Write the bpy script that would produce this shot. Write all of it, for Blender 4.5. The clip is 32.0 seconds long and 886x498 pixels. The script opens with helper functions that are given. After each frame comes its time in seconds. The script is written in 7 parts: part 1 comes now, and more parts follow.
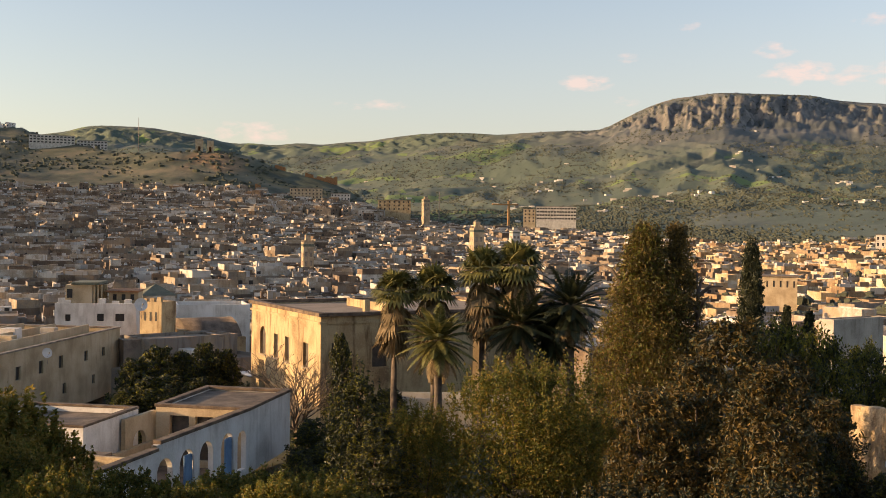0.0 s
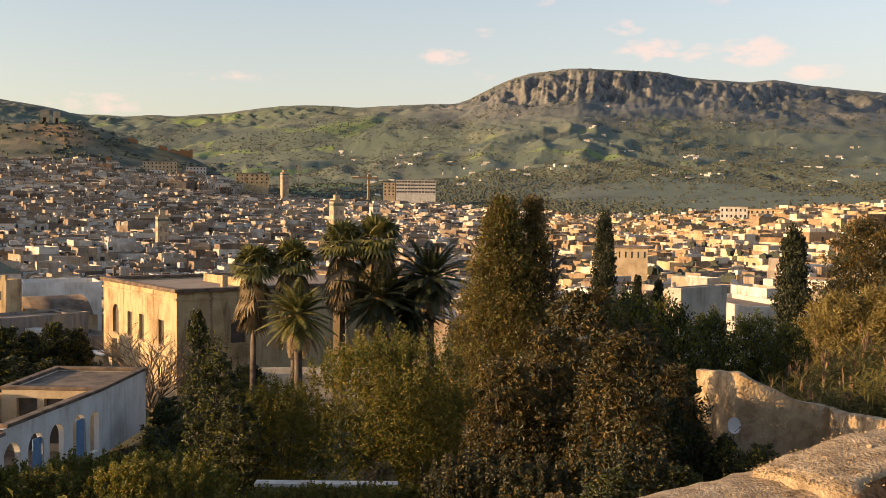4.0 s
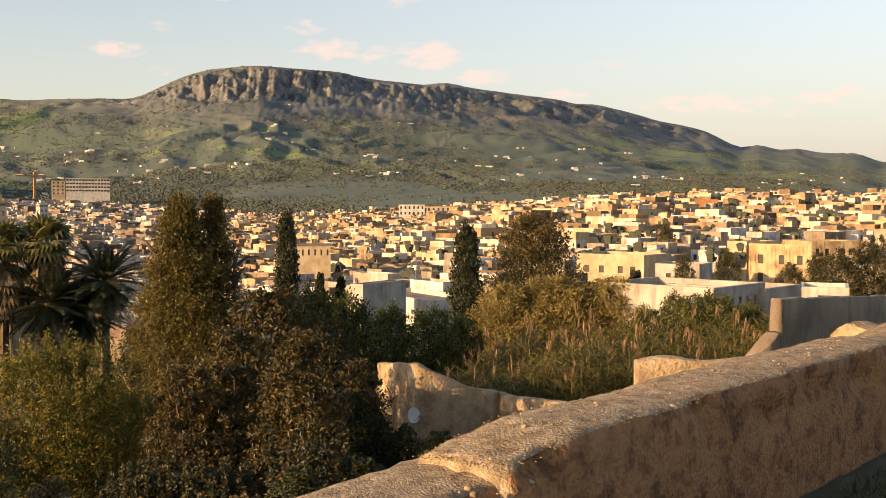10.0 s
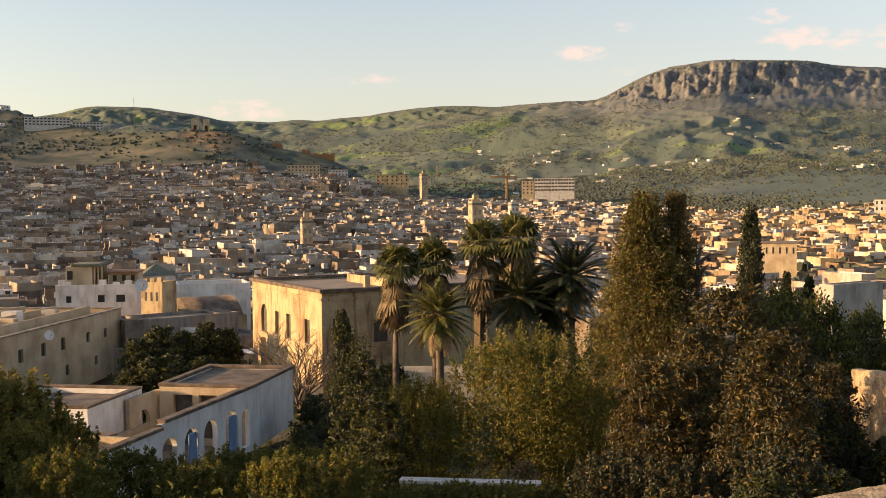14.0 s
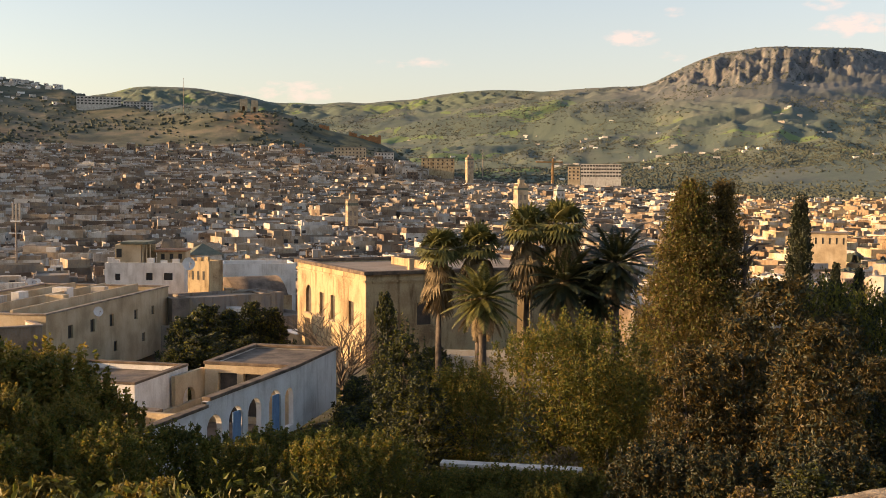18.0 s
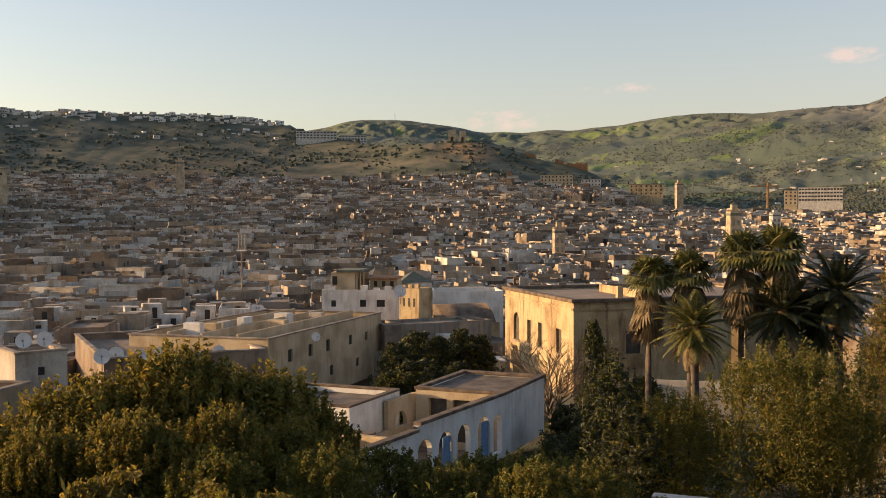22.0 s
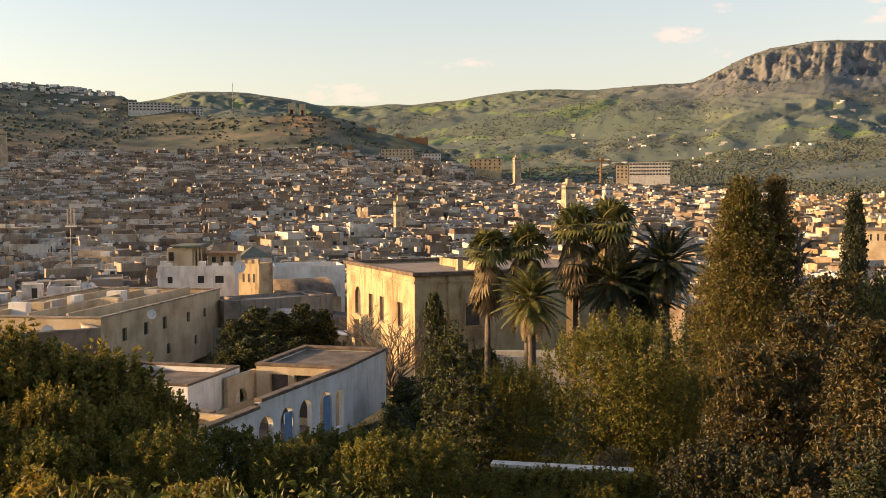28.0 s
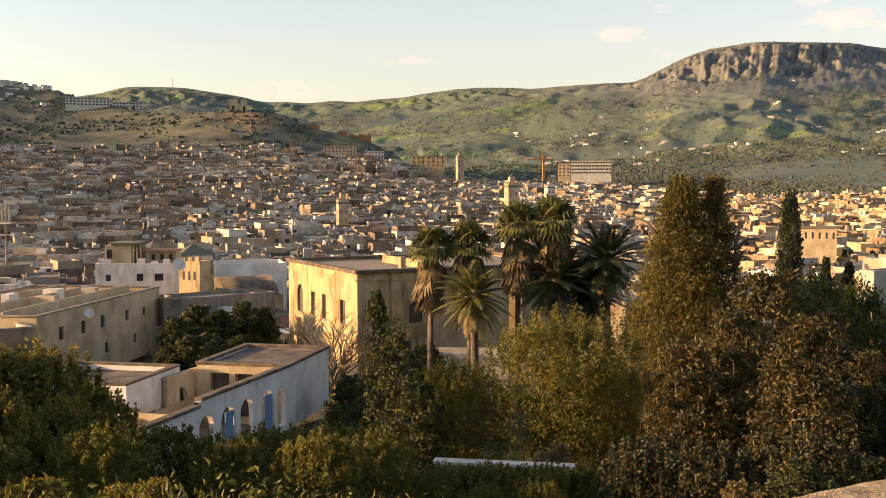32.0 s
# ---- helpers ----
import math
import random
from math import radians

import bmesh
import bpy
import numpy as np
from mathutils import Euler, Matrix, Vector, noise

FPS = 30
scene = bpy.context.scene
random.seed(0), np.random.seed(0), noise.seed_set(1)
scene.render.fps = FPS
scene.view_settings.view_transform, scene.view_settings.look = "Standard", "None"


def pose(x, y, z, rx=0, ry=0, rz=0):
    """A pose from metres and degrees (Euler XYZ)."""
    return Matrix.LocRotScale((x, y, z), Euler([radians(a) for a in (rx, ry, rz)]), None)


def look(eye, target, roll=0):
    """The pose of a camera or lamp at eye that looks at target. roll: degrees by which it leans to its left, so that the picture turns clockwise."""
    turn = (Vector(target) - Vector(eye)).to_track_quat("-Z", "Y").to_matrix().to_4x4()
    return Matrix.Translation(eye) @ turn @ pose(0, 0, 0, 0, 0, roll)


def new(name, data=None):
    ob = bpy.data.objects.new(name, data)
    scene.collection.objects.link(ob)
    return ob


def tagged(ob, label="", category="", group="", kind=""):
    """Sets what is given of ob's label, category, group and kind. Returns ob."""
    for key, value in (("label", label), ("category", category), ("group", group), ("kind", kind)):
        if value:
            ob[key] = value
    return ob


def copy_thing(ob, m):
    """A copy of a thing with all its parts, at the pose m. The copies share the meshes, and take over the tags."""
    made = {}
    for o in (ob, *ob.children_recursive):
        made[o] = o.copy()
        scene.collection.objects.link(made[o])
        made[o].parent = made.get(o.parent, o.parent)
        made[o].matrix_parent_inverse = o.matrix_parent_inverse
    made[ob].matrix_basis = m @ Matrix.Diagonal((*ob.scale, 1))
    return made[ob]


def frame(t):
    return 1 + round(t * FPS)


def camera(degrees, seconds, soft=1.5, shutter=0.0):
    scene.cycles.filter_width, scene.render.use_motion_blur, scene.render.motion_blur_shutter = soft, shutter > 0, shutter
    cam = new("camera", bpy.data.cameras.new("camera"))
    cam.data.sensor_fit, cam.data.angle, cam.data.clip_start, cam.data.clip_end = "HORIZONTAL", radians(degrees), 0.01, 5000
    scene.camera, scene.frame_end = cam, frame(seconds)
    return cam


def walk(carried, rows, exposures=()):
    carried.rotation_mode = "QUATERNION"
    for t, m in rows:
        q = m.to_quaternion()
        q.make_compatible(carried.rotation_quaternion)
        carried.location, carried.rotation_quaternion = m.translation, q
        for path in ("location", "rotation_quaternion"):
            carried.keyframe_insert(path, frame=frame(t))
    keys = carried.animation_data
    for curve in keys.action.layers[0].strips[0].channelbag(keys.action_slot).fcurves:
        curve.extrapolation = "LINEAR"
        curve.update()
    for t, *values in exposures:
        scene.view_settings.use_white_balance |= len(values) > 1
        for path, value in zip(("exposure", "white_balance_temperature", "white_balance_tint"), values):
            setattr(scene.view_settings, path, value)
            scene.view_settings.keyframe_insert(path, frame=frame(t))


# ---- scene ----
cam = camera(45.8, 32.0, soft=0.9)
EYE, ARM = 20.0, 0.32
# seconds, yaw, pitch, roll of a camera held at arm's length by somebody who turns on the spot
ROWS = [
    (0.0, -0.18, -0.93, -0.81),
    (0.5, -0.27, -0.78, -0.92),
    (1.0, -0.43, -0.82, -0.64),
    (1.5, -0.58, -1.47, -0.68),
    (2.0, -0.90, -1.60, -0.83),
    (2.5, -1.32, -1.83, -0.81),
    (4.5, -11.39, -2.52, -0.73),
    (5.0, -14.99, -2.62, -0.88),
    (5.5, -17.53, -2.41, -0.34),
    (6.0, -20.82, -2.30, -0.24),
    (6.5, -23.26, -2.48, 0.03),
    (7.0, -26.09, -1.97, -0.20),
    (7.5, -30.21, -1.79, -0.87),
    (8.0, -31.03, -1.68, -1.02),
    (8.5, -30.38, -1.60, -0.88),
    (9.0, -28.52, -2.13, -0.52),
    (9.5, -27.11, -2.12, -0.33),
    (10.0, -24.99, -2.27, -0.17),
    (10.5, -21.97, -2.18, -0.04),
    (11.0, -19.70, -2.54, 0.12),
    (11.5, -17.11, -2.46, -0.22),
    (12.0, -14.05, -2.55, -0.03),
    (12.5, -9.11, -2.25, 0.03),
    (13.0, -5.09, -2.17, 0.06),
    (13.5, -1.40, -2.08, 0.06),
    (14.0, -0.26, -2.36, 0.44),
    (14.5, 0.27, -2.29, 0.29),
    (15.0, 1.19, -2.43, 0.32),
    (15.5, 1.98, -2.45, 0.29),
    (17.5, 1.75, -3.34, -0.41),
    (18.0, 2.21, -3.23, -0.46),
    (18.5, 9.24, -2.91, 0.37),
    (19.0, 15.81, -2.66, 0.08),
    (19.5, 20.57, -2.09, 0.56),
    (20.0, 22.35, -1.34, 0.57),
    (20.5, 23.57, -1.40, 0.46),
    (21.0, 22.95, -1.22, 0.24),
    (21.5, 19.74, -1.64, -0.01),
    (22.0, 13.45, -1.75, 0.20),
    (22.5, 8.40, -1.87, 0.30),
    (23.0, 4.03, -2.20, 0.14),
    (23.5, 2.73, -2.42, 0.13),
    (24.0, 2.83, -2.34, -0.06),
    (24.5, 2.80, -2.64, -0.29),
    (25.0, 3.95, -2.54, 0.08),
    (25.5, 4.19, -2.62, 0.03),
    (27.5, 4.81, -3.00, 0.03),
    (28.0, 4.80, -3.20, 0.25),
    (28.5, 4.57, -3.05, 0.15),
    (29.0, 3.80, -3.40, -0.13),
    (29.5, 3.12, -3.33, -0.12),
    (30.0, 1.24, -3.69, -0.02),
    (30.5, 1.04, -3.56, 0.04),
    (31.0, 1.11, -3.92, -0.04),
    (31.5, 1.41, -3.69, -0.04),
    (32.0, 1.70, -3.34, 0.03),
]


def held(yaw, pitch, roll):
    a = radians(yaw)
    return pose(-ARM * math.sin(a), ARM * (math.cos(a) - 1), EYE, 90 + pitch, roll, yaw)


walk(cam, [(t, held(yaw, pitch, roll)) for t, yaw, pitch, roll in ROWS], exposures=[(t, e, k, 22) for t, e, k in ((0.0, 0.60, 7450), (5.0, 0.67, 7550), (12.0, 0.71, 7650), (18.0, 0.77, 7600), (20.0, 0.68, 7550), (22.0, 0.48, 7500), (24.0, 0.77, 7600), (28.0, 0.84, 7800), (32.0, 0.93, 7900))])

# ---- light ----
SUN_AZ, SUN_EL = 97.0, 11.0      # degrees to the left of straight ahead, and up
world = bpy.data.worlds.new("world")
scene.world = world
world.use_nodes = True


# small evening clouds: azimuth, elevation, half width and half height in degrees, density
CLOUDS = [(-7.8, 8.1, 2.0, 0.6, 1.0), (-10.0, 7.1, 1.4, 0.5, 0.55), (-10.0, 9.4, 1.0, 0.45, 0.55), (-17.6, 9.6, 1.6, 0.6, 0.8), (-18.9, 8.4, 2.6, 0.8, 1.0), (-21.4, 8.2, 2.4, 0.7, 0.75), (-24.3, 8.2, 2.6, 1.0, 1.1), (-27.2, 7.0, 2.2, 0.7, 0.9), (-33.8, 7.7, 2.0, 0.35, 0.55),
          (-39.2, 5.5, 5.2, 0.75, 0.9), (-31.5, 6.1, 2.2, 0.4, 0.8), (-43.4, 4.9, 2.4, 0.4, 0.6), (-45.2, 5.8, 2.6, 0.7, 0.95), (-48.6, 5.6, 2.4, 0.5, 0.85), (3.7, 6.8, 3.6, 0.5, 0.6), (10.4, 5.2, 4.0, 0.8, 0.75), (-13.4, 10.9, 1.4, 0.5, 0.6), (-22.6, 10.9, 2.2, 0.5, 0.6)]


def build_world():
    nt = world.node_tree
    nt.nodes.clear()
    N, L = nt.nodes.new, nt.links.new
    out, bg, sky = N("ShaderNodeOutputWorld"), N("ShaderNodeBackground"), N("ShaderNodeTexSky")
    sky.sky_type, sky.sun_disc = "NISHITA", False
    sky.sun_elevation, sky.sun_rotation = radians(SUN_EL), radians(-SUN_AZ)
    sky.air_density, sky.dust_density, sky.ozone_density = 1.0, 1.1, 1.3
    coord, sep = N("ShaderNodeTexCoord"), N("ShaderNodeSeparateXYZ")
    mapping, clouds, ramp = N("ShaderNodeMapping"), N("ShaderNodeTexNoise"), N("ShaderNodeMapRange")
    mapping.inputs["Location"].default_value = (1.3, 0.4, 0.2)
    clouds.inputs["Scale"].default_value, clouds.inputs["Detail"].default_value = 1.6, 7.0
    clouds.inputs["Roughness"].default_value = 0.55
    mapping.inputs["Scale"].default_value = (38.0, 38.0, 95.0)
    ramp.inputs["From Min"].default_value, ramp.inputs["From Max"].default_value, ramp.inputs["To Max"].default_value = 0.38, 1.05, 0.62

    def op(kind, a, b, add=None):
        m = N("ShaderNodeMath")
        m.operation = kind
        for i, v in enumerate((a, b, add)):
            if v is None:
                continue
            if isinstance(v, (int, float)):
                m.inputs[i].default_value = v
            else:
                L(v, m.inputs[i])
        return m.outputs[0]

    L(coord.outputs["Generated"], sep.inputs[0])
    cover = None
    for az, el, wide, tall, dense in CLOUDS:
        a = radians(az)
        across = N("ShaderNodeVectorMath")
        across.operation = "DOT_PRODUCT"
        across.inputs[1].default_value = (math.cos(a), math.sin(a), 0)
        L(coord.outputs["Generated"], across.inputs[0])
        u = op("DIVIDE", across.outputs["Value"], radians(wide))
        v = op("DIVIDE", op("SUBTRACT", sep.outputs["Z"], math.sin(radians(el))), radians(tall))
        q = op("MULTIPLY_ADD", u, u, op("MULTIPLY", v, v))
        fade = op("MAXIMUM", op("MULTIPLY_ADD", q, -dense, dense), 0.0)
        fade = op("MULTIPLY", fade, op("GREATER_THAN", sep.outputs["Y"], 0.0))
        cover = fade if cover is None else op("MAXIMUM", cover, fade)
    ragged = op("MULTIPLY", cover, op("MULTIPLY_ADD", clouds.outputs["Fac"], 3.4, -0.75))
    mix = N("ShaderNodeMix")
    mix.data_type = "RGBA"
    mix.inputs["B"].default_value = (3.9, 3.2, 2.95, 1)
    L(coord.outputs["Generated"], mapping.inputs["Vector"]), L(mapping.outputs["Vector"], clouds.inputs["Vector"])
    L(ragged, ramp.inputs["Value"]), L(ramp.outputs[0], mix.inputs["Factor"])
    veil, vr = N("ShaderNodeMix"), N("ShaderNodeMapRange")      # thin evening haze low over the horizon
    vx, vm = N("ShaderNodeMapRange"), N("ShaderNodeMath")       # thicker away from the sun
    vx.inputs["From Min"].default_value, vx.inputs["From Max"].default_value, vx.inputs["To Min"].default_value = -0.9, 0.7, 0.1
    vm.operation = "MULTIPLY"
    veil.data_type = "RGBA"
    veil.inputs["B"].default_value = (2.05, 2.13, 2.20, 1)
    vr.inputs["From Min"].default_value, vr.inputs["From Max"].default_value, vr.inputs["To Max"].default_value = 0.26, 0.02, 0.85
    L(sep.outputs["Z"], vr.inputs["Value"]), L(sep.outputs["X"], vx.inputs["Value"]), L(vr.outputs[0], vm.inputs[0]), L(vx.outputs[0], vm.inputs[1]), L(vm.outputs[0], veil.inputs["Factor"]), L(sky.outputs[0], veil.inputs["A"])
    L(veil.outputs["Result"], mix.inputs["A"]), L(mix.outputs["Result"], bg.inputs["Color"]), L(bg.outputs[0], out.inputs["Surface"])
    bg.inputs["Strength"].default_value = 0.168


build_world()
sun = new("sun", bpy.data.lights.new("sun", "SUN"))
sun.data.energy, sun.data.angle, sun.data.color = 5.0, radians(0.5), (1.0, 0.73, 0.40)
_sa, _se = radians(SUN_AZ), radians(SUN_EL)
SUN_DIR = Vector((-math.sin(_sa) * math.cos(_se), math.cos(_sa) * math.cos(_se), math.sin(_se)))
sun.matrix_world = look(SUN_DIR * 300, (0, 0, 0))

# ---- materials ----


def material(name, colours, scale=3.0, fine=40.0, rough=0.9, bump=0.25, vary="", spread=0.5, stains=0.0, metal=0.0, dist=0.03, trans=0.0):
    """A weathered surface: colours blend by coarse and fine noise in metres; vary adds a shift for each island or each object."""
    mat = bpy.data.materials.new(name)
    mat.use_nodes = True
    nt = mat.node_tree
    N, L = nt.nodes.new, nt.links.new
    bsdf = nt.nodes["Principled BSDF"]
    bsdf.inputs["Roughness"].default_value, bsdf.inputs["Metallic"].default_value = rough, metal
    geo, n1, n2, ramp = N("ShaderNodeNewGeometry"), N("ShaderNodeTexNoise"), N("ShaderNodeTexNoise"), N("ShaderNodeValToRGB")
    n1.inputs["Scale"].default_value, n1.inputs["Detail"].default_value = 1.0 / scale, 5.0
    n2.inputs["Scale"].default_value, n2.inputs["Detail"].default_value = fine, 3.0
    L(geo.outputs["Position"], n1.inputs["Vector"]), L(geo.outputs["Position"], n2.inputs["Vector"])
    add = N("ShaderNodeMath")
    add.operation = "MULTIPLY_ADD"
    add.inputs[1].default_value = 0.35
    L(n2.outputs["Fac"], add.inputs[0]), L(n1.outputs["Fac"], add.inputs[2])
    value = add.outputs[0]
    shift = N("ShaderNodeMath")
    shift.operation = "MULTIPLY_ADD"
    shift.inputs[1].default_value = spread if vary else 0.0
    if vary == "object":
        L(N("ShaderNodeObjectInfo").outputs["Random"], shift.inputs[0])
    elif vary == "island":
        L(geo.outputs["Random Per Island"], shift.inputs[0])
    off = N("ShaderNodeMath")
    off.operation = "SUBTRACT"
    off.inputs[1].default_value = 0.175 + (spread / 2 if vary else 0.0)
    L(value, shift.inputs[2]), L(shift.outputs[0], off.inputs[0]), L(off.outputs[0], ramp.inputs["Fac"])
    els = ramp.color_ramp.elements
    lo, hi = (0.15, 0.85) if vary else (0.32, 0.68)
    for i, c in enumerate(colours):
        at_ = lo + (hi - lo) * i / max(1, len(colours) - 1)
        e = els[i] if i < 2 else els.new(at_)
        e.position, e.color = at_, (*c, 1)
    colour = ramp.outputs["Color"]
    if stains:
        mp, st, sr, mx = N("ShaderNodeMapping"), N("ShaderNodeTexNoise"), N("ShaderNodeMapRange"), N("ShaderNodeMix")
        mp.inputs["Scale"].default_value = (1.6, 1.6, 0.28)
        st.inputs["Scale"].default_value, st.inputs["Detail"].default_value = 1.1, 6.0
        sr.inputs["From Min"].default_value, sr.inputs["From Max"].default_value, sr.inputs["To Max"].default_value = 0.52, 0.72, stains
        mx.data_type, mx.blend_type = "RGBA", "MULTIPLY"
        mx.inputs["B"].default_value = (0.34, 0.27, 0.20, 1)
        L(geo.outputs["Position"], mp.inputs[0]), L(mp.outputs[0], st.inputs["Vector"]), L(st.outputs["Fac"], sr.inputs["Value"])
        L(sr.outputs[0], mx.inputs["Factor"]), L(colour, mx.inputs["A"])
        colour = mx.outputs["Result"]
    L(colour, bsdf.inputs["Base Color"])
    if bump:
        b = N("ShaderNodeBump")
        b.inputs["Strength"].default_value, b.inputs["Distance"].default_value = bump, dist
        L(n2.outputs["Fac"], b.inputs["Height"]), L(b.outputs[0], bsdf.inputs["Normal"])
    if trans:
        tr, ms = N("ShaderNodeBsdfTranslucent"), N("ShaderNodeMixShader")
        ms.inputs[0].default_value = trans
        L(colour, tr.inputs["Color"]), L(bsdf.outputs[0], ms.inputs[1]), L(tr.outputs[0], ms.inputs[2])
        L(ms.outputs[0], nt.nodes["Material Output"].inputs["Surface"])
    return mat


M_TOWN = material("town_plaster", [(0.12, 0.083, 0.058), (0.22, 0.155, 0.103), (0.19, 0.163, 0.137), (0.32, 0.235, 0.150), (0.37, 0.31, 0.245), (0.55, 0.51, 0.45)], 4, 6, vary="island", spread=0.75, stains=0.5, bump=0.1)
# lighter, yellower copy of the town plaster; low sun put into its colour
M_OCHRE = material("sunlit_ochre_plaster", [(0.17, 0.105, 0.06), (0.30, 0.20, 0.11), (0.24, 0.175, 0.12), (0.39, 0.28, 0.155), (0.46, 0.36, 0.22), (0.58, 0.52, 0.42)], 4, 6, vary="island", spread=0.75, stains=0.5, bump=0.1)
M_HOUSE = material("house_plaster", [(0.15, 0.105, 0.075), (0.26, 0.185, 0.125), (0.22, 0.20, 0.18), (0.34, 0.25, 0.16), (0.40, 0.36, 0.31), (0.62, 0.59, 0.55)], 3, 9, vary="object", spread=0.7, stains=0.6, bump=0.15)
M_SCREEN = material("limewashed_screens", [(0.22, 0.175, 0.13), (0.36, 0.31, 0.26), (0.36, 0.36, 0.36), (0.56, 0.53, 0.48)], 4, 6, vary="island", spread=0.7, stains=0.4, bump=0.1)
M_ROOF = material("roof_screed", [(0.13, 0.095, 0.07), (0.21, 0.16, 0.12), (0.30, 0.24, 0.185)], 3, 6, vary="object", spread=0.4, stains=0.3)
M_PALACE = material("aged_ochre_plaster", [(0.24, 0.155, 0.08), (0.40, 0.285, 0.155), (0.50, 0.38, 0.22), (0.38, 0.26, 0.14)], 3.5, 8, stains=0.85, bump=0.3)
M_WHITE = material("chalky_white_wall", [(0.40, 0.36, 0.31), (0.53, 0.49, 0.43), (0.61, 0.57, 0.51)], 2.5, 8, stains=0.45, bump=0.15)
M_CREAM = material("cream_plaster", [(0.34, 0.25, 0.15), (0.46, 0.35, 0.22), (0.54, 0.43, 0.29)], 2.5, 8, stains=0.25, bump=0.15)
M_LIME = material("grey_limewash", [(0.26, 0.225, 0.18), (0.38, 0.335, 0.28), (0.47, 0.42, 0.36)], 2.5, 8, stains=0.5, bump=0.15)
M_COPING = material("weathered_coping", [(0.13, 0.10, 0.08), (0.24, 0.19, 0.15), (0.33, 0.27, 0.21)], 1.2, 12)
# near-black colour stands in for the shade inside windows and doorways
M_DARK = material("opening_shade", [(0.012, 0.010, 0.009), (0.03, 0.026, 0.022)], 1, 5, rough=0.6, bump=0)
M_EARTH = material("rammed_earth", [(0.13, 0.056, 0.022), (0.30, 0.132, 0.052), (0.41, 0.195, 0.078), (0.24, 0.105, 0.042)], 0.22, 26, stains=0.3, bump=0.9, dist=0.06)
M_RUBBLE = material("lime_rubble_top", [(0.18, 0.125, 0.07), (0.31, 0.225, 0.135), (0.45, 0.34, 0.215)], 0.12, 45, bump=0.9, dist=0.03)
M_BARK = material("bark", [(0.06, 0.045, 0.035), (0.14, 0.105, 0.08)], 0.4, 25)
M_LEAF = material("leaf_green", [(0.049, 0.057, 0.010), (0.118, 0.123, 0.018), (0.226, 0.203, 0.032)], 1.5, 3, rough=0.55, bump=0, vary="island", spread=0.5, trans=0.48)
M_LEAF_B = material("leaf_olive_brown", [(0.055, 0.044, 0.012), (0.123, 0.089, 0.023), (0.254, 0.165, 0.041)], 1.5, 3, rough=0.6, bump=0, vary="island", spread=0.6, trans=0.5)
M_LEAF_Y = material("leaf_yellow_green", [(0.098, 0.079, 0.012), (0.216, 0.160, 0.027), (0.361, 0.247, 0.050)], 1.5, 3, rough=0.6, bump=0, vary="island", spread=0.5, trans=0.52)
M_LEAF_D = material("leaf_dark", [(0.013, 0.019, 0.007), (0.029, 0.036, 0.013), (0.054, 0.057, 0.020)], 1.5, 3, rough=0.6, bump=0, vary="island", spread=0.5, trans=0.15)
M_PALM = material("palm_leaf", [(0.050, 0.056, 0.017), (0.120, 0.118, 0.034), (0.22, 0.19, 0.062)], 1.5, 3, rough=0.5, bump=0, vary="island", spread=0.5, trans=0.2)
M_THATCH = material("dead_palm_leaf", [(0.10, 0.07, 0.035), (0.20, 0.145, 0.075), (0.28, 0.20, 0.11)], 0.6, 8, bump=0, vary="island", spread=0.5, trans=0.15)
M_METAL = material("dish_metal", [(0.50, 0.49, 0.47), (0.64, 0.63, 0.61)], 0.5, 9, rough=0.55, bump=0)


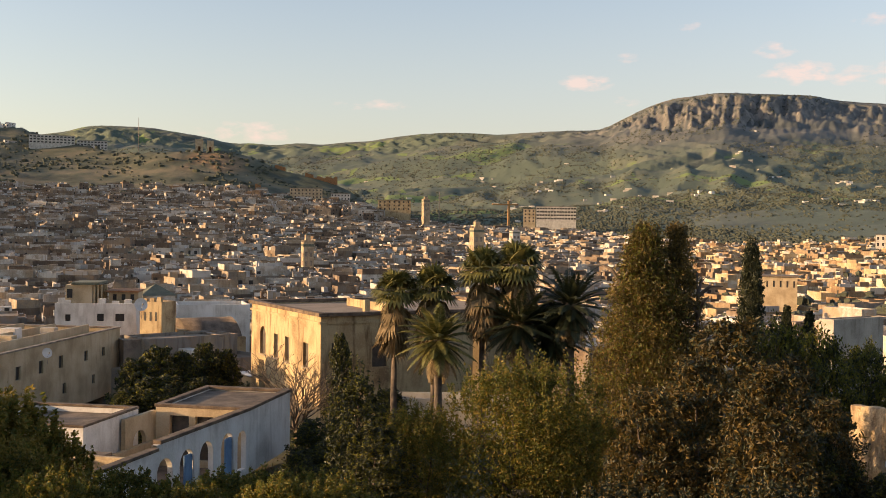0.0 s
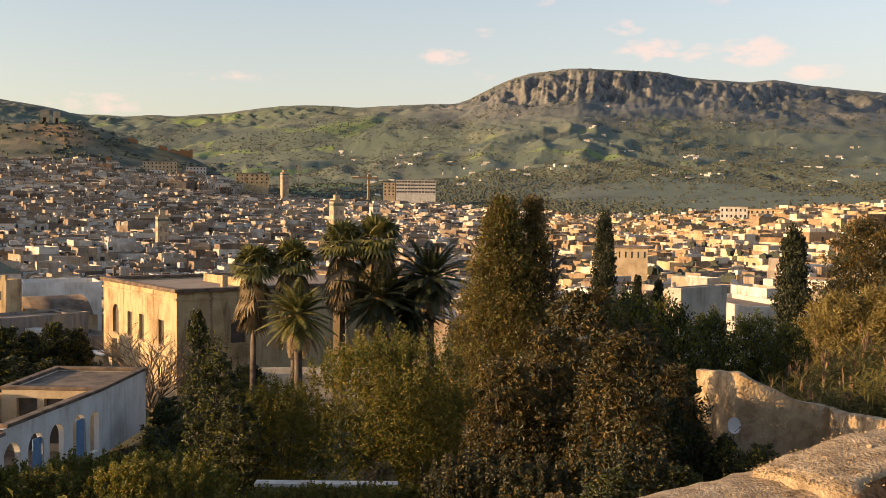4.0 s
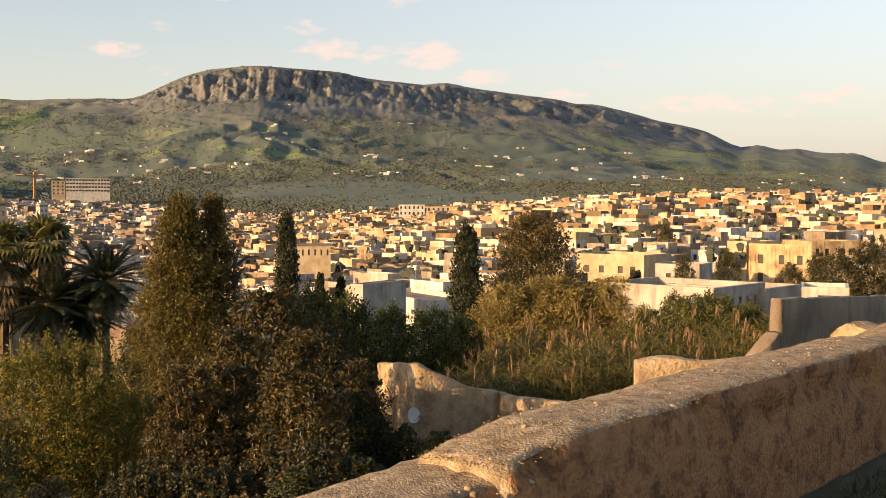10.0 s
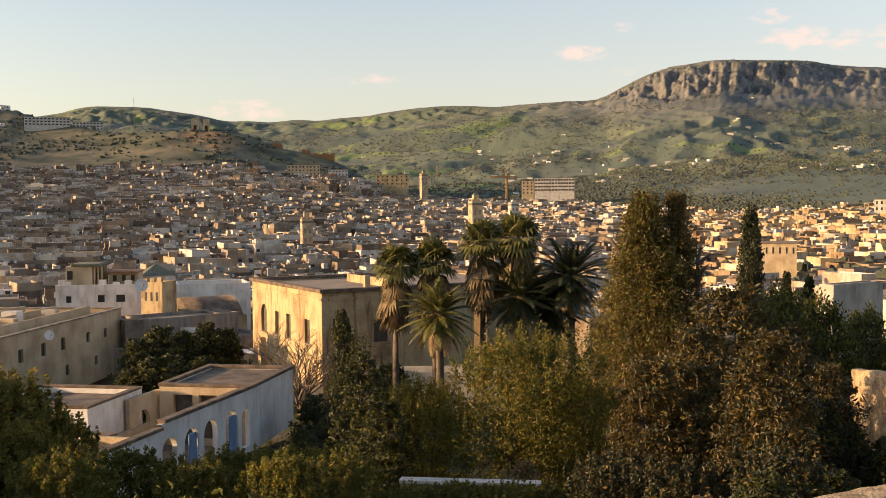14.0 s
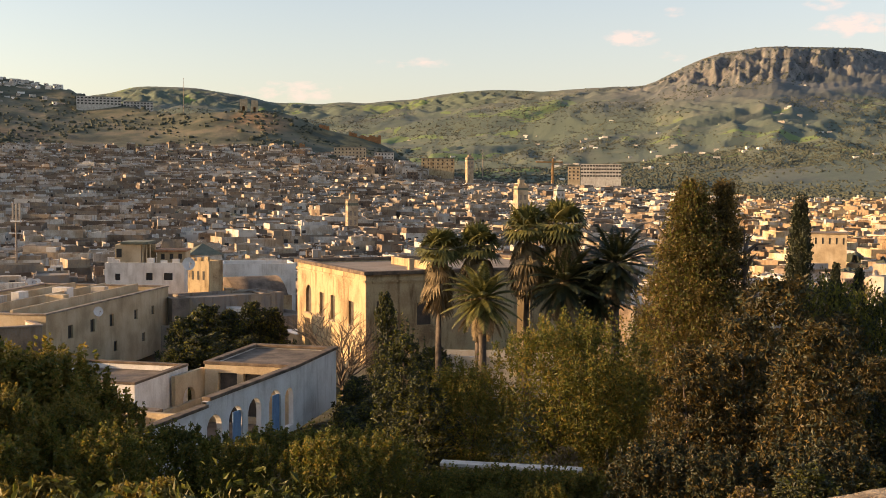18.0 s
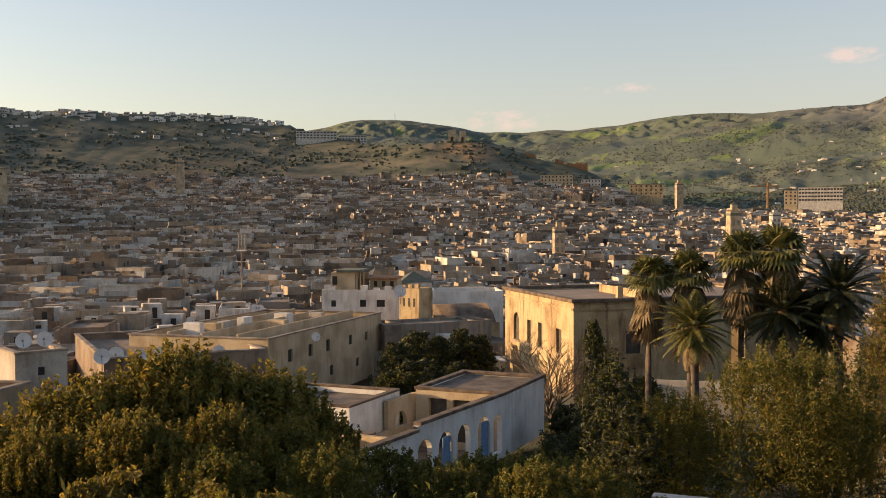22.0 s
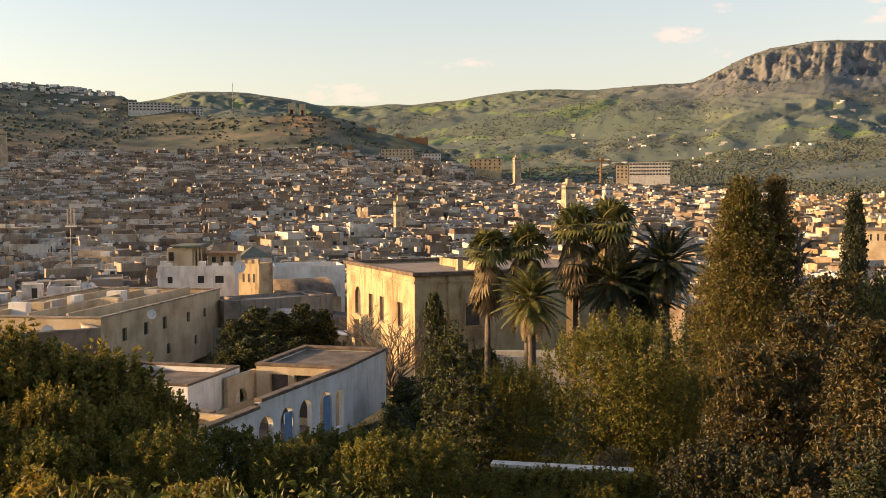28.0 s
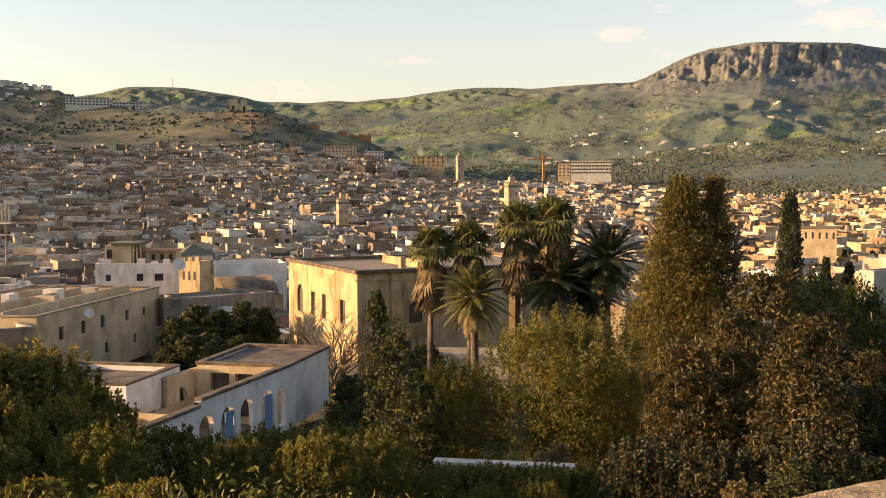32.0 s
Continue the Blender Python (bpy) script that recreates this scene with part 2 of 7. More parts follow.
def ground_material():
    mat = bpy.data.materials.new("land")
    mat.use_nodes = True
    nt = mat.node_tree
    N, L = nt.nodes.new, nt.links.new
    bsdf = nt.nodes["Principled BSDF"]
    bsdf.inputs["Roughness"].default_value = 0.95
    geo, sep = N("ShaderNodeNewGeometry"), N("ShaderNodeSeparateXYZ")
    pos = geo.outputs["Position"]
    L(pos, sep.inputs[0])

    def tex(kind, scale, detail=5.0):
        n = N(kind)
        n.inputs["Scale"].default_value = scale
        if "Detail" in n.inputs:
            n.inputs["Detail"].default_value = detail
        L(pos, n.inputs["Vector"])
        return n

    def ramp(src, *stops):
        r = N("ShaderNodeValToRGB")
        for i, (p, c) in enumerate(stops):
            e = r.color_ramp.elements[i] if i < 2 else r.color_ramp.elements.new(p)
            e.position, e.color = p, (*c, 1)
        L(src, r.inputs["Fac"])
        return r.outputs["Color"]

    def rng(src, a, b):
        r = N("ShaderNodeMapRange")
        r.inputs["From Min"].default_value, r.inputs["From Max"].default_value = a, b
        L(src, r.inputs["Value"])
        return r.outputs[0]

    def blend(f, a, b):
        m = N("ShaderNodeMix")
        m.data_type = "RGBA"
        L(f, m.inputs["Factor"]), L(a, m.inputs["A"]), L(b, m.inputs["B"])
        return m.outputs["Result"]

    def times(a, b):
        m = N("ShaderNodeMath")
        m.operation = "MULTIPLY"
        L(a, m.inputs[0]), L(b, m.inputs[1])
        return m.outputs[0]

    warp = N("ShaderNodeVectorMath")
    warp.operation = "ADD"
    wn = tex("ShaderNodeTexNoise", 0.004, 3)
    ws = N("ShaderNodeVectorMath")
    ws.operation = "SCALE"
    ws.inputs["Scale"].default_value = 260.0
    L(wn.outputs["Color"], ws.inputs[0]), L(pos, warp.inputs[0]), L(ws.outputs[0], warp.inputs[1])
    fields = tex("ShaderNodeTexVoronoi", 0.0048)
    L(warp.outputs[0], fields.inputs["Vector"])
    fields.inputs["Randomness"].default_value = 1.0
    # greens are shifted grey-blue: distance haze is put into their base colour
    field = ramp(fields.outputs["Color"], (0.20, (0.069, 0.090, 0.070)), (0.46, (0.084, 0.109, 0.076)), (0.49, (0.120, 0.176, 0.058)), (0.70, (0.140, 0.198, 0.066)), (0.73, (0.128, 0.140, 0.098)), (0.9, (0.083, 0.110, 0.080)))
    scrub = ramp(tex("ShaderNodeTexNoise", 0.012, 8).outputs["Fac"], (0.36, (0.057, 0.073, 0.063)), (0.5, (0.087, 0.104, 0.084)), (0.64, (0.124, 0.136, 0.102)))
    land = blend(rng(tex("ShaderNodeTexNoise", 0.0026, 4).outputs["Fac"], 0.40, 0.45), scrub, field)
    grove = tex("ShaderNodeTexVoronoi", 0.085)
    dark = ramp(tex("ShaderNodeTexNoise", 0.02).outputs["Fac"], (0.3, (0.036, 0.044, 0.030)), (0.7, (0.056, 0.064, 0.042)))
    spots = times(rng(grove.outputs["Distance"], 0.58, 0.36), rng(tex("ShaderNodeTexNoise", 0.0042, 5).outputs["Fac"], 0.42, 0.49))
    land = blend(spots, land, dark)
    streak = N("ShaderNodeMapping")
    streak.inputs["Scale"].default_value = (1.0, 1.0, 0.3)
    L(pos, streak.inputs[0])
    rn = N("ShaderNodeTexNoise")
    rn.inputs["Scale"].default_value, rn.inputs["Detail"].default_value, rn.inputs["Roughness"].default_value = 0.05, 9.0, 0.65
    L(streak.outputs[0], rn.inputs["Vector"])
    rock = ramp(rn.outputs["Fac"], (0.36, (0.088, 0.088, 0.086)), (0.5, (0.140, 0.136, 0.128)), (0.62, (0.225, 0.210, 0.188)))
    nrm = N("ShaderNodeSeparateXYZ")
    L(geo.outputs["Normal"], nrm.inputs[0])
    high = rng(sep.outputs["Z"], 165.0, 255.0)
    # bluish greys hold the haze over the upper slopes as base colour
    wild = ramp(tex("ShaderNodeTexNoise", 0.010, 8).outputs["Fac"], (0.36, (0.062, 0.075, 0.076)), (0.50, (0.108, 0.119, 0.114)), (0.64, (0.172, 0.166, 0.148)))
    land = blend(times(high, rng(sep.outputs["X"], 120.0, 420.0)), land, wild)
    far_off = N("ShaderNodeVectorMath")
    far_off.operation = "LENGTH"
    L(pos, far_off.inputs[0])
    heath = ramp(tex("ShaderNodeTexNoise", 0.03, 8).outputs["Fac"], (0.38, (0.046, 0.052, 0.032)), (0.5, (0.080, 0.087, 0.054)), (0.64, (0.165, 0.140, 0.088)))
    for px_, py_, pz_, size, bare in ((-243, 1114, 90, 46, (0.33, 0.20, 0.10)), (-150, 1120, 72, 60, (0.24, 0.18, 0.075)), (-470, 1000, 58, 90, (0.17, 0.125, 0.07))):
        away = N("ShaderNodeVectorMath")
        away.operation = "DISTANCE"
        away.inputs[1].default_value = (px_, py_, pz_)
        L(pos, away.inputs[0])
        tone = ramp(tex("ShaderNodeTexNoise", 0.09, 6).outputs["Fac"], (0.35, tuple(c * 0.45 for c in bare)), (0.62, bare))
        heath = blend(times(rng(away.outputs["Value"], size, size * 0.55), rng(tex("ShaderNodeTexNoise", 0.035, 5).outputs["Fac"], 0.38, 0.52)), heath, tone)
    land = blend(times(rng(far_off.outputs["Value"], 1560.0, 1480.0), rng(sep.outputs["X"], -20.0, -80.0)), land, heath)
    land = blend(times(rng(nrm.outputs["Z"], 0.86, 0.70), times(rng(tex("ShaderNodeTexNoise", 0.009, 6).outputs["Fac"], 0.30, 0.42), rng(sep.outputs["X"], 240.0, 420.0))), land, rock)
    near = ramp(tex("ShaderNodeTexNoise", 0.25, 8).outputs["Fac"], (0.35, (0.026, 0.034, 0.012)), (0.5, (0.048, 0.050, 0.021)), (0.7, (0.10, 0.08, 0.048)))
    dist = N("ShaderNodeVectorMath")
    dist.operation = "LENGTH"
    L(pos, dist.inputs[0])
    land = blend(rng(dist.outputs["Value"], 150.0, 115.0), land, near)
    L(land, bsdf.inputs["Base Color"])
    b = N("ShaderNodeBump")
    b.inputs["Strength"].default_value, b.inputs["Distance"].default_value = 0.5, 3.0
    L(tex("ShaderNodeTexNoise", 0.08, 8).outputs["Fac"], b.inputs["Height"]), L(b.outputs[0], bsdf.inputs["Normal"])
    return mat


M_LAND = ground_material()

# ---- shared building code ----


def at(az, d):
    """The plan's place at az degrees left of straight ahead and d metres off."""
    a = radians(az)
    return -math.sin(a) * d, math.cos(a) * d


def smooth(x, a, b):
    t = np.clip((x - a) / (b - a), 0, 1)
    return t * t * (3 - 2 * t)


def link(name, me, mat, parent=None, label=""):
    ob = new(name, me)
    for m in (mat if isinstance(mat, (list, tuple)) else [mat]):
        if m and m.name not in me.materials:
            me.materials.append(m)
    if parent:
        ob.parent = parent
    if label:
        ob["label"] = label
    return ob


def part(name, bm, mat, parent, label=""):
    me = bpy.data.meshes.new(name)
    bm.to_mesh(me)
    bm.free()
    return link(name, me, mat, parent, label)


def mesh_of(name, verts, faces, smooth_=False):
    me = bpy.data.meshes.new(name)
    me.from_pydata(verts, [], faces)
    me.update()
    if smooth_:
        me.polygons.foreach_set("use_smooth", [True] * len(me.polygons))
    return me


def empty(name, x, y, z, rz=0.0, label="", category="", group="", kind=""):
    ob = new(name)
    ob.matrix_world = pose(x, y, z, 0, 0, rz)
    return tagged(ob, label, category, group, kind)


def box(bm, x0, x1, y0, y1, z0, z1, bevel=0.0):
    vs = [bm.verts.new((x, y, z)) for z in (z0, z1) for x, y in ((x0, y0), (x1, y0), (x1, y1), (x0, y1))]
    fs = [bm.faces.new([vs[i] for i in f]) for f in ((3, 2, 1, 0), (4, 5, 6, 7), (0, 1, 5, 4), (1, 2, 6, 5), (2, 3, 7, 6), (3, 0, 4, 7))]
    if bevel:
        es = list({e for f in fs for e in f.edges})
        bmesh.ops.bevel(bm, geom=es, offset=bevel, segments=2, affect="EDGES", profile=0.6)
    return bm


def boxed(x0, x1, y0, y1, z0, z1, bevel=0.0):
    return box(bmesh.new(), x0, x1, y0, y1, z0, z1, bevel)


def tube(bm, pts, radii, sides=6):
    rings = []
    for i, p in enumerate(pts):
        p = Vector(p)
        d = Vector(pts[min(i + 1, len(pts) - 1)]) - Vector(pts[max(i - 1, 0)])
        q = d.to_track_quat("Z", "Y")
        rings.append([bm.verts.new(p + q @ Vector((radii[i] * math.cos(2 * math.pi * k / sides), radii[i] * math.sin(2 * math.pi * k / sides), 0))) for k in range(sides)])
    for a, b in zip(rings, rings[1:]):
        for k in range(sides):
            bm.faces.new((a[k], a[(k + 1) % sides], b[(k + 1) % sides], b[k])).smooth = True
    bm.faces.new(rings[-1])
    return bm


# ---- land ----
PROFILE_D = [0, 6, 20, 50, 90, 140, 250, 400, 600, 800, 1000, 1200]
PROFILE_L = [18.4, 18.2, 13, 4, 1.5, -2.5, -4, 0, 9, 22, 40, 58]
PROFILE_C = [18.4, 17.6, 12, 4, 2, -1.5, -7, -6, 0, 9, 20, 30]
PROFILE_R = [18.4, 16.4, 13.0, 9, 6, 4, 3, 14.5, 19, 17, 20, 28]


def crest(az, knots):
    """A smooth skyline through (azimuth, elevation) knots, in degrees."""
    k = sorted(knots)
    a, e = np.array([p[0] for p in k]), np.array([p[1] for p in k])
    return (np.interp(az, a, e) * 2 + np.interp(az - 0.5, a, e) + np.interp(az + 0.5, a, e)) / 4


FAR_RIDGE = [(-180, 1.5), (-90, 1.5), (-56, 0.6), (-51.4, 1.17), (-50.6, 1.36), (-49.6, 1.85), (-48.4, 2.29), (-47.6, 2.32), (-46.8, 2.67), (-46.3, 2.93), (-46, 2.77), (-44.3, 2.89), (-43.6, 3.15), (-42.7, 2.94), (-42.1, 3.23),
             (-41.6, 3.38), (-40.8, 3.08), (-39.9, 3.59), (-39, 4.08), (-37.7, 4.41), (-36.6, 4.6), (-35.1, 5.08), (-33, 5.6), (-32.2, 5.53), (-31.4, 5.8), (-29, 6.12), (-26.5, 6.46), (-25.1, 6.76), (-24, 6.6), (-21, 6.9), (-19.8, 7.16),
             (-19.2, 7.29), (-16.8, 7.39), (-15.2, 7.48), (-14.6, 7.53), (-13.9, 7.37), (-12.5, 7.25), (-11.1, 6.81), (-9.7, 6.11), (-8.6, 5.56), (-7, 5.58), (-4.2, 5.43), (-3.3, 5.32), (-0.9, 5.41), (1.3, 5.3), (3.1, 5.01), (4.1, 4.83),
             (5.3, 4.77), (6.6, 4.57), (7.3, 4.71), (9.2, 4.5), (10.1, 4.63), (11.3, 4.52), (12.8, 4.9), (14.3, 5.09), (15.4, 5.25), (17.9, 5.26), (18.8, 5.16), (19.5, 4.88), (25, 4), (60, 3), (180, 1.5)]
TOMB_HILL = [(-180, 0), (2.5, 0.9), (3.8, 1.74), (4.4, 1.93), (5.6, 2.48), (6.8, 2.85), (8, 3.1), (9.2, 3.46), (9.8, 3.76), (10.7, 3.99), (11.6, 4.2), (14.3, 4.12), (15.7, 3.96), (17.2, 3.94), (19, 4.3), (21, 4.75), (22.1, 5.1), (24.3, 5.36), (26, 5.46),
             (30.4, 5.4), (33, 5.52), (35.6, 5.34), (36, 5.5), (38.4, 5.42), (41.5, 5.2), (43.2, 5.24), (46.4, 4.98), (60, 4.5), (90, 3), (180, 1)]
RANGE_AZ, RANGE_D = [-60, -45, -30, -15, -5, 5, 20], [4750, 4600, 3500, 2750, 3000, 3600, 4300]


def ribs(az):
    """Buttresses and chimneys of the cliff, -1 to 1 along the azimuth."""
    a = np.asarray(az, float)
    return 0.75 * np.sin(a * 3.6 + 1.4 * np.sin(a * 1.3)) + 0.4 * np.sin(a * 8.3 + 2.0 * np.sin(a * 2.1) + 1.0) + 0.12 * np.sin(a * 19.0 + 1.5 * np.sin(a * 4.3))


def land(az, d, rough=True):
    """Height of the ground at azimuth az (degrees, left) and distance d; arrays."""
    az, d = np.asarray(az, float), np.asarray(d, float)
    zl, zc, zr = (np.interp(d, PROFILE_D, p) for p in (PROFILE_L, PROFILE_C, PROFILE_R))
    wl, wr = smooth(az, -3, 14), smooth(-az, 12, 38)
    z = zl * wl + zr * wr + zc * (1 - wl - wr)
    # the grass terrace on this side of the parapet
    x, y = -np.sin(np.radians(az)) * d, np.cos(np.radians(az)) * d
    side = (x - 2.57) * -0.39 + (y - 6.08) * 0.92
    inside = (1 - smooth(side, -0.5, 0.3)) * smooth(x, -6, 0) * smooth(d, 2.0, 6.0)
    z = z * (1 - inside) + 17.35 * inside
    z = z + 36 * np.exp(-((az - 46) / 8.5) ** 2 - ((d - 720) / 110) ** 2)       # the knoll with the residence
    back = smooth(np.abs(az), 70, 110)
    z = z * (1 - back) + (18.4 - 1.4 * smooth(d, 0.5, 14)) * back
    # the near hills on the left, with the plateau behind them
    dc = 1180 + 230 * smooth(az, 14, 24)
    zc2 = 20 + dc * np.tan(np.radians(crest(az, TOMB_HILL)))
    s = np.clip((d - 900) / (dc - 900), 0, 1)
    rise = 0.65 * s + 0.35 * s ** 3
    foot = np.interp(900, PROFILE_D, PROFILE_L)
    za = foot + (zc2 - foot) * rise
    za = np.where(d > dc, zc2 - (d - dc) * 0.22, za)
    on = smooth(az, 1.5, 5.0)
    z = np.where((d > 900) & (za > z), z + (za - z) * on, z)
    # the far slopes and the mountain
    df = np.interp(az, RANGE_AZ, RANGE_D)
    zf = 20 + df * np.tan(np.radians(crest(az, FAR_RIDGE)))
    start = np.interp(az, [-40, -12, 0], [600, 800, 1050])
    s = np.clip((d - start) / (df - start), 0, 1)
    f0 = np.interp(az, [-40, -12, 0], [16, 8, 20])
    rib = ribs(az + 0.0011 * d)
    face = 0.095 * smooth(-az, 9.5, 13.0) * (1 - smooth(-az, 17, 24)) + 0.05 * smooth(-az, 22, 26)       # share of the height that stands as cliff
    foot = 0.875 + 0.026 * rib
    g = (1 - face) * (0.40 * s + 0.60 * s ** 2.2) + face * np.clip((s - foot) / 0.085, 0, 1)
    zz = f0 + (zf - f0) * g
    zz = np.where(d > df, zf - (d - df) * 0.35, zz)
    z = np.where(d > start, np.maximum(zz, np.where(d > 1500, -50, z)), z)
    return z


def relief(x, y, d, z):
    """Gullies, knolls and broken rock that grow with the distance."""
    amp = min(1.0, max(0.0, (d - 950) / 800))
    p = Vector((x, y, 0))
    n = 0.0
    if amp > 0:
        bend = noise.fractal(p * 0.0016, 1.0, 2.0, 3)
        spur = 1 - 2 * abs(noise.noise(Vector((math.atan2(x, y) * 24 + bend * 3.0, d * 0.0011 + bend, 7))))      # spurs that run down the slopes
        n = noise.fractal(p * 0.0021, 1.0, 2.0, 4) * 22 * amp + spur * 9 * amp + noise.fractal(p * 0.007, 1.0, 2.1, 3) * 4 * amp + noise.fractal(p * 0.03, 0.9, 2.1, 4) * 3.5 * amp
        if z > 240:
            rib = noise.fractal(Vector((math.atan2(x, y) * 74, d * 0.006, 4)), 0.8, 2.2, 5)
            n += ((abs(rib) * 1.5 - 0.4) * 12 + noise.fractal(p * 0.02, 0.75, 2.1, 5) * 15) * min(1, (z - 240) / 60)
    if d > 12:
        n += noise.noise(p * 0.09) * 0.35 * min(1, (d - 12) / 20)
    return n


def build_land():
    azs = np.concatenate([np.linspace(-180, -62, 24)[:-1], np.arange(-62, -26, 0.2), np.arange(-26, -8, 0.075), np.arange(-8, 24, 0.16), np.arange(24, 58, 0.24), np.linspace(58, 180, 24)[:-1]])
    # rings at fixed distances near by; further out they follow the mountain's crest line
    near = np.concatenate([np.linspace(1.5, 6, 4), np.geomspace(8, 1000, 64)])
    share = np.concatenate([np.linspace(0.006, 0.19, 40), np.linspace(0.2, 0.80, 56), np.linspace(0.81, 0.87, 8), np.linspace(0.875, 0.955, 40), np.linspace(0.96, 1.0, 10)])
    span = np.interp(azs, RANGE_AZ, RANGE_D)
    D = np.concatenate([np.repeat(near[:, None], len(azs), 1), 1000 + (span[None, :] - 1000) * share[:, None], span[None, :] + (4900 - span[None, :]) * np.array([[0.2], [0.55], [1.0]])])
    A = np.repeat(azs[None, :], len(D), 0)
    Z = land(A, D)
    X, Y = -np.sin(np.radians(A)) * D, np.cos(np.radians(A)) * D
    nd, na = D.shape
    tops = np.tan(np.radians(crest(azs, FAR_RIDGE)))
    hill = 1180 + 230 * smooth(azs, 14, 24)
    verts = []
    for j in range(nd):
        for i in range(na):
            d, x, y, z = float(D[j, i]), float(X[j, i]), float(Y[j, i]), float(Z[j, i])
            calm = 1.0 - 0.95 * math.exp(-((d - span[i]) / 90) ** 2)      # crest lines keep their drawn height
            if azs[i] > 3 and d < 1900:
                calm *= 0.45 * (1 - 0.8 * math.exp(-((d - hill[i]) / 60) ** 2))
            zr = z + relief(x, y, d, z) * calm
            if 1900 < d < span[i] - 8:            # no knoll hides the crest behind it
                zr = min(zr, 20 + d * tops[i] - 2 - 0.02 * (span[i] - d))
            verts.append((x, y, zr))
    faces = []
    for j in range(nd - 1):
        for i in range(na):
            k = (i + 1) % na
            faces.append((j * na + k, j * na + i, (j + 1) * na + i, (j + 1) * na + k))
    verts.append((0, 0, 18.4))
    c = len(verts) - 1
    for i in range(na):
        faces.append((i, (i + 1) % na, c)[::-1])
    me = mesh_of("ground", verts, faces, True)
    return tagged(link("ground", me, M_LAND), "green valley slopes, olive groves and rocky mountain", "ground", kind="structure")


ground = build_land()


def height(x, y):
    d = math.hypot(x, y)
    return float(land(math.degrees(math.atan2(-x, y)), d)) + relief(x, y, d, 0) * (1 if d < 900 else 0)


# ---- the town ----
def town_limits(az):
    near = np.interp(az, [-60, -38, -30, -14, 2, 12, 20, 28, 40, 60], [190, 215, 150, 135, 132, 130, 132, 105, 100, 100])
    far = np.interp(az, [-60, -40, -30, -14, -8, 0, 4, 10, 30, 60], [560, 600, 690, 760, 900, 1000, 1020, 1020, 1040, 1040])
    return near, far


def quads_of_house(V, F, x, y, z, w, l, h, rz, rim=0.7):
    """Walls, parapet and sunk roof of one house, one island."""
    c, s = math.cos(rz), math.sin(rz)
    b = len(V)
    t = 0.35
    for ww, ll, zz in ((w, l, z), (w, l, z + h), (w - t, l - t, z + h), (w - t, l - t, z + h - rim)):
        for sx, sy in ((-1, -1), (1, -1), (1, 1), (-1, 1)):
            px, py = sx * ww / 2, sy * ll / 2
            V.append((x + c * px - s * py, y + s * px + c * py, zz))
    for r in range(3):
        for k in range(4):
            F.append((b + r * 4 + k, b + r * 4 + (k + 1) % 4, b + (r + 1) * 4 + (k + 1) % 4, b + (r + 1) * 4 + k))
    F.append((b + 12, b + 13, b + 14, b + 15))


def slab(V, F, x, y, z, w, l, h, rz):
    c, s = math.cos(rz), math.sin(rz)
    b = len(V)
    for zz in (z, z + h):
        for sx, sy in ((-1, -1), (1, -1), (1, 1), (-1, 1)):
            px, py = sx * w / 2, sy * l / 2
            V.append((x + c * px - s * py, y + s * px + c * py, zz))
    for k in range(4):
        F.append((b + k, b + (k + 1) % 4, b + 4 + (k + 1) % 4, b + 4 + k))
    F.append((b + 4, b + 5, b + 6, b + 7))


# (x, y, radius) of landmarks among the houses
KEEP_CLEAR = [(*at(a_, d_), r_) for a_, d_, r_ in (
    (12.2, 140, 9), (7.17, 400, 7), (-2.0, 430, 7), (0.8, 900, 10), (27.5, 640, 9), (-4.1, 500, 7), (-18, 262, 10), (24.3, 230, 9), (15, 152, 12), (15, 170, 8), (18.2, 152, 16), (12.2, 150, 16), (20, 102, 30),
    (-34, 195, 14), (-43, 235, 26), (-38.6, 390, 9), (-49.5, 420, 12), (-37.6, 180, 10), (44.5, 655, 30), (41, 655, 28), (37.5, 655, 16), (40.2, 660, 16), (46, 700, 40), (-24, 590, 22), (36.5, 84, 14), (42, 92, 16), (-21, 150, 16))]


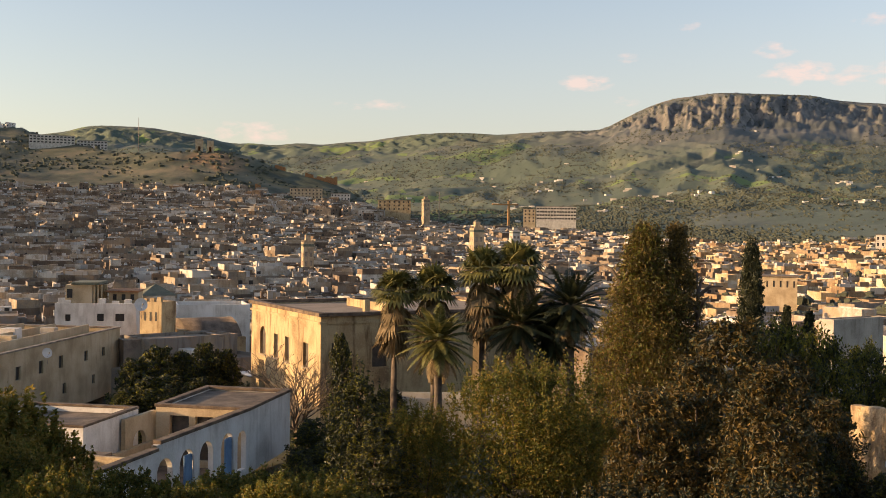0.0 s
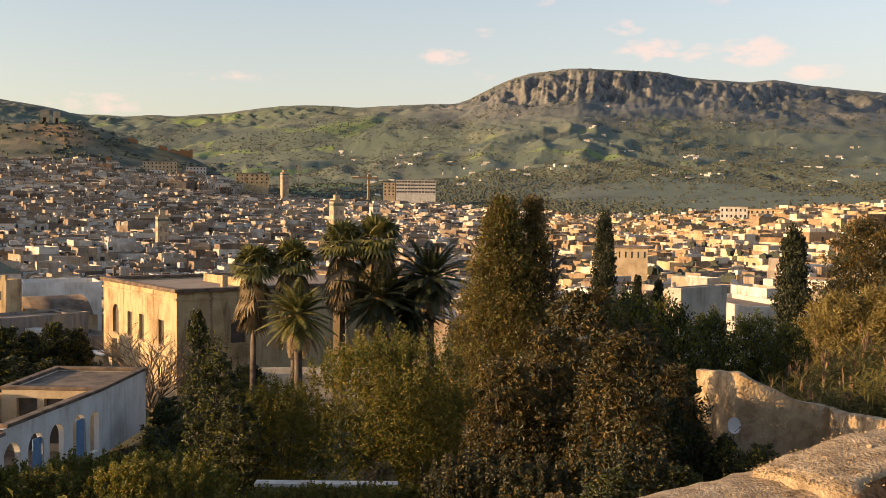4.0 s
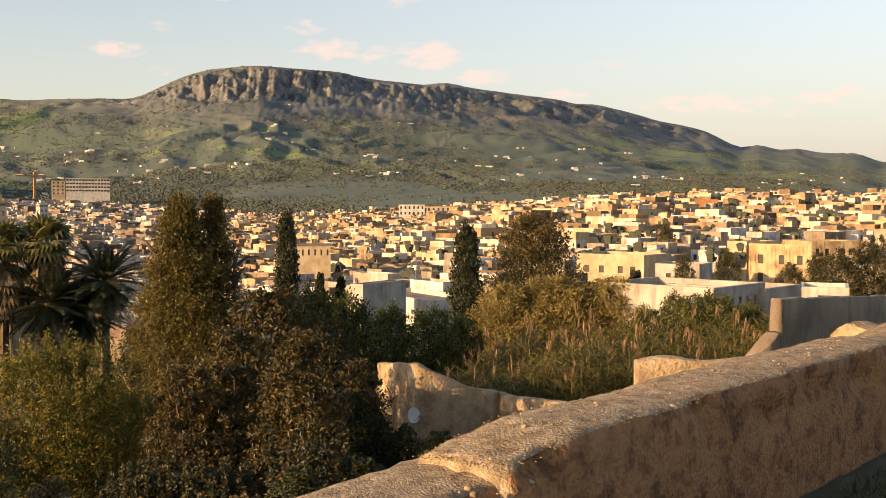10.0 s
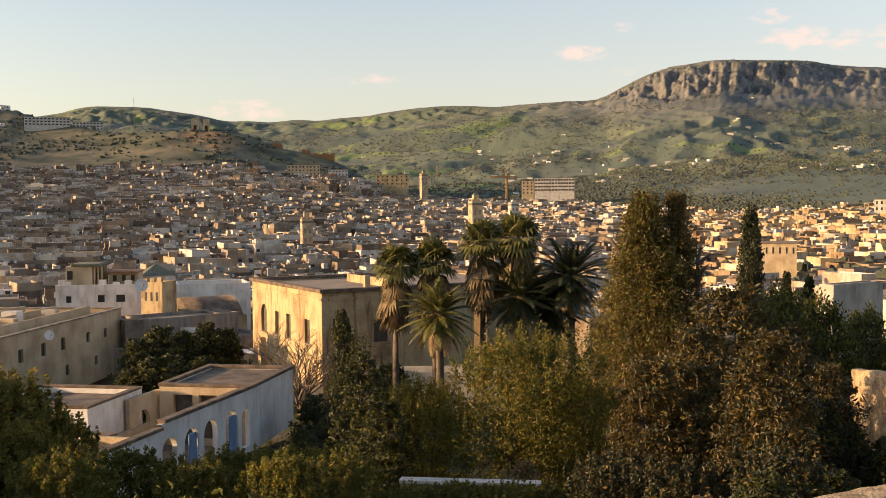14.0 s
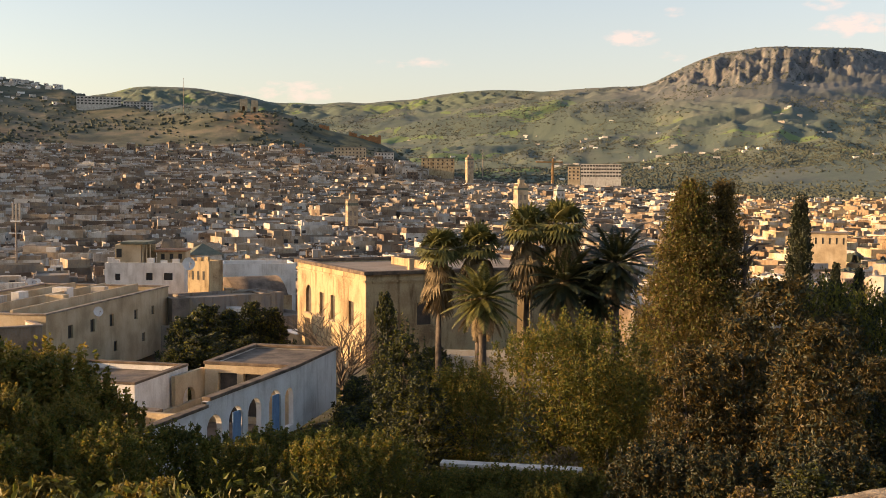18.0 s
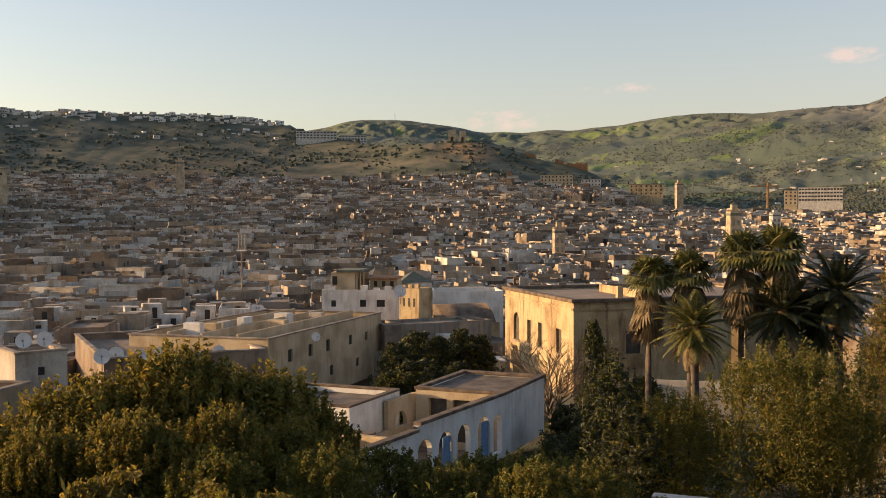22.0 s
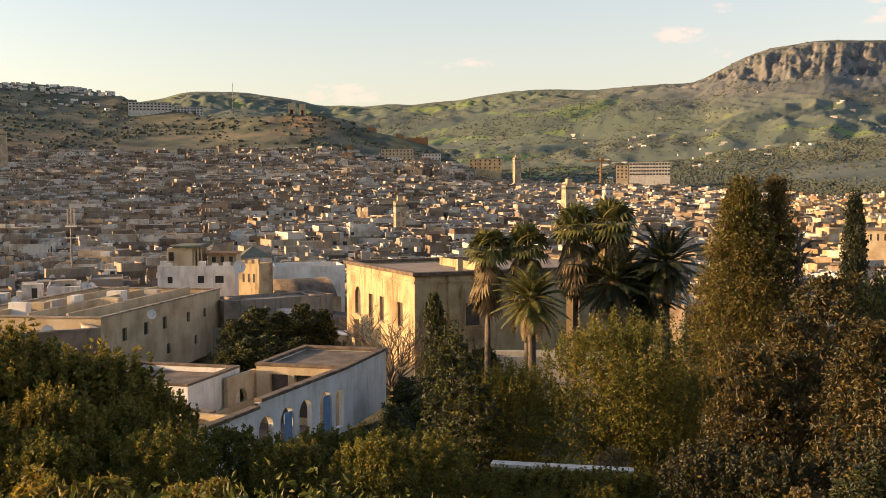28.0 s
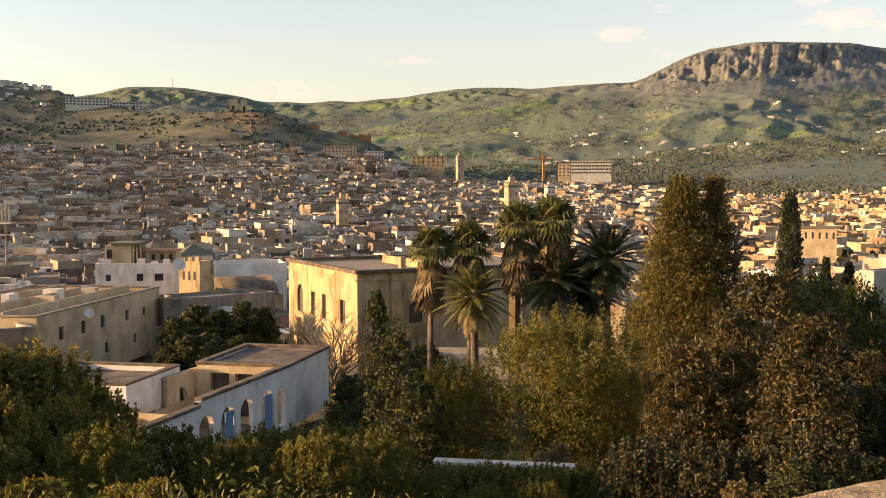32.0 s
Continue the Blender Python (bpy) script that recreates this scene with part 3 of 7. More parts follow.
def build_town():
    rnd = random.Random(5)
    LV, LF, RV, RF, WV, WF, CV, CF, DV, DF = ([] for _ in range(10))
    step = 9.4
    n = int(1150 / step)
    plots = []
    for i in range(-n, n + 1):
        for j in range(0, n + 1):
            x, y = (i + rnd.uniform(-0.2, 0.2)) * step, (j + rnd.uniform(-0.2, 0.2)) * step
            sway = 0.35 * noise.noise(Vector((x * 0.004, y * 0.004, 3)))
            c, s = math.cos(0.3), math.sin(0.3)
            x, y = c * x - s * y, s * x + c * y
            d = math.hypot(x, y)
            if y < 20 or d > 1140:
                continue
            az = math.degrees(math.atan2(-x, y))
            if not -58 < az < 54:
                continue
            near, far = town_limits(az)
            if not near < d < far or rnd.random() < 0.05 + 0.25 * smooth(d, far - 120, far):
                continue
            if any(math.hypot(x - a, y - b) < r for a, b, r in KEEP_CLEAR):
                continue
            rz = 0.3 + sway + rnd.choice((0, 0, 0, 0.25, -0.2)) + rnd.uniform(-0.06, 0.06)
            w, l = rnd.uniform(6.5, 13), rnd.uniform(6.5, 13)
            h = 7.4 + 1.6 * noise.noise(Vector((x * 0.02, y * 0.02, 8))) + rnd.choice((-1.2, -0.7, -0.3, 0, 0, 0.3, 0.6, 1.0, 2.4)) + rnd.uniform(-0.25, 0.25)
            if az < -12:
                w, l = w * 0.82, l * 0.82
            if d < 320:
                h = 4.6 + (h - 5.0) * (0.42 if az > 24 and d < 160 else 0.75)
            z = height(x, y) - 1.5
            plots.append((d - near, x, y, z, w, l, h, rz))
    plots.sort()
    near_list = [(x, y, z, w, l, h + 1.5, rz) for _, x, y, z, w, l, h, rz in plots[:300]]
    for _, x, y, z, w, l, h, rz in plots[300:]:
        c, s = math.cos(rz), math.sin(rz)
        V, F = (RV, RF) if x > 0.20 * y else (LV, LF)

        def on_roof(u, v):
            return x + c * u * w - s * v * l, y + s * u * w + c * v * l

        quads_of_house(V, F, x, y, z, w, l, h + 1.5, rz)
        if rnd.random() < 0.45:             # a raised part of the roof
            u, v = rnd.choice(((-0.22, 0), (0.22, 0), (0, -0.22), (0, 0.22)))
            quads_of_house(V, F, *on_roof(u, v), z + h, w * (0.5 if u else 0.94), l * (0.5 if v else 0.94), rnd.uniform(2.2, 3.6), rz)
        for _k in range(rnd.choice((1, 2, 3, 4))):              # stair heads, sheds and tanks
            slab(*((V, F) if rnd.random() < 0.7 else (CV, CF)), *on_roof(rnd.uniform(-0.36, 0.36), rnd.uniform(-0.36, 0.36)), z + h + 0.7, rnd.uniform(0.9, 2.8), rnd.uniform(0.9, 2.4), rnd.uniform(0.9, 2.4), rz)
        for _k in range(rnd.choice((0, 1, 1, 2))):              # limewashed parapets and screens
            if rnd.random() < 0.5:
                slab(CV, CF, *on_roof(0, rnd.uniform(-0.47, 0.47)), z + h + 0.6, w * rnd.uniform(0.4, 0.98), 0.25, rnd.uniform(1.2, 2.2), rz)
            else:
                slab(CV, CF, *on_roof(rnd.uniform(-0.47, 0.47), 0), z + h + 0.6, 0.25, l * rnd.uniform(0.4, 0.98), rnd.uniform(1.2, 2.2), rz)
        for side in range(4):
            a = rz + side * math.pi / 2
            nx, ny = math.sin(a), -math.cos(a)
            if nx * -x + ny * -y < 0:
                continue
            half, run = (l / 2, w) if side % 2 == 0 else (w / 2, l)
            for lev in range(1, int(h / 3) + 1):
                for q in range(int(run / 2.6)):
                    if rnd.random() < 0.5:
                        continue
                    u = (q + 0.5) * 2.6 - run / 2 + rnd.uniform(-0.4, 0.4)
                    cx, cy = x + nx * half + math.cos(a) * u, y + ny * half + math.sin(a) * u
                    # a solid slab on the wall, coloured like a shaded opening
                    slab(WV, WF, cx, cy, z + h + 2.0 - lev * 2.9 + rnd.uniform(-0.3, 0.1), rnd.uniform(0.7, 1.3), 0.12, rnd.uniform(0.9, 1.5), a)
        if rnd.random() < 0.8:
            for _ in range(rnd.choice((1, 1, 2, 3))):
                cx, cy, cz = x + rnd.uniform(-w, w) * 0.35, y + rnd.uniform(-l, l) * 0.35, z + h + 1.5
                r = rnd.uniform(0.4, 0.65)
                b = len(DV)
                for k in range(6):
                    a2 = k * math.pi / 3
                    DV.append((cx + r * math.cos(a2) * 0.8, cy + r * math.cos(a2) * 0.5, cz + 0.5 + r * math.sin(a2)))
                DV.append((cx - 0.12, cy + 0.2, cz + 0.4))
                DF.extend((b + k, b + (k + 1) % 6, b + 6) for k in range(6))
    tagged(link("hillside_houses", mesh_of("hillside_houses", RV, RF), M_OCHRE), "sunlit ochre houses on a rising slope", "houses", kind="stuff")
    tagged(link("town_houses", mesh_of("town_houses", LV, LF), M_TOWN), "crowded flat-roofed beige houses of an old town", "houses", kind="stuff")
    tagged(link("town_windows", mesh_of("town_windows", WV, WF), M_DARK), "small old-town windows, their shade painted near-black", "windows", kind="stuff")
    tagged(link("rooftop_dishes", mesh_of("rooftop_dishes", DV, DF), M_METAL), "pale satellite dishes crowding the town roofs", "satellite dishes", kind="stuff")
    tagged(link("roof_screens", mesh_of("roof_screens", CV, CF), M_SCREEN), "pale limewashed parapets and sheds on town roofs", "parapets", kind="stuff")
    return near_list


def near_house(x, y, z, w, l, h, rz, rnd):
    hs = empty("house", x, y, z, math.degrees(rz), "flat-roofed plastered old-town house with small windows", "house", "houses of the old town")
    V, F = [], []
    quads_of_house(V, F, 0, 0, 0, w, l, h, 0, 0.4)
    link("wall", mesh_of("wall", V, F[:12]), M_HOUSE, hs)
    link("roof", mesh_of("roof", V[12:], [(0, 1, 2, 3)]), M_ROOF, hs)
    for side in range(4):
        a = side * math.pi / 2
        nx, ny = math.sin(a), -math.cos(a)
        wx, wy = math.cos(rz) * nx - math.sin(rz) * ny, math.sin(rz) * nx + math.cos(rz) * ny
        if wx * -x + wy * -y < 0:
            continue
        half, run = (l / 2, w) if side % 2 == 0 else (w / 2, l)
        for lev in range(1, max(1, int((h - 1.5) / 3)) + 1):
            for q in range(int(run / 2.8)):
                if rnd.random() < 0.5:
                    continue
                u = (q + 0.5) * 2.8 - run / 2
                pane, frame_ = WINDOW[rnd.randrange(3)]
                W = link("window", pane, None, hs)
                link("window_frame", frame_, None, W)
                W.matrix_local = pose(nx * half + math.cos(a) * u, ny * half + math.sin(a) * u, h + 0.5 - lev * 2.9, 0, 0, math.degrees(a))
    if rnd.random() < 0.45:
        u, v = rnd.choice(((-0.22, 0), (0.22, 0), (0, -0.22), (0, 0.22)))
        V, F = [], []
        quads_of_house(V, F, u * w, v * l, h - 0.45, w * (0.5 if u else 0.94), l * (0.5 if v else 0.94), rnd.uniform(1.6, 3.0), 0, 0.4)
        link("raised_room", mesh_of("raised_room", V, F), M_HOUSE, hs)
    for _ in range(rnd.choice((1, 1, 2, 3))):
        k = rnd.randrange(6)
        sh = link("stair_head" if k < 4 else ("roof_screen" if k == 4 else "water_tank"), STAIR_HEAD[k], None, hs)
        sh.matrix_local = pose(rnd.uniform(-0.22, 0.22) * w, rnd.uniform(-0.22, 0.22) * l, h - 0.4)
        if k in (0, 2):
            link("doorway", DOORWAY, M_DARK, sh).matrix_local = pose(0.3, (-1.2, 0, -1.0)[k] - 0.03, 0.1)
    return hs


# solid panel, its near-black colour stands for the dark inside
DOORWAY = bpy.data.meshes.new("doorway")
_bm = boxed(-0.4, 0.4, -0.02, 0.06, 0, 1.7)
_bm.to_mesh(DOORWAY), _bm.free()


def window_mesh(w, h):
    """A pane coloured near-black for the shade inside, and the frame round it."""
    bm = boxed(-w / 2, w / 2, -0.05, 0.05, 0, h)
    pane, frm = bpy.data.meshes.new("window"), bpy.data.meshes.new("window_frame")
    bm.to_mesh(pane), bm.free()
    bm = bmesh.new()
    for sx0, sx1, z0, z1 in ((-w / 2 - 0.08, -w / 2, -0.08, h + 0.08), (w / 2, w / 2 + 0.08, -0.08, h + 0.08), (-w / 2, w / 2, h, h + 0.08), (-w / 2, w / 2, -0.08, 0)):
        box(bm, sx0, sx1, -0.1, 0.05, z0, z1)
    bm.to_mesh(frm), bm.free()
    pane.materials.append(M_DARK), frm.materials.append(M_COPING)
    return pane, frm


WINDOW = [window_mesh(0.8, 1.2), window_mesh(1.0, 1.4), window_mesh(0.6, 0.7)]
STAIR_HEAD = []
for a_, b_, c_, m_ in ((3.0, 2.4, 2.4, M_HOUSE), (1.6, 3.6, 1.3, M_WHITE), (2.2, 2.0, 2.0, M_WHITE), (4.2, 1.4, 1.1, M_HOUSE), (5.0, 0.25, 0.95, M_WHITE), (1.2, 1.2, 1.5, M_METAL)):
    _bm = boxed(-a_ / 2, a_ / 2, -b_ / 2, b_ / 2, 0, c_, 0.03)
    _me = bpy.data.meshes.new("stair_head")
    _bm.to_mesh(_me), _bm.free(), _me.materials.append(m_)
    STAIR_HEAD.append(_me)
_near = build_town()
_rnd = random.Random(11)
for h_ in _near:
    near_house(*h_, _rnd)




# ---- named buildings ----
def frame_xy(p, q):
    """Turn and length of the line from p to q."""
    return math.degrees(math.atan2(q[1] - p[1], q[0] - p[0])), math.hypot(q[0] - p[0], q[1] - p[1])


def along(p, q, az):
    """How far from p, on the line towards q, the sight line at az meets it."""
    a = radians(az)
    d = (-math.sin(a), math.cos(a))
    e = (q[0] - p[0], q[1] - p[1])
    n = math.hypot(*e)
    e = (e[0] / n, e[1] / n)
    return (d[0] * p[1] - d[1] * p[0]) / (e[0] * d[1] - e[1] * d[0])


def holed_wall(run, z0, z1, thick, holes, y0=0.0):
    """A wall along x from 0 to run, from y0 back by thick, with openings (u, width, bottom, springing, arched) through it."""
    bm = bmesh.new()
    y1 = y0 + thick
    x = 0.0

    def piece(a, b, lo, hi):
        if b - a > 1e-4 and hi - lo > 1e-4:
            box(bm, a, b, y0, y1, lo, hi)

    for u, w, b, spring, arched in sorted(holes):
        piece(x, u - w / 2, z0, z1)
        piece(u - w / 2, u + w / 2, z0, b)
        if not arched:
            piece(u - w / 2, u + w / 2, spring, z1)
        else:
            n = 10
            pts = [(u - w / 2 * math.cos(math.pi * k / n), spring + w / 2 * math.sin(math.pi * k / n)) for k in range(n + 1)]
            for (xa, za), (xb, zb) in zip(pts, pts[1:]):
                vs = [bm.verts.new(v) for v in ((xa, y0, za), (xb, y0, zb), (xb, y0, z1), (xa, y0, z1), (xa, y1, za), (xb, y1, zb), (xb, y1, z1), (xa, y1, z1))]
                for f in ((0, 1, 2, 3), (7, 6, 5, 4), (4, 5, 1, 0), (3, 2, 6, 7)):
                    bm.faces.new([vs[i] for i in f])
        x = u + w / 2
    piece(x, run, z0, z1)
    bmesh.ops.remove_doubles(bm, verts=bm.verts, dist=0.0005)
    return bm


def pane_set(p, holes, y, mat, name="shutter"):
    """A closed leaf in each opening."""
    for u, w, b, spring, arched in holes:
        hi = spring + (w / 2 if arched else 0)
        part(name, boxed(u - w / 2, u + w / 2, y, y + 0.06, b, hi), mat, p)


def building(name, label, az1, d1, az2, d2, depth, z0, z1, mat, wins=(), side=(), roof=None, rim=0.6, coping=None, category="building"):
    """A flat-roofed block whose front runs from (az1, d1) to (az2, d2); windows (share of the run, bottom, width, height)."""
    p, q = at(az1, d1), at(az2, d2)
    rz, run = frame_xy(p, q)
    t = empty(name, *p, z0, rz, label, category)
    h = z1 - z0
    holes = [(f * run, w, b - z0, b - z0 + hh, False) for f, b, w, hh in wins]
    levels = {}
    for o in holes:
        levels.setdefault(round(o[2], 2), []).append(o)
    if len(levels) <= 1:
        part("front_wall", holed_wall(run, 0, h, 0.3, holes), mat, t)
    else:                                        # storeys stacked, each with its own row of openings
        keys = sorted(levels)
        cuts = [0] + [(levels[a][0][3] + b) / 2 for a, b in zip(keys, keys[1:])] + [h]
        for k, (lo, hi) in zip(keys, zip(cuts, cuts[1:])):
            part("front_wall", holed_wall(run, lo, hi, 0.3, levels[k]), mat, t)
    for o in holes:
        # a near-black sheet painted as shade behind the hole
        part("window", boxed(o[0] - o[1] / 2, o[0] + o[1] / 2, 0.2, 0.26, o[2], o[3]), M_DARK, t)
    part("side_wall", boxed(0, 0.3, 0.302, depth - 0.3, 0, h), mat, t)
    part("side_wall", boxed(run - 0.3, run, 0.302, depth - 0.3, 0, h), mat, t)
    part("back_wall", boxed(0, run, depth - 0.298, depth, 0, h), mat, t)
    part("roof", boxed(0.302, run - 0.302, 0.302, depth - 0.3, h - rim - 0.2, h - rim), roof or M_ROOF, t)
    for f, b, w, hh, left in side:
        x = -0.02 if left else run - 0.05
        part("window", boxed(x, x + 0.07, f * depth - w / 2, f * depth + w / 2, b - z0, b - z0 + hh), M_DARK, t)
    if coping:
        for a, b, c, d in ((-0.1, run + 0.1, -0.1, 0.4), (-0.1, 0.4, 0.402, depth - 0.4), (run - 0.4, run + 0.1, 0.402, depth - 0.4), (-0.1, run + 0.1, depth - 0.398, depth + 0.1)):
            part("coping", boxed(a, b, c, d, h + 0.002, h + 0.16, 0.03), coping, t)
    return t


PAL_R, PAL_L = at(6.4, 95.0), at(10.1, 112.8)
M_BLUE = material("blue_door_paint", [(0.10, 0.20, 0.34), (0.16, 0.29, 0.44)], 0.5, 8, rough=0.6, bump=0.05)
M_TOPS = material("brown_weathered_coping", [(0.07, 0.048, 0.034), (0.13, 0.09, 0.062), (0.20, 0.14, 0.095)], 0.8, 12)
M_RED = material("red_paint", [(0.22, 0.05, 0.035), (0.32, 0.075, 0.05)], 1, 6, bump=0.05)
M_WOOD = material("grey_shutter_wood", [(0.05, 0.04, 0.032), (0.11, 0.085, 0.065)], 0.5, 12, rough=0.75)
M_SCREED = material("dark_roof_screed", [(0.07, 0.05, 0.036), (0.12, 0.088, 0.064), (0.18, 0.135, 0.10)], 1.5, 6, stains=0.4)


def palace():
    rz, run = frame_xy(PAL_R, PAL_L)
    # local x runs along the sunlit front, y out of it
    p = empty("palace", *PAL_R, 0.6, rz, "tall ochre palace with peeling plaster and shuttered windows", "building")
    g = -0.6
    lit = [(along(PAL_R, PAL_L, 9.5), 1.7, 7.2 + g, 9.2 + g, True), (along(PAL_R, PAL_L, 8.8), 1.2, 7.2 + g, 9.6 + g, False), (along(PAL_R, PAL_L, 8.2), 1.2, 7.2 + g, 9.6 + g, False), (along(PAL_R, PAL_L, 7.2), 1.3, 7.3 + g, 9.5 + g, False)]
    low = [(along(PAL_R, PAL_L, 9.3), 1.2, 2.2, 4.2, False), (along(PAL_R, PAL_L, 8.0), 1.2, 2.2, 4.2, False)]
    part("front_wall", holed_wall(run, 5.2, 11.6, 0.5, lit, -0.5), M_PALACE, p)
    part("lower_wall", holed_wall(run, 0, 5.198, 0.5, low, -0.5), M_PALACE, p)
    pane_set(p, lit + low, -0.32, M_WOOD)
    for u, w, b, s, arched in lit:
        part("sill", boxed(u - w / 2 - 0.15, u + w / 2 + 0.15, -0.1, 0.12, b - 0.16, b - 0.004, 0.02), M_COPING, p)
    # the long shaded wing: local y runs back along it
    wing = 25.0
    side = bmesh.new()
    holes = [(wing - 5.9, 1.5, 6.8, 8.9, False), (wing - 11.5, 1.5, 6.8, 8.9, False), (wing - 17, 1.5, 6.8, 8.9, False), (wing - 1.3, 0.45, 8.6, 9.2, False)]
    bm = holed_wall(wing - 0.51, 0, 11.6, 0.5, holes)
    bmesh.ops.transform(bm, matrix=pose(0.5, -wing, 0, 0, 0, 90), verts=bm.verts)
    side.free()
    part("wing_wall", bm, M_PALACE, p)
    for u, w, b, s, arched in holes:
        part("shutter", boxed(0.2, 0.26, u - wing - w / 2, u - wing + w / 2, b, s), M_WOOD, p)
    part("far_wall", boxed(run - 0.5, run, -wing, -0.51, 0, 11.6), M_PALACE, p)
    part("end_wall", boxed(0.502, run - 0.502, -wing, -wing + 0.5, 0, 11.6), M_PALACE, p)
    part("roof", boxed(0.55, run - 0.55, -wing + 0.55, -0.55, 11.2, 11.5), M_ROOF, p)
    for a, b, c, d in ((-0.3, run + 0.3, -0.5, 0.3), (-0.3, 0.5, -wing, -0.502), (run - 0.5, run + 0.3, -wing, -0.502), (0.502, run - 0.502, -wing - 0.3, -wing + 0.5)):
        part("cornice", boxed(a, b, c, d, 11.604, 11.95, 0.06), M_TOPS, p)
        part("string_course", boxed(a + 0.18, b - 0.18, c + 0.002, d - 0.16, 10.9, 11.1), M_PALACE, p)
    for x, y in ((2.2, -5.5),):
        part("chimney", boxed(x - 0.28, x + 0.28, y - 0.28, y + 0.28, 11.5, 12.9, 0.05), M_PALACE, p)
    part("roof_wall", boxed(3.0, 14.0, -9.0, -8.7, 11.5, 12.3, 0.03), M_PALACE, p)
    part("buttress", boxed(run * 0.80, run * 0.80 + 0.9, 0.002, 0.5, 0, 6.0, 0.05), M_PALACE, p)


palace()


M_TOPS2 = material("brown_flat_roof", [(0.075, 0.056, 0.042), (0.14, 0.105, 0.078), (0.22, 0.165, 0.12)], 1.4, 9, stains=0.4)


M_CHALK = material("fresh_limewash", [(0.52, 0.48, 0.43), (0.66, 0.62, 0.57), (0.76, 0.73, 0.69)], 2.5, 8, stains=0.35, bump=0.15)


def garden_house():
    R, Q = at(8.0, 80.4), at(10.2, 72.0)
    rz, run = frame_xy(R, Q)
    # local x runs along the shaded long wall towards the viewer, y points away from the courtyard
    p = empty("garden_house", *R, 3.4, rz, "single-storey whitewashed house with arcaded courtyard wall", "building")
    H = 4.3
    part("long_wall", boxed(0, run, -0.35, 0, 0, H), M_CHALK, p)
    part("back_wall", boxed(0, 0.35, -6.7, -0.352, 0, H), M_CHALK, p)
    part("inner_wall", boxed(0.352, run - 0.352, -6.7, -6.35, 0, H), M_CHALK, p)
    doors = [(1.7, 1.4, 0.0, 3.75, False), (3.5, 1.3, 0.7, 3.75, False)]
    bm = holed_wall(6.35, 0, H, 0.35, doors)
    bmesh.ops.transform(bm, matrix=pose(run, -6.7, 0, 0, 0, 90), verts=bm.verts)
    part("court_front", bm, M_CREAM, p)
    for u, w, b, s, arched in doors:
        part("doorway", boxed(run - 0.5, run - 0.44, -6.7 + u - w / 2, -6.7 + u + w / 2, b, s), M_WOOD, p)
    part("roof", boxed(0.36, run - 0.36, -6.34, -0.36, H - 0.35, H - 0.1), M_TOPS2, p)
    for a, b, c, d in ((-0.1, run + 0.05, -0.5, 0.1), (-0.1, 0.5, -6.8, -0.502), (run - 0.45, run + 0.05, -6.8, -0.502), (0.502, run - 0.452, -6.8, -6.3)):
        part("coping", boxed(a, b, c, d, H + 0.003, H + 0.22, 0.04), M_TOPS, p)
    # arcade, bent a little from the long wall's line
    turn = rz - 4.5
    E = (Q[0] + math.cos(radians(turn)) * 10, Q[1] + math.sin(radians(turn)) * 10)
    bent = pose(run, 0, 0, 0, 0, -4.5) @ pose(-run, 0, 0)

    def bend(ob):
        ob.matrix_basis = bent

    end = 20.6
    arches = []
    for k, az_ in enumerate((10.55, 11.3, 12.4, 13.4, 14.55)):
        arches.append((along(Q, E, az_), 1.8 if k else 1.3, 0.5, 2.5, True))
    arches = [(u, w, b, s, a) for u, w, b, s, a in arches]
    bm = holed_wall(end - run, 0, H, 0.35, arches, -0.35)
    bmesh.ops.translate(bm, vec=(run + 0.004, 0, 0), verts=bm.verts)
    bend(part("arcade_wall", bm, M_CHALK, p, "white wall pierced by five round arches"))
    bend(part("coping", boxed(run + 0.056, end + 0.1, -0.45, 0.1, H + 0.003, H + 0.22, 0.04), M_TOPS, p))
    for k in (1, 3):
        u, w = arches[k][0] + run, arches[k][1]
        bend(part("blue_door", boxed(u - w * 0.48, u + w * 0.06, -0.2, -0.12, 0.25, 3.0, 0.02), M_BLUE, p, "blue painted door leaf"))
    bend(part("court_floor", boxed(run + 0.01, 30, -6.7, -0.36, -0.4, 0.25), M_TOPS2, p))
    bend(part("court_wall", boxed(run + 0.01, end, -7.05, -6.71, 0, 2.0), M_CREAM, p))
    part("gallery_wall", holed_wall(4.0, 0, H - 0.3, 0.3, [(2.2, 1.6, 0.3, 2.2, True)]), M_CREAM, p).matrix_basis = bent @ pose(run + 0.05, -7.2, 0)
    # lower yard towards the viewer
    bend(part("yard_wall", boxed(end + 0.35, 29.5, -0.35, 0, -1.0, H - 0.35), M_CHALK, p))
    bend(part("coping", boxed(end + 0.3, 29.5, -0.45, 0.1, H - 0.347, H - 0.15, 0.04), M_TOPS, p))
    bend(part("yard_roof", boxed(end - 1.8, 29, -7.0, -4.2, H - 1.3, H - 1.1, 0.03), M_TOPS2, p))
    bend(part("yard_cross_wall", boxed(end + 0.0, end + 0.3, -6.7, -0.36, 0, H - 0.9), M_CREAM, p))
    # second block
    for a, b, c, d in ((9.6, 17.0, -8.0, -7.65), (9.6, 9.95, -15, -8.002), (16.65, 17.0, -15, -8.002), (9.6, 17.0, -15.35, -15.002)):
        part("block_wall", boxed(a, b, c, d, 0, H - 0.05), M_CHALK, p)
        part("coping", boxed(a - 0.05, b + 0.05, c - 0.05, d + 0.05, H - 0.047, H + 0.12, 0.03), M_TOPS, p)
    part("roof", boxed(9.96, 16.64, -15.0, -8.01, H - 0.6, H - 0.4), M_TOPS2, p)
    part("yard_roof", boxed(17.4, 24, -15, -8.0, H - 1.5, H - 1.3, 0.03), M_TOPS2, p)
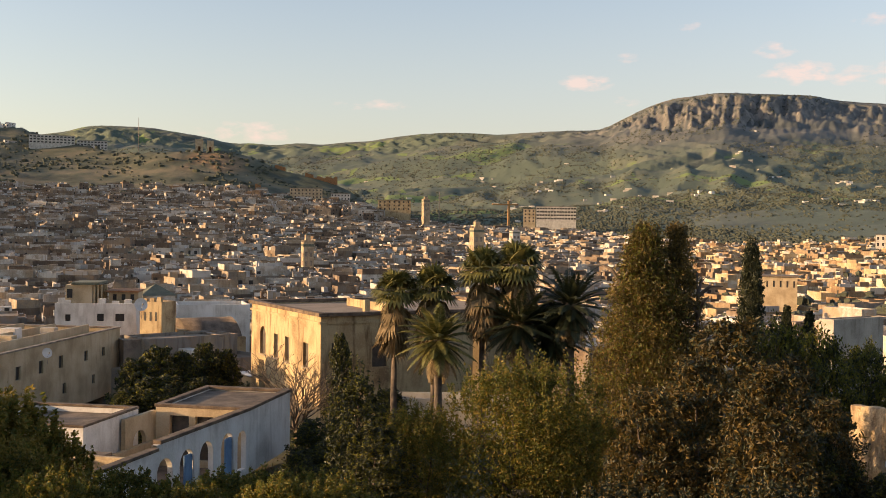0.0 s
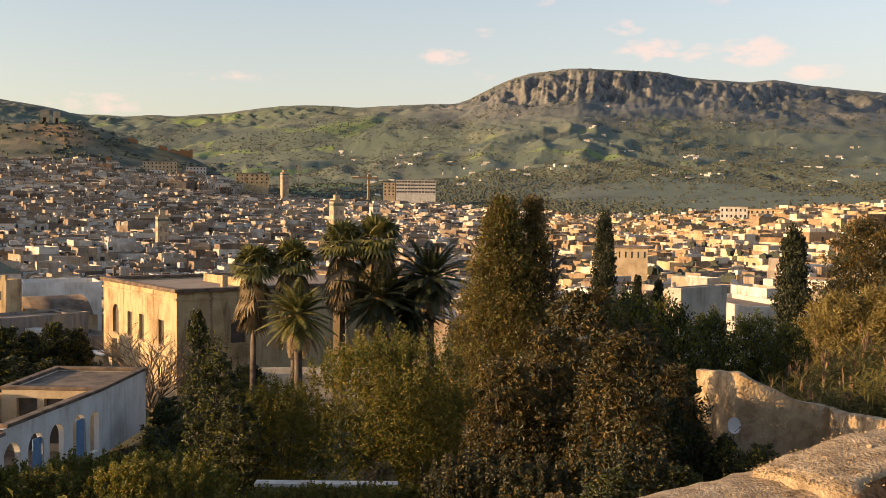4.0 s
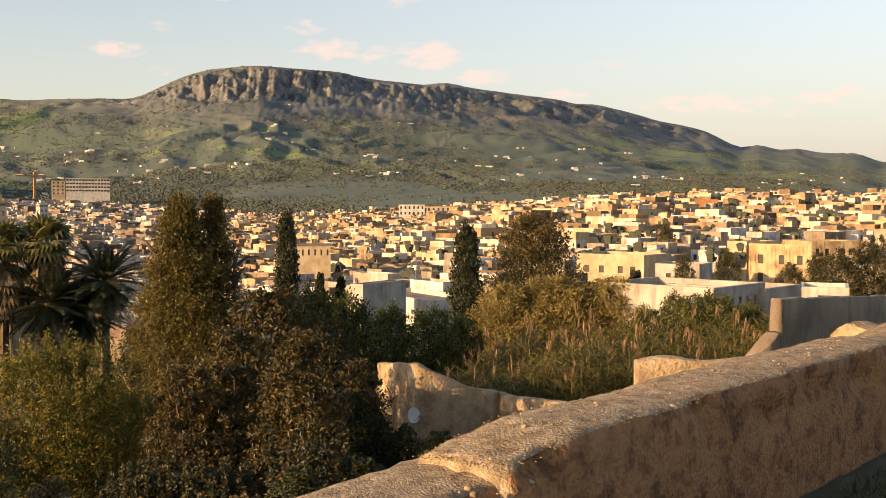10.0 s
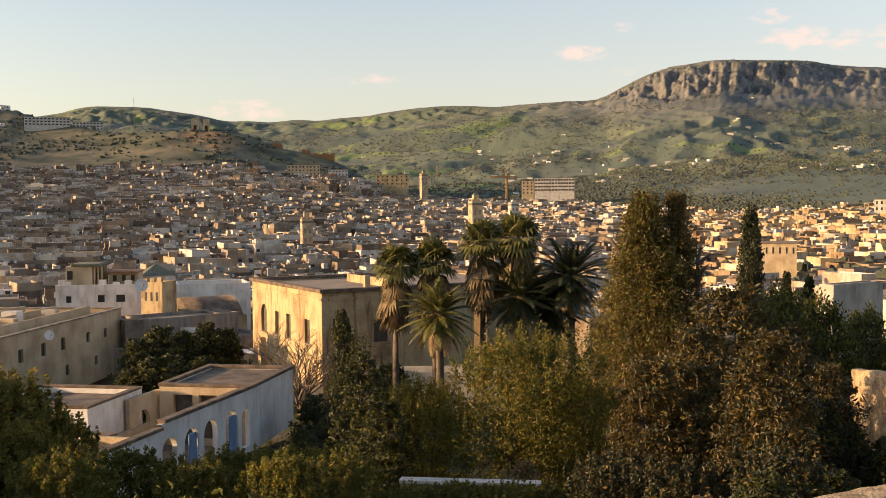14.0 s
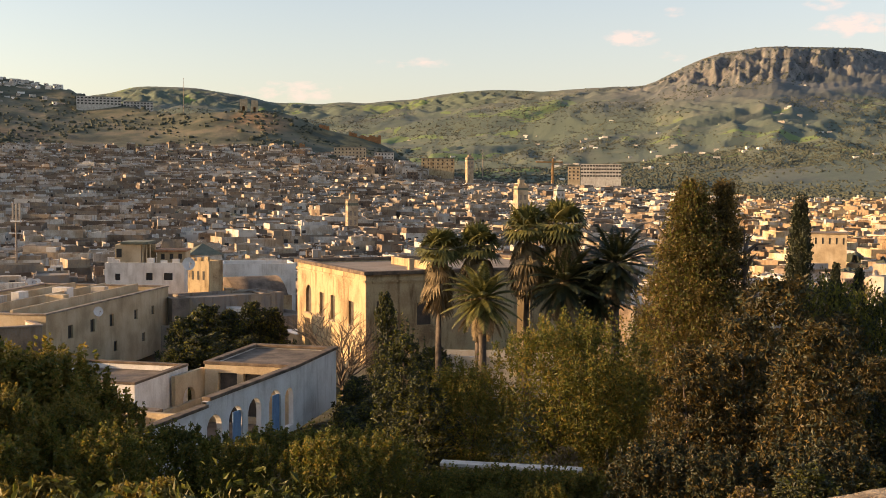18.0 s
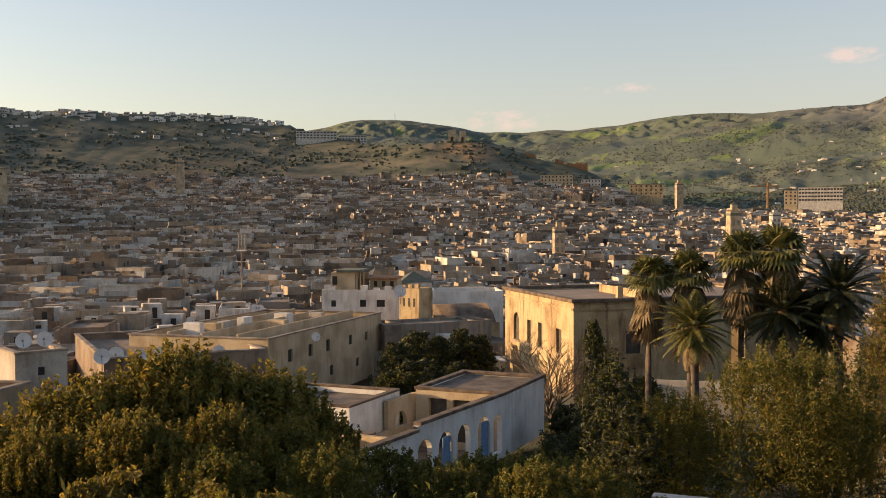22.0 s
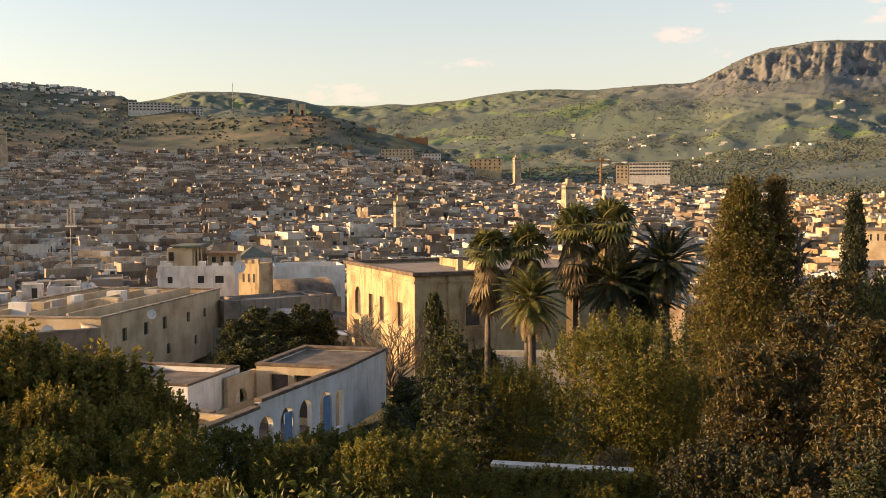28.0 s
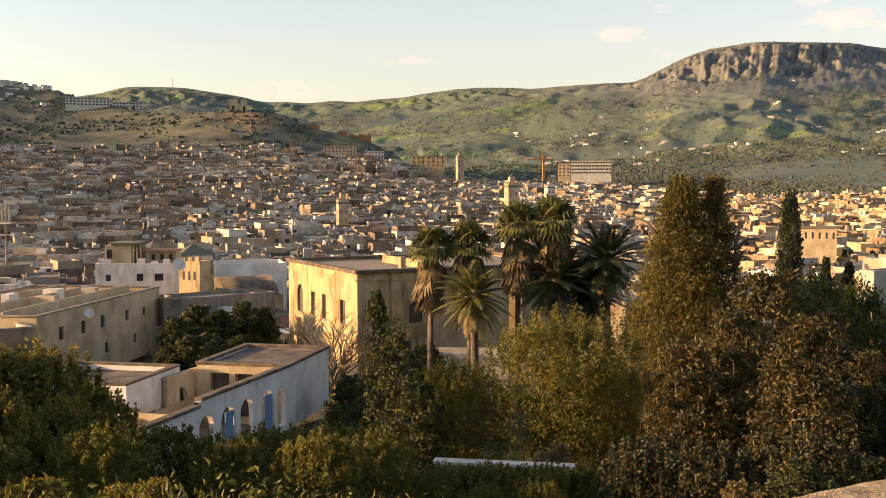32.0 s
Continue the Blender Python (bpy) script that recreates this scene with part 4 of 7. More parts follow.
    part("block_wall", boxed(17.02, 24, -8.0, -7.65, 0, H - 1.1), M_CREAM, p)


garden_house()


def tower_cap(t, x0, x1, y0, y1, z, rise, mat):
    bm = bmesh.new()
    vs = [bm.verts.new(v) for v in ((x0, y0, z), (x1, y0, z), (x1, y1, z), (x0, y1, z), ((x0 + x1) / 2, (y0 + y1) / 2, z + rise))]
    for f in ((0, 1, 4), (1, 2, 4), (2, 3, 4), (3, 0, 4), (3, 2, 1, 0)):
        bm.faces.new([vs[i] for i in f])
    part("pyramid_roof", bm, mat, t, "hipped tiled roof")


M_BOUND = material("grey_tan_render", [(0.16, 0.115, 0.075), (0.24, 0.18, 0.12), (0.31, 0.235, 0.16)], 2.0, 14, stains=0.4)
M_RUST = material("rusty_tiles", [(0.20, 0.085, 0.04), (0.33, 0.15, 0.07), (0.42, 0.22, 0.11)], 0.8, 9)
M_TILE = material("dull_green_tile", [(0.09, 0.10, 0.075), (0.16, 0.165, 0.12)], 1, 10)
# town front left of the palace
b_ = building("workshop", "long low plastered building with deep small windows", 23.0, 104, 16.9, 131, 16, 0.5, 8.0, M_CREAM,
              [(0.16, 5.2, 1.0, 1.3), (0.32, 5.2, 1.0, 1.3), (0.47, 5.2, 1.0, 1.3), (0.68, 5.2, 0.9, 1.1), (0.84, 5.2, 0.8, 1.0), (0.5, 2.4, 0.9, 1.1), (0.75, 2.4, 0.8, 1.0)], coping=M_COPING)
_rs = random.Random(41)
for k_ in range(9):
    x_, y_, w_ = _rs.uniform(2, 26), _rs.uniform(1.5, 12), _rs.uniform(0.8, 2.6)
    part("roof_shed", boxed(x_, x_ + w_, y_, y_ + _rs.uniform(0.6, 2.2), 6.88, 7.4 + _rs.uniform(0.2, 1.3), 0.04), (M_CREAM, M_CHALK, M_LIME)[k_ % 3], b_)
for y_ in (3.5, 7.6, 11.5):
    part("roof_wall", boxed(0.4, 29, y_, y_ + 0.25, 6.88, 7.9, 0.03), M_CREAM, b_)
building("yard_building", "low ochre building with rounded sunlit front", 31.5, 98, 23.2, 101, 22, 0, 7.4, M_HOUSE, [(0.3, 3.6, 0.9, 1.1), (0.6, 3.6, 0.9, 1.1)], coping=M_COPING)
b_ = building("old_stable", "dark earthen outbuilding with sagging roof", 16.7, 129, 11.6, 133, 6, 0, 6.6, M_COPING, [(0.3, 3, 0.9, 1.0)], coping=M_COPING)
b_ = building("white_house", "white house with roof terrace and yellow upper storey", 20.1, 150, 16.1, 148, 11, 0, 9.7, M_CHALK, [(0.16, 7.3, 0.7, 0.9), (0.56, 7.3, 0.9, 1.0), (0.80, 7.3, 1.2, 1.0)])
part("upper_room", boxed(0.9, 4.4, 2.2, 7.4, 9.1, 12.1, 0.05), M_CREAM, b_)
part("roof_slab", boxed(1.7, 5.4, 1.8, 7.8, 12.104, 12.45, 0.04), M_TILE, b_, "pale green overhanging roof slab")
part("arched_window", boxed(1.1, 1.8, 2.14, 2.21, 10.3, 11.5), M_DARK, b_)
for k_ in range(3):
    part("porch_column", boxed(4.55 + k_ * 0.5, 4.7 + k_ * 0.5, 2.4, 2.6, 9.1, 12.1, 0.02), M_CREAM, b_)
part("porch_wall", boxed(4.42, 5.9, 5.0, 5.3, 9.1, 12.0, 0.03), M_PALACE, b_)
part("side_room", boxed(6.2, 10.2, 4.2, 8.6, 9.1, 11.0, 0.05), M_CREAM, b_), part("tiled_roof", boxed(5.9, 10.4, 3.4, 8.8, 11.004, 11.25, 0.05), M_RUST, b_, "rusty orange tiled roof")
for k_ in range(3):
    part("window", boxed(6.8 + k_ * 1.2, 7.3 + k_ * 1.2, 4.14, 4.21, 9.9, 10.7), M_DARK, b_)
for k_, (x_, zz_) in enumerate(((0.3, 10.4), (1.0, 10.1), (5.6, 10.3), (7.4, 10.0), (9.0, 10.2))):
    part("terrace_wall", boxed(x_, x_ + 0.9, 0.32, 0.6 + 0.3 * (k_ % 3), 9.1, zz_, 0.03), M_CHALK, b_)
b_ = building("crenellated_house", "sunlit orange house with stepped parapet", 14.8, 136, 14.07, 138.6, 3.2, 0, 10.7, M_PALACE, side=[(f_, 8.3, 0.3, 1.1, True) for f_ in (0.25, 0.5, 0.75)])
for k_ in range(3):
    part("merlon", boxed(0.002, 0.45, k_ * 1.05 + 0.1, k_ * 1.05 + 0.7, 10.7, 11.3 - 0.1 * k_, 0.04), M_PALACE, b_)
building("pyramid_house", "square tower house with hipped roof", 15.8, 168, 14.1, 169, 5.0, 0, 9.5, M_HOUSE, [(0.3, 7.8, 0.6, 1.0), (0.7, 7.8, 0.6, 1.0)])
tower_cap(bpy.data.objects["pyramid_house"], -0.3, 5.4, -0.3, 5.3, 9.503, 1.7, M_TILE)
building("hall", "long white upper wall behind a barrel roof", 14.0, 152, 10.2, 153, 8, 0, 9.2, M_CHALK)
b_ = building("barrel_house", "low house with sunlit gable and dark barrel roof", 13.9, 139, 10.4, 142, 9, 0, 5.7, M_PALACE, rim=0.3)
bm_ = bmesh.new()
_n = 12
_rows = [[bm_.verts.new((x_, 0.1 + 8.8 * k_ / _n, 5.75 + 2.3 * math.sin(math.pi * k_ / _n) ** 0.8)) for k_ in range(_n + 1)] for x_ in (1.2, 4.0, 6.4, 8.6)]
for r0_, r1_ in zip(_rows, _rows[1:]):
    for k_ in range(_n):
        bm_.faces.new((r0_[k_], r1_[k_], r1_[k_ + 1], r0_[k_ + 1])).smooth = True
for r_ in (_rows[0], _rows[-1]):
    bm_.faces.new(r_)
part("barrel_roof", bm_, M_SCREED, b_, "dark weathered barrel roof")
part("gable", boxed(0.0, 1.15, 0.1, 8.9, 5.704, 6.9, 0.05), M_PALACE, b_)
# the yard below the big tree on the left, with its vaulted sheet roof
b_ = building("yard_house", "dim earthen yard house with stepped roof walls", 40.3, 68, 35.1, 77, 9.5, 0, 8.7, M_BOUND, [(0.55, 6.3, 0.6, 0.8)], rim=1.0, coping=M_COPING)
b2_ = building("roof_room", "plastered rooftop room with peeling walls", 35.8, 78, 33.3, 79, 4.5, 2, 10.6, M_LIME, [(0.5, 9.0, 0.5, 0.6)], coping=M_COPING)
bm_ = bmesh.new()
_a = [[bm_.verts.new((0.5 + 5.6 * k_ / 10, y_, 8.0 + 1.55 * math.sin(math.pi * k_ / 10) ** 0.7)) for k_ in range(11)] for y_ in (0.5, 2.6, 2.66, 5.6)]
for r0_, r1_ in zip(_a, _a[1:]):
    for k_ in range(10):
        bm_.faces.new((r0_[k_], r1_[k_], r1_[k_ + 1], r0_[k_ + 1]))
for r_ in (_a[0], _a[-1]):
    bm_.faces.new(r_)
M_SHEET = material("worn_plastic_sheet", [(0.36, 0.33, 0.27), (0.52, 0.48, 0.40)], 0.8, 6, rough=0.6)
part("sheet_vault", bm_, M_SHEET, b_, "translucent-looking pale sheet vault over the yard")
M_CLOTH = material("laundry", [(0.012, 0.015, 0.03), (0.02, 0.025, 0.06), (0.03, 0.04, 0.09), (0.05, 0.05, 0.07), (0.30, 0.06, 0.07)], 0.6, 8, vary="object", spread=0.9, bump=0.1)
t_ = empty("washing_line", *at(44.6, 76), 9.6, -20, "washing line with dark clothes over a yard", "washing line")
part("line", tube(bmesh.new(), [(0, 0, 0), (2.5, 0, -0.15), (5.2, 0, 0)], [0.02, 0.02, 0.02], 5), M_COPING, t_)
for k_ in range(11):
    x_ = 0.3 + k_ * 0.44
    bm_ = bmesh.new()
    box(bm_, x_, x_ + 0.36, -0.02, 0.02, -0.95 + 0.25 * ((k_ * 5) % 3) / 2, -0.08, 0.012)
    part("garment", bm_, M_CLOTH, t_)
for x_ in (0, 5.2):
    part("post", tube(bmesh.new(), [(x_, 0, -2.2), (x_, 0, 0.1)], [0.04, 0.04], 6), M_COPING, t_)
t_ = empty("washing_line", *at(5.9, 83), 5.6, -8, "short washing line with red and white clothes", "washing line")
part("line", tube(bmesh.new(), [(0, 0, 0), (1.2, 0, -0.06), (2.4, 0, 0)], [0.015, 0.015, 0.015], 5), M_COPING, t_)
for k_ in range(5):
    part("garment", boxed(0.15 + k_ * 0.42, 0.48 + k_ * 0.42, -0.02, 0.02, -0.5 - 0.1 * (k_ % 2), -0.05, 0.012), M_RED if k_ < 3 else M_CHALK, t_)
for x_ in (0, 2.4):
    part("post", tube(bmesh.new(), [(x_, 0, -4.5), (x_, 0, 0.1)], [0.04, 0.04], 6), M_COPING, t_)
for az_, d_, w_, z_, m_ in ((43.6, 150, 9, 6.6, "red"), (41.2, 158, 7, 6.8, "red"), (38.7, 104, 5, 5.3, "blue")):
    t_ = empty("awning", *at(az_, d_), z_ - 2.6, az_, "faded " + m_ + " sheet awning over a roof terrace", "awning")
    part("skirt", boxed(-w_ / 2, w_ / 2, -2.06, -2.0, 1.3, 2.5), M_RED if m_ == "red" else M_BLUE, t_)
    part("sheet", boxed(-w_ / 2, w_ / 2, -2, 2, 2.5, 2.6, 0.02), M_RED if m_ == "red" else M_BLUE, t_)
    for sx_ in (-1, 1):
        for sy_ in (-1, 1):
            part("post", tube(bmesh.new(), [(sx_ * (w_ / 2 - 0.2), sy_ * 1.8, -1.5), (sx_ * (w_ / 2 - 0.2), sy_ * 1.8, 2.5)], [0.06, 0.06], 6), M_COPING, t_)
t_ = empty("garden_trough", *at(2.2, 36), 7.95, -8, "long low whitewashed garden wall under trees", "wall")
part("wall", boxed(0, 4.8, 0, 0.4, 0, 2.45), M_COPING, t_), part("whitewashed_top", boxed(-0.05, 4.85, -0.05, 0.45, 2.453, 2.58, 0.03), M_WHITE, t_)
# low wall and pillar behind the palms
building("garden_store", "low pale garden building behind palms", 3.2, 91.5, -4.6, 91.5, 4, 0.5, 5.4, M_WHITE, [(0.3, 2.6, 0.8, 1.2)])
building("gate_pier", "sunlit cream gate pier behind palms", -1.9, 89.5, -2.6, 89.4, 1.2, 1, 11.2, M_CREAM)
t_ = empty("lean_to", *at(10.6, 116), 1.0, -60, "small lean-to with pale tin roof", "shed")
part("wall", boxed(0, 3.4, 0, 2.6, 0, 3.4), M_CREAM, t_), part("tin_roof", boxed(-0.4, 3.8, -0.5, 3.0, 3.404, 3.5), M_METAL, t_)

# ---- towers and landmarks of the town ----
M_MINARET = material("minaret_plaster", [(0.30, 0.21, 0.13), (0.42, 0.31, 0.20), (0.52, 0.41, 0.28)], 2, 5, stains=0.3)


def minaret(az, d, el_top, el_base, w, label, mat=None):
    x, y = at(az, d)
    z0, z1 = 20 + d * math.tan(radians(el_base)), 20 + d * math.tan(radians(el_top))
    h = z1 - z0
    t = empty("minaret", x, y, z0, 20, label, "minaret", "minarets of the old town")
    m = mat or M_MINARET
    hs = h * 0.78
    part("shaft", boxed(-w / 2, w / 2, -w / 2, w / 2, -8, hs, 0.05), m, t)
    for sx in (-1, 1):
        for k in (0.35, 0.6):
            part("blind_arch", boxed(sx * w * 0.22 - w * 0.11, sx * w * 0.22 + w * 0.11, -w / 2 - 0.04, -w / 2 + 0.05, hs * k, hs * (k + 0.14)), M_COPING, t)
            part("blind_arch", boxed(-w / 2 - 0.04, -w / 2 + 0.05, sx * w * 0.22 - w * 0.11, sx * w * 0.22 + w * 0.11, hs * k, hs * (k + 0.14)), M_COPING, t)
    part("tile_band", boxed(-w / 2 - 0.06, w / 2 + 0.06, -w / 2 - 0.06, w / 2 + 0.06, hs * 0.88, hs * 0.95), M_TILE, t)
    for k in range(12):
        a, b = k // 3, (k % 3 - 1) * w * 0.36
        px, py = ((b, -w / 2 + 0.2), (w / 2 - 0.2, b), (b, w / 2 - 0.2), (-w / 2 + 0.2, b))[a]
        part("merlon", boxed(px - 0.28, px + 0.28, py - 0.18, py + 0.18, hs, hs + 0.8), m, t)
    part("lantern", boxed(-w * 0.24, w * 0.24, -w * 0.24, w * 0.24, hs, h * 0.93, 0.04), m, t)
    tower_cap(t, -w * 0.28, w * 0.28, -w * 0.28, w * 0.28, h * 0.932, h * 0.05, M_TILE)
    part("finial", tube(bmesh.new(), [(0, 0, h * 0.97), (0, 0, h * 1.02)], [0.15, 0.05], 6), M_COPING, t)


minaret(7.17, 400, -0.11, -2.6, 4.0, "square brick minaret with crenellated top")
minaret(-2.03, 430, 0.75, -1.6, 4.6, "tall pale minaret with lantern", M_CREAM)
minaret(0.78, 900, 1.98, 0.9, 5.6, "distant square minaret on rising ground")
minaret(27.5, 640, 3.25, 2.0, 4.6, "slim minaret below hillside quarter")
minaret(-4.1, 500, 0.38, -0.9, 4.0, "stout white minaret among houses", M_WHITE)
minaret(37.0, 700, -0.3 + 1.0, -0.6, 4.0, "small minaret among shaded houses")


def on_hill(az, d, back=6):
    x, y = at(az, d)
    hit, p, n, k = ground.ray_cast(Vector((x, y, 2000)), Vector((0, 0, -1)))
    return p.z


def slab_block(name, label, az1, az2, d, el_top, floors, mat, depth=16, bays=12, dark=0.55, base=None, category="building", drop=0.9, arched=0.0):
    """A long storeyed block with rows of windows, its roof el_top degrees above eye level."""
    z1 = 20 + d * math.tan(radians(el_top))
    z0 = (on_hill((az1 + az2) / 2, d) if base is None else base) - 3
    z0 = min(z0, z1 - floors * 3.2 - 1)
    p, q = at(az1, d), at(az2, d)
    rz, run = frame_xy(p, q)
    t = empty(name, *p, z0, rz, label, category)
    part("wall", boxed(0, run, 0, depth, 0, z1 - z0), mat, t)
    part("roof", boxed(-0.3, run + 0.3, -0.3, depth + 0.3, z1 - z0 + 0.003, z1 - z0 + 0.3), M_ROOF, t)
    for f in range(floors):
        zz = z1 - z0 - drop - f * 3.2
        for b in range(bays):
            x = (b + 0.5) * run / bays
            half = run / bays * dark / 2
            # windows are slabs on the wall; their darkness is only colour
            if not arched:
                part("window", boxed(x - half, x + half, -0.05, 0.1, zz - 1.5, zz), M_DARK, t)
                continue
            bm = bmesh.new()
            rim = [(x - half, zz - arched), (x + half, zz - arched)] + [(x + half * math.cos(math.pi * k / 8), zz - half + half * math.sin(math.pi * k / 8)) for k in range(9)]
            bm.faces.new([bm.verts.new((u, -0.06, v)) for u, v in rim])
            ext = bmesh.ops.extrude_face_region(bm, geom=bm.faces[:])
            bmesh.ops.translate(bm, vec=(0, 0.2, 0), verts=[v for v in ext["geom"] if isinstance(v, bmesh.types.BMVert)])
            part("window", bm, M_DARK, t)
    return t


slab_block("hotel", "long white terraced hotel with dark window bands", -5.25, -7.4, 1010, 1.45, 4, M_WHITE, bays=14, dark=0.8)
slab_block("annex", "sunlit yellow block beside a hotel", -4.55, -5.2, 1010, 1.3, 4, M_CREAM, bays=3, dark=0.4)
slab_block("hill_hotel", "long white hillside hotel with balconied rows", 21.4, 19.2, 1290, 4.65, 3, M_WHITE, bays=12, dark=0.6)
slab_block("hill_hotel", "lower white wing of hillside hotel", 19.1, 17.6, 1290, 4.45, 3, M_WHITE, bays=9, dark=0.6)
slab_block("tenement", "pale tenement row below a grassy hill", 8.15, 6.4, 1000, 2.25, 4, M_CREAM, bays=9, dark=0.35)
slab_block("tenement", "white tenement below a grassy hill", 5.95, 4.9, 1000, 2.0, 4, M_WHITE, bays=6, dark=0.35)
slab_block("tenement", "low tenement beside the hill's foot", 3.4, 1.6, 960, 1.7, 3, M_PALACE, bays=7, dark=0.3)
slab_block("apartment_block", "white apartment block catching low sun", -22.6, -24.0, 590, 0.15, 4, M_WHITE, bays=6, dark=0.4)
slab_block("apartment_block", "cream apartment block beside another", -24.1, -26.2, 590, 0.05, 3, M_CREAM, bays=8, dark=0.4)
slab_block("green_roof_house", "pale house with green railing round its roof", -16.9, -18.9, 262, -2.1, 1, M_CREAM, bays=6, dark=0.25, depth=9)
# the large walled residence at the far left
slab_block("residence", "cream residence wing with dark arched windows", 50.0, 42.9, 650, 3.3, 1, M_CREAM, depth=22, bays=16, dark=0.30, drop=3.2, arched=4.6)
slab_block("residence", "low shaded link with arcade", 42.85, 41.45, 652, 2.9, 1, M_LIME, depth=16, bays=5, dark=0.6, drop=1.6, arched=4.0)
slab_block("residence", "pale central residence with three tall dark arches", 41.4, 39.3, 655, 3.3, 1, M_WHITE, depth=22, bays=5, dark=0.7, drop=4.4, arched=7.0)
slab_block("residence", "plain cream residence wing with few windows", 39.25, 36.0, 648, 2.5, 1, M_CREAM, depth=22, bays=6, dark=0.22, drop=2.2)
slab_block("residence", "long garden wall below a residence", 46.6, 39.5, 630, 1.95, 1, M_CREAM, depth=3, bays=9, dark=0.06, drop=1.6)
slab_block("residence", "modern flat-roofed house with glass front", 49.5, 43.4, 720, 4.85, 2, M_LIME, depth=18, bays=14, dark=0.55)
# houses on the slope to the right
building("school", "cream flat-roofed block with square windows", -32.3, 196, -35.9, 190, 12, 1, 11.6, M_CREAM, [(f, z_, 1.0, 1.3) for z_ in (8.2, 5.0) for f in (0.16, 0.38, 0.66, 0.84)])
building("low_house", "low white house with small windows", -36.5, 182, -38.8, 180, 9, 3, 10.6, M_LIME, [(0.3, 8.0, 0.8, 1.0), (0.7, 8.0, 0.9, 1.1)])
building("old_mansion", "tall sunlit earthen mansion with shuttered windows", -41.3, 232, -44.3, 226, 14, 0, 12.6, M_PALACE, [(f, z_, 1.2, 1.9) for z_ in (8.4, 4.6) for f in (0.2, 0.55, 0.85)])
building("brick_house", "four-storey brick house with many windows", -44.4, 224, -46.9, 230, 12, 0, 13.4, M_PALACE, [(f, z_, 0.9, 1.3) for z_ in (10.6, 8.0, 5.4) for f in (0.12, 0.3, 0.55, 0.75, 0.92)])
building("annex_wall", "narrow sunlit earthen wing", -40.2, 238, -41.2, 234, 10, 0, 12.9, M_CREAM)
building("brick_tower", "square brick house above the slope", -38.5, 386, -39.7, 386, 8, 8, 23.2, M_EARTH, [(0.5, 19, 0.8, 1.0)])
building("white_cube", "tall sunlit white block on the ridge", -49.4, 420, -51.0, 420, 12, 10, 28.2, M_CREAM, [(0.3, 24, 0.8, 1.0), (0.7, 24, 0.8, 1.0)])
building("red_house", "small house with red painted wall", -51.05, 418, -51.9, 418, 10, 10, 25.2, M_RED)
b_ = building("bungalow", "low white bungalow with tall dark windows", -39.6, 73, -42.2, 80, 9, 10.0, 14.6, M_LIME, [(f, 12.2, 0.45, 1.6) for f in (0.35, 0.5, 0.65, 0.8)])
building("bungalow_wing", "white bungalow wing with dark recess", -42.3, 79, -44.0, 85, 8, 10.0, 14.2, M_LIME, [(0.2, 11.2, 1.3, 2.3), (0.75, 12.4, 0.5, 0.9)])
building("white_shed", "low sunlit white shed", -43.9, 95, -46.3, 95, 6, 9.5, 13.3, M_WHITE, [(0.55, 12.1, 1.4, 0.5), (0.85, 12.1, 1.0, 0.5)])
building("long_roof_house", "low white roofed house among trees", -20.5, 140, -24.2, 124, 8, 0, 9.0, M_WHITE, [(0.45, 7.0, 1.6, 0.8), (0.8, 7.0, 0.6, 0.6)])
building("grey_gable", "plain grey end wall above garden trees", -20.0, 118, -20.7, 117, 9, 0, 11.4, M_LIME)


def ruins():
    """Old tombs and wall stumps on the near hill."""
    for az1, az2, el, w in ((13.15, 12.75, 4.72, 9), (12.55, 12.2, 4.68, 8)):
        d = 1175
        p, q = at(az1, d), at(az2, d)
        rz, run = frame_xy(p, q)
        z0 = on_hill((az1 + az2) / 2, d) - 3
        t = empty("ruined_tomb", *p, z0, rz, "ruined square tomb with tall arch on the hill", "ruin", "ruined tombs on the hill")
        h = 20 + d * math.tan(radians(el)) - z0
        part("front_wall", holed_wall(run, 0, h, 1.2, [(run * 0.5, run * 0.36, 0, h * 0.5, True)]), M_CREAM, t)
        part("side_wall", boxed(0, 1.2, 1.21, w - 1.21, 0, h * 0.92), M_EARTH, t), part("side_wall", boxed(run - 1.2, run, 1.21, w - 1.21, 0, h * 0.8), M_EARTH, t)
        part("back_wall", boxed(0, run, w - 1.2, w, 0, h * 0.86), M_EARTH, t)
    for az1, az2, el, d, lab in ((8.95, 8.4, 3.72, 1176, "sunlit earthen tower stump"), (7.2, 5.6, 2.98, 1176, "sunlit earthen rampart stretch"), (7.35, 6.9, 3.15, 1177, "broken rampart tower"), (10.0, 9.7, 2.6, 1060, "small earthen tower on the slope")):
        p, q = at(az1, d), at(az2, d)
        rz, run = frame_xy(p, q)
        z0, z1 = on_hill((az1 + az2) / 2, d) - 4, 20 + d * math.tan(radians(el))
        t = empty("rampart", *p, z0, rz, lab + " on the hill", "ruin")
        n = max(2, int(run / 3))
        for k in range(n):
            part("wall_piece", boxed(run * k / n, run * (k + 1) / n, 0, 4, 0, min(9, max(6, z1 - z0)) - 0.9 * ((k * 7) % 3)), M_EARTH, t)


ruins()


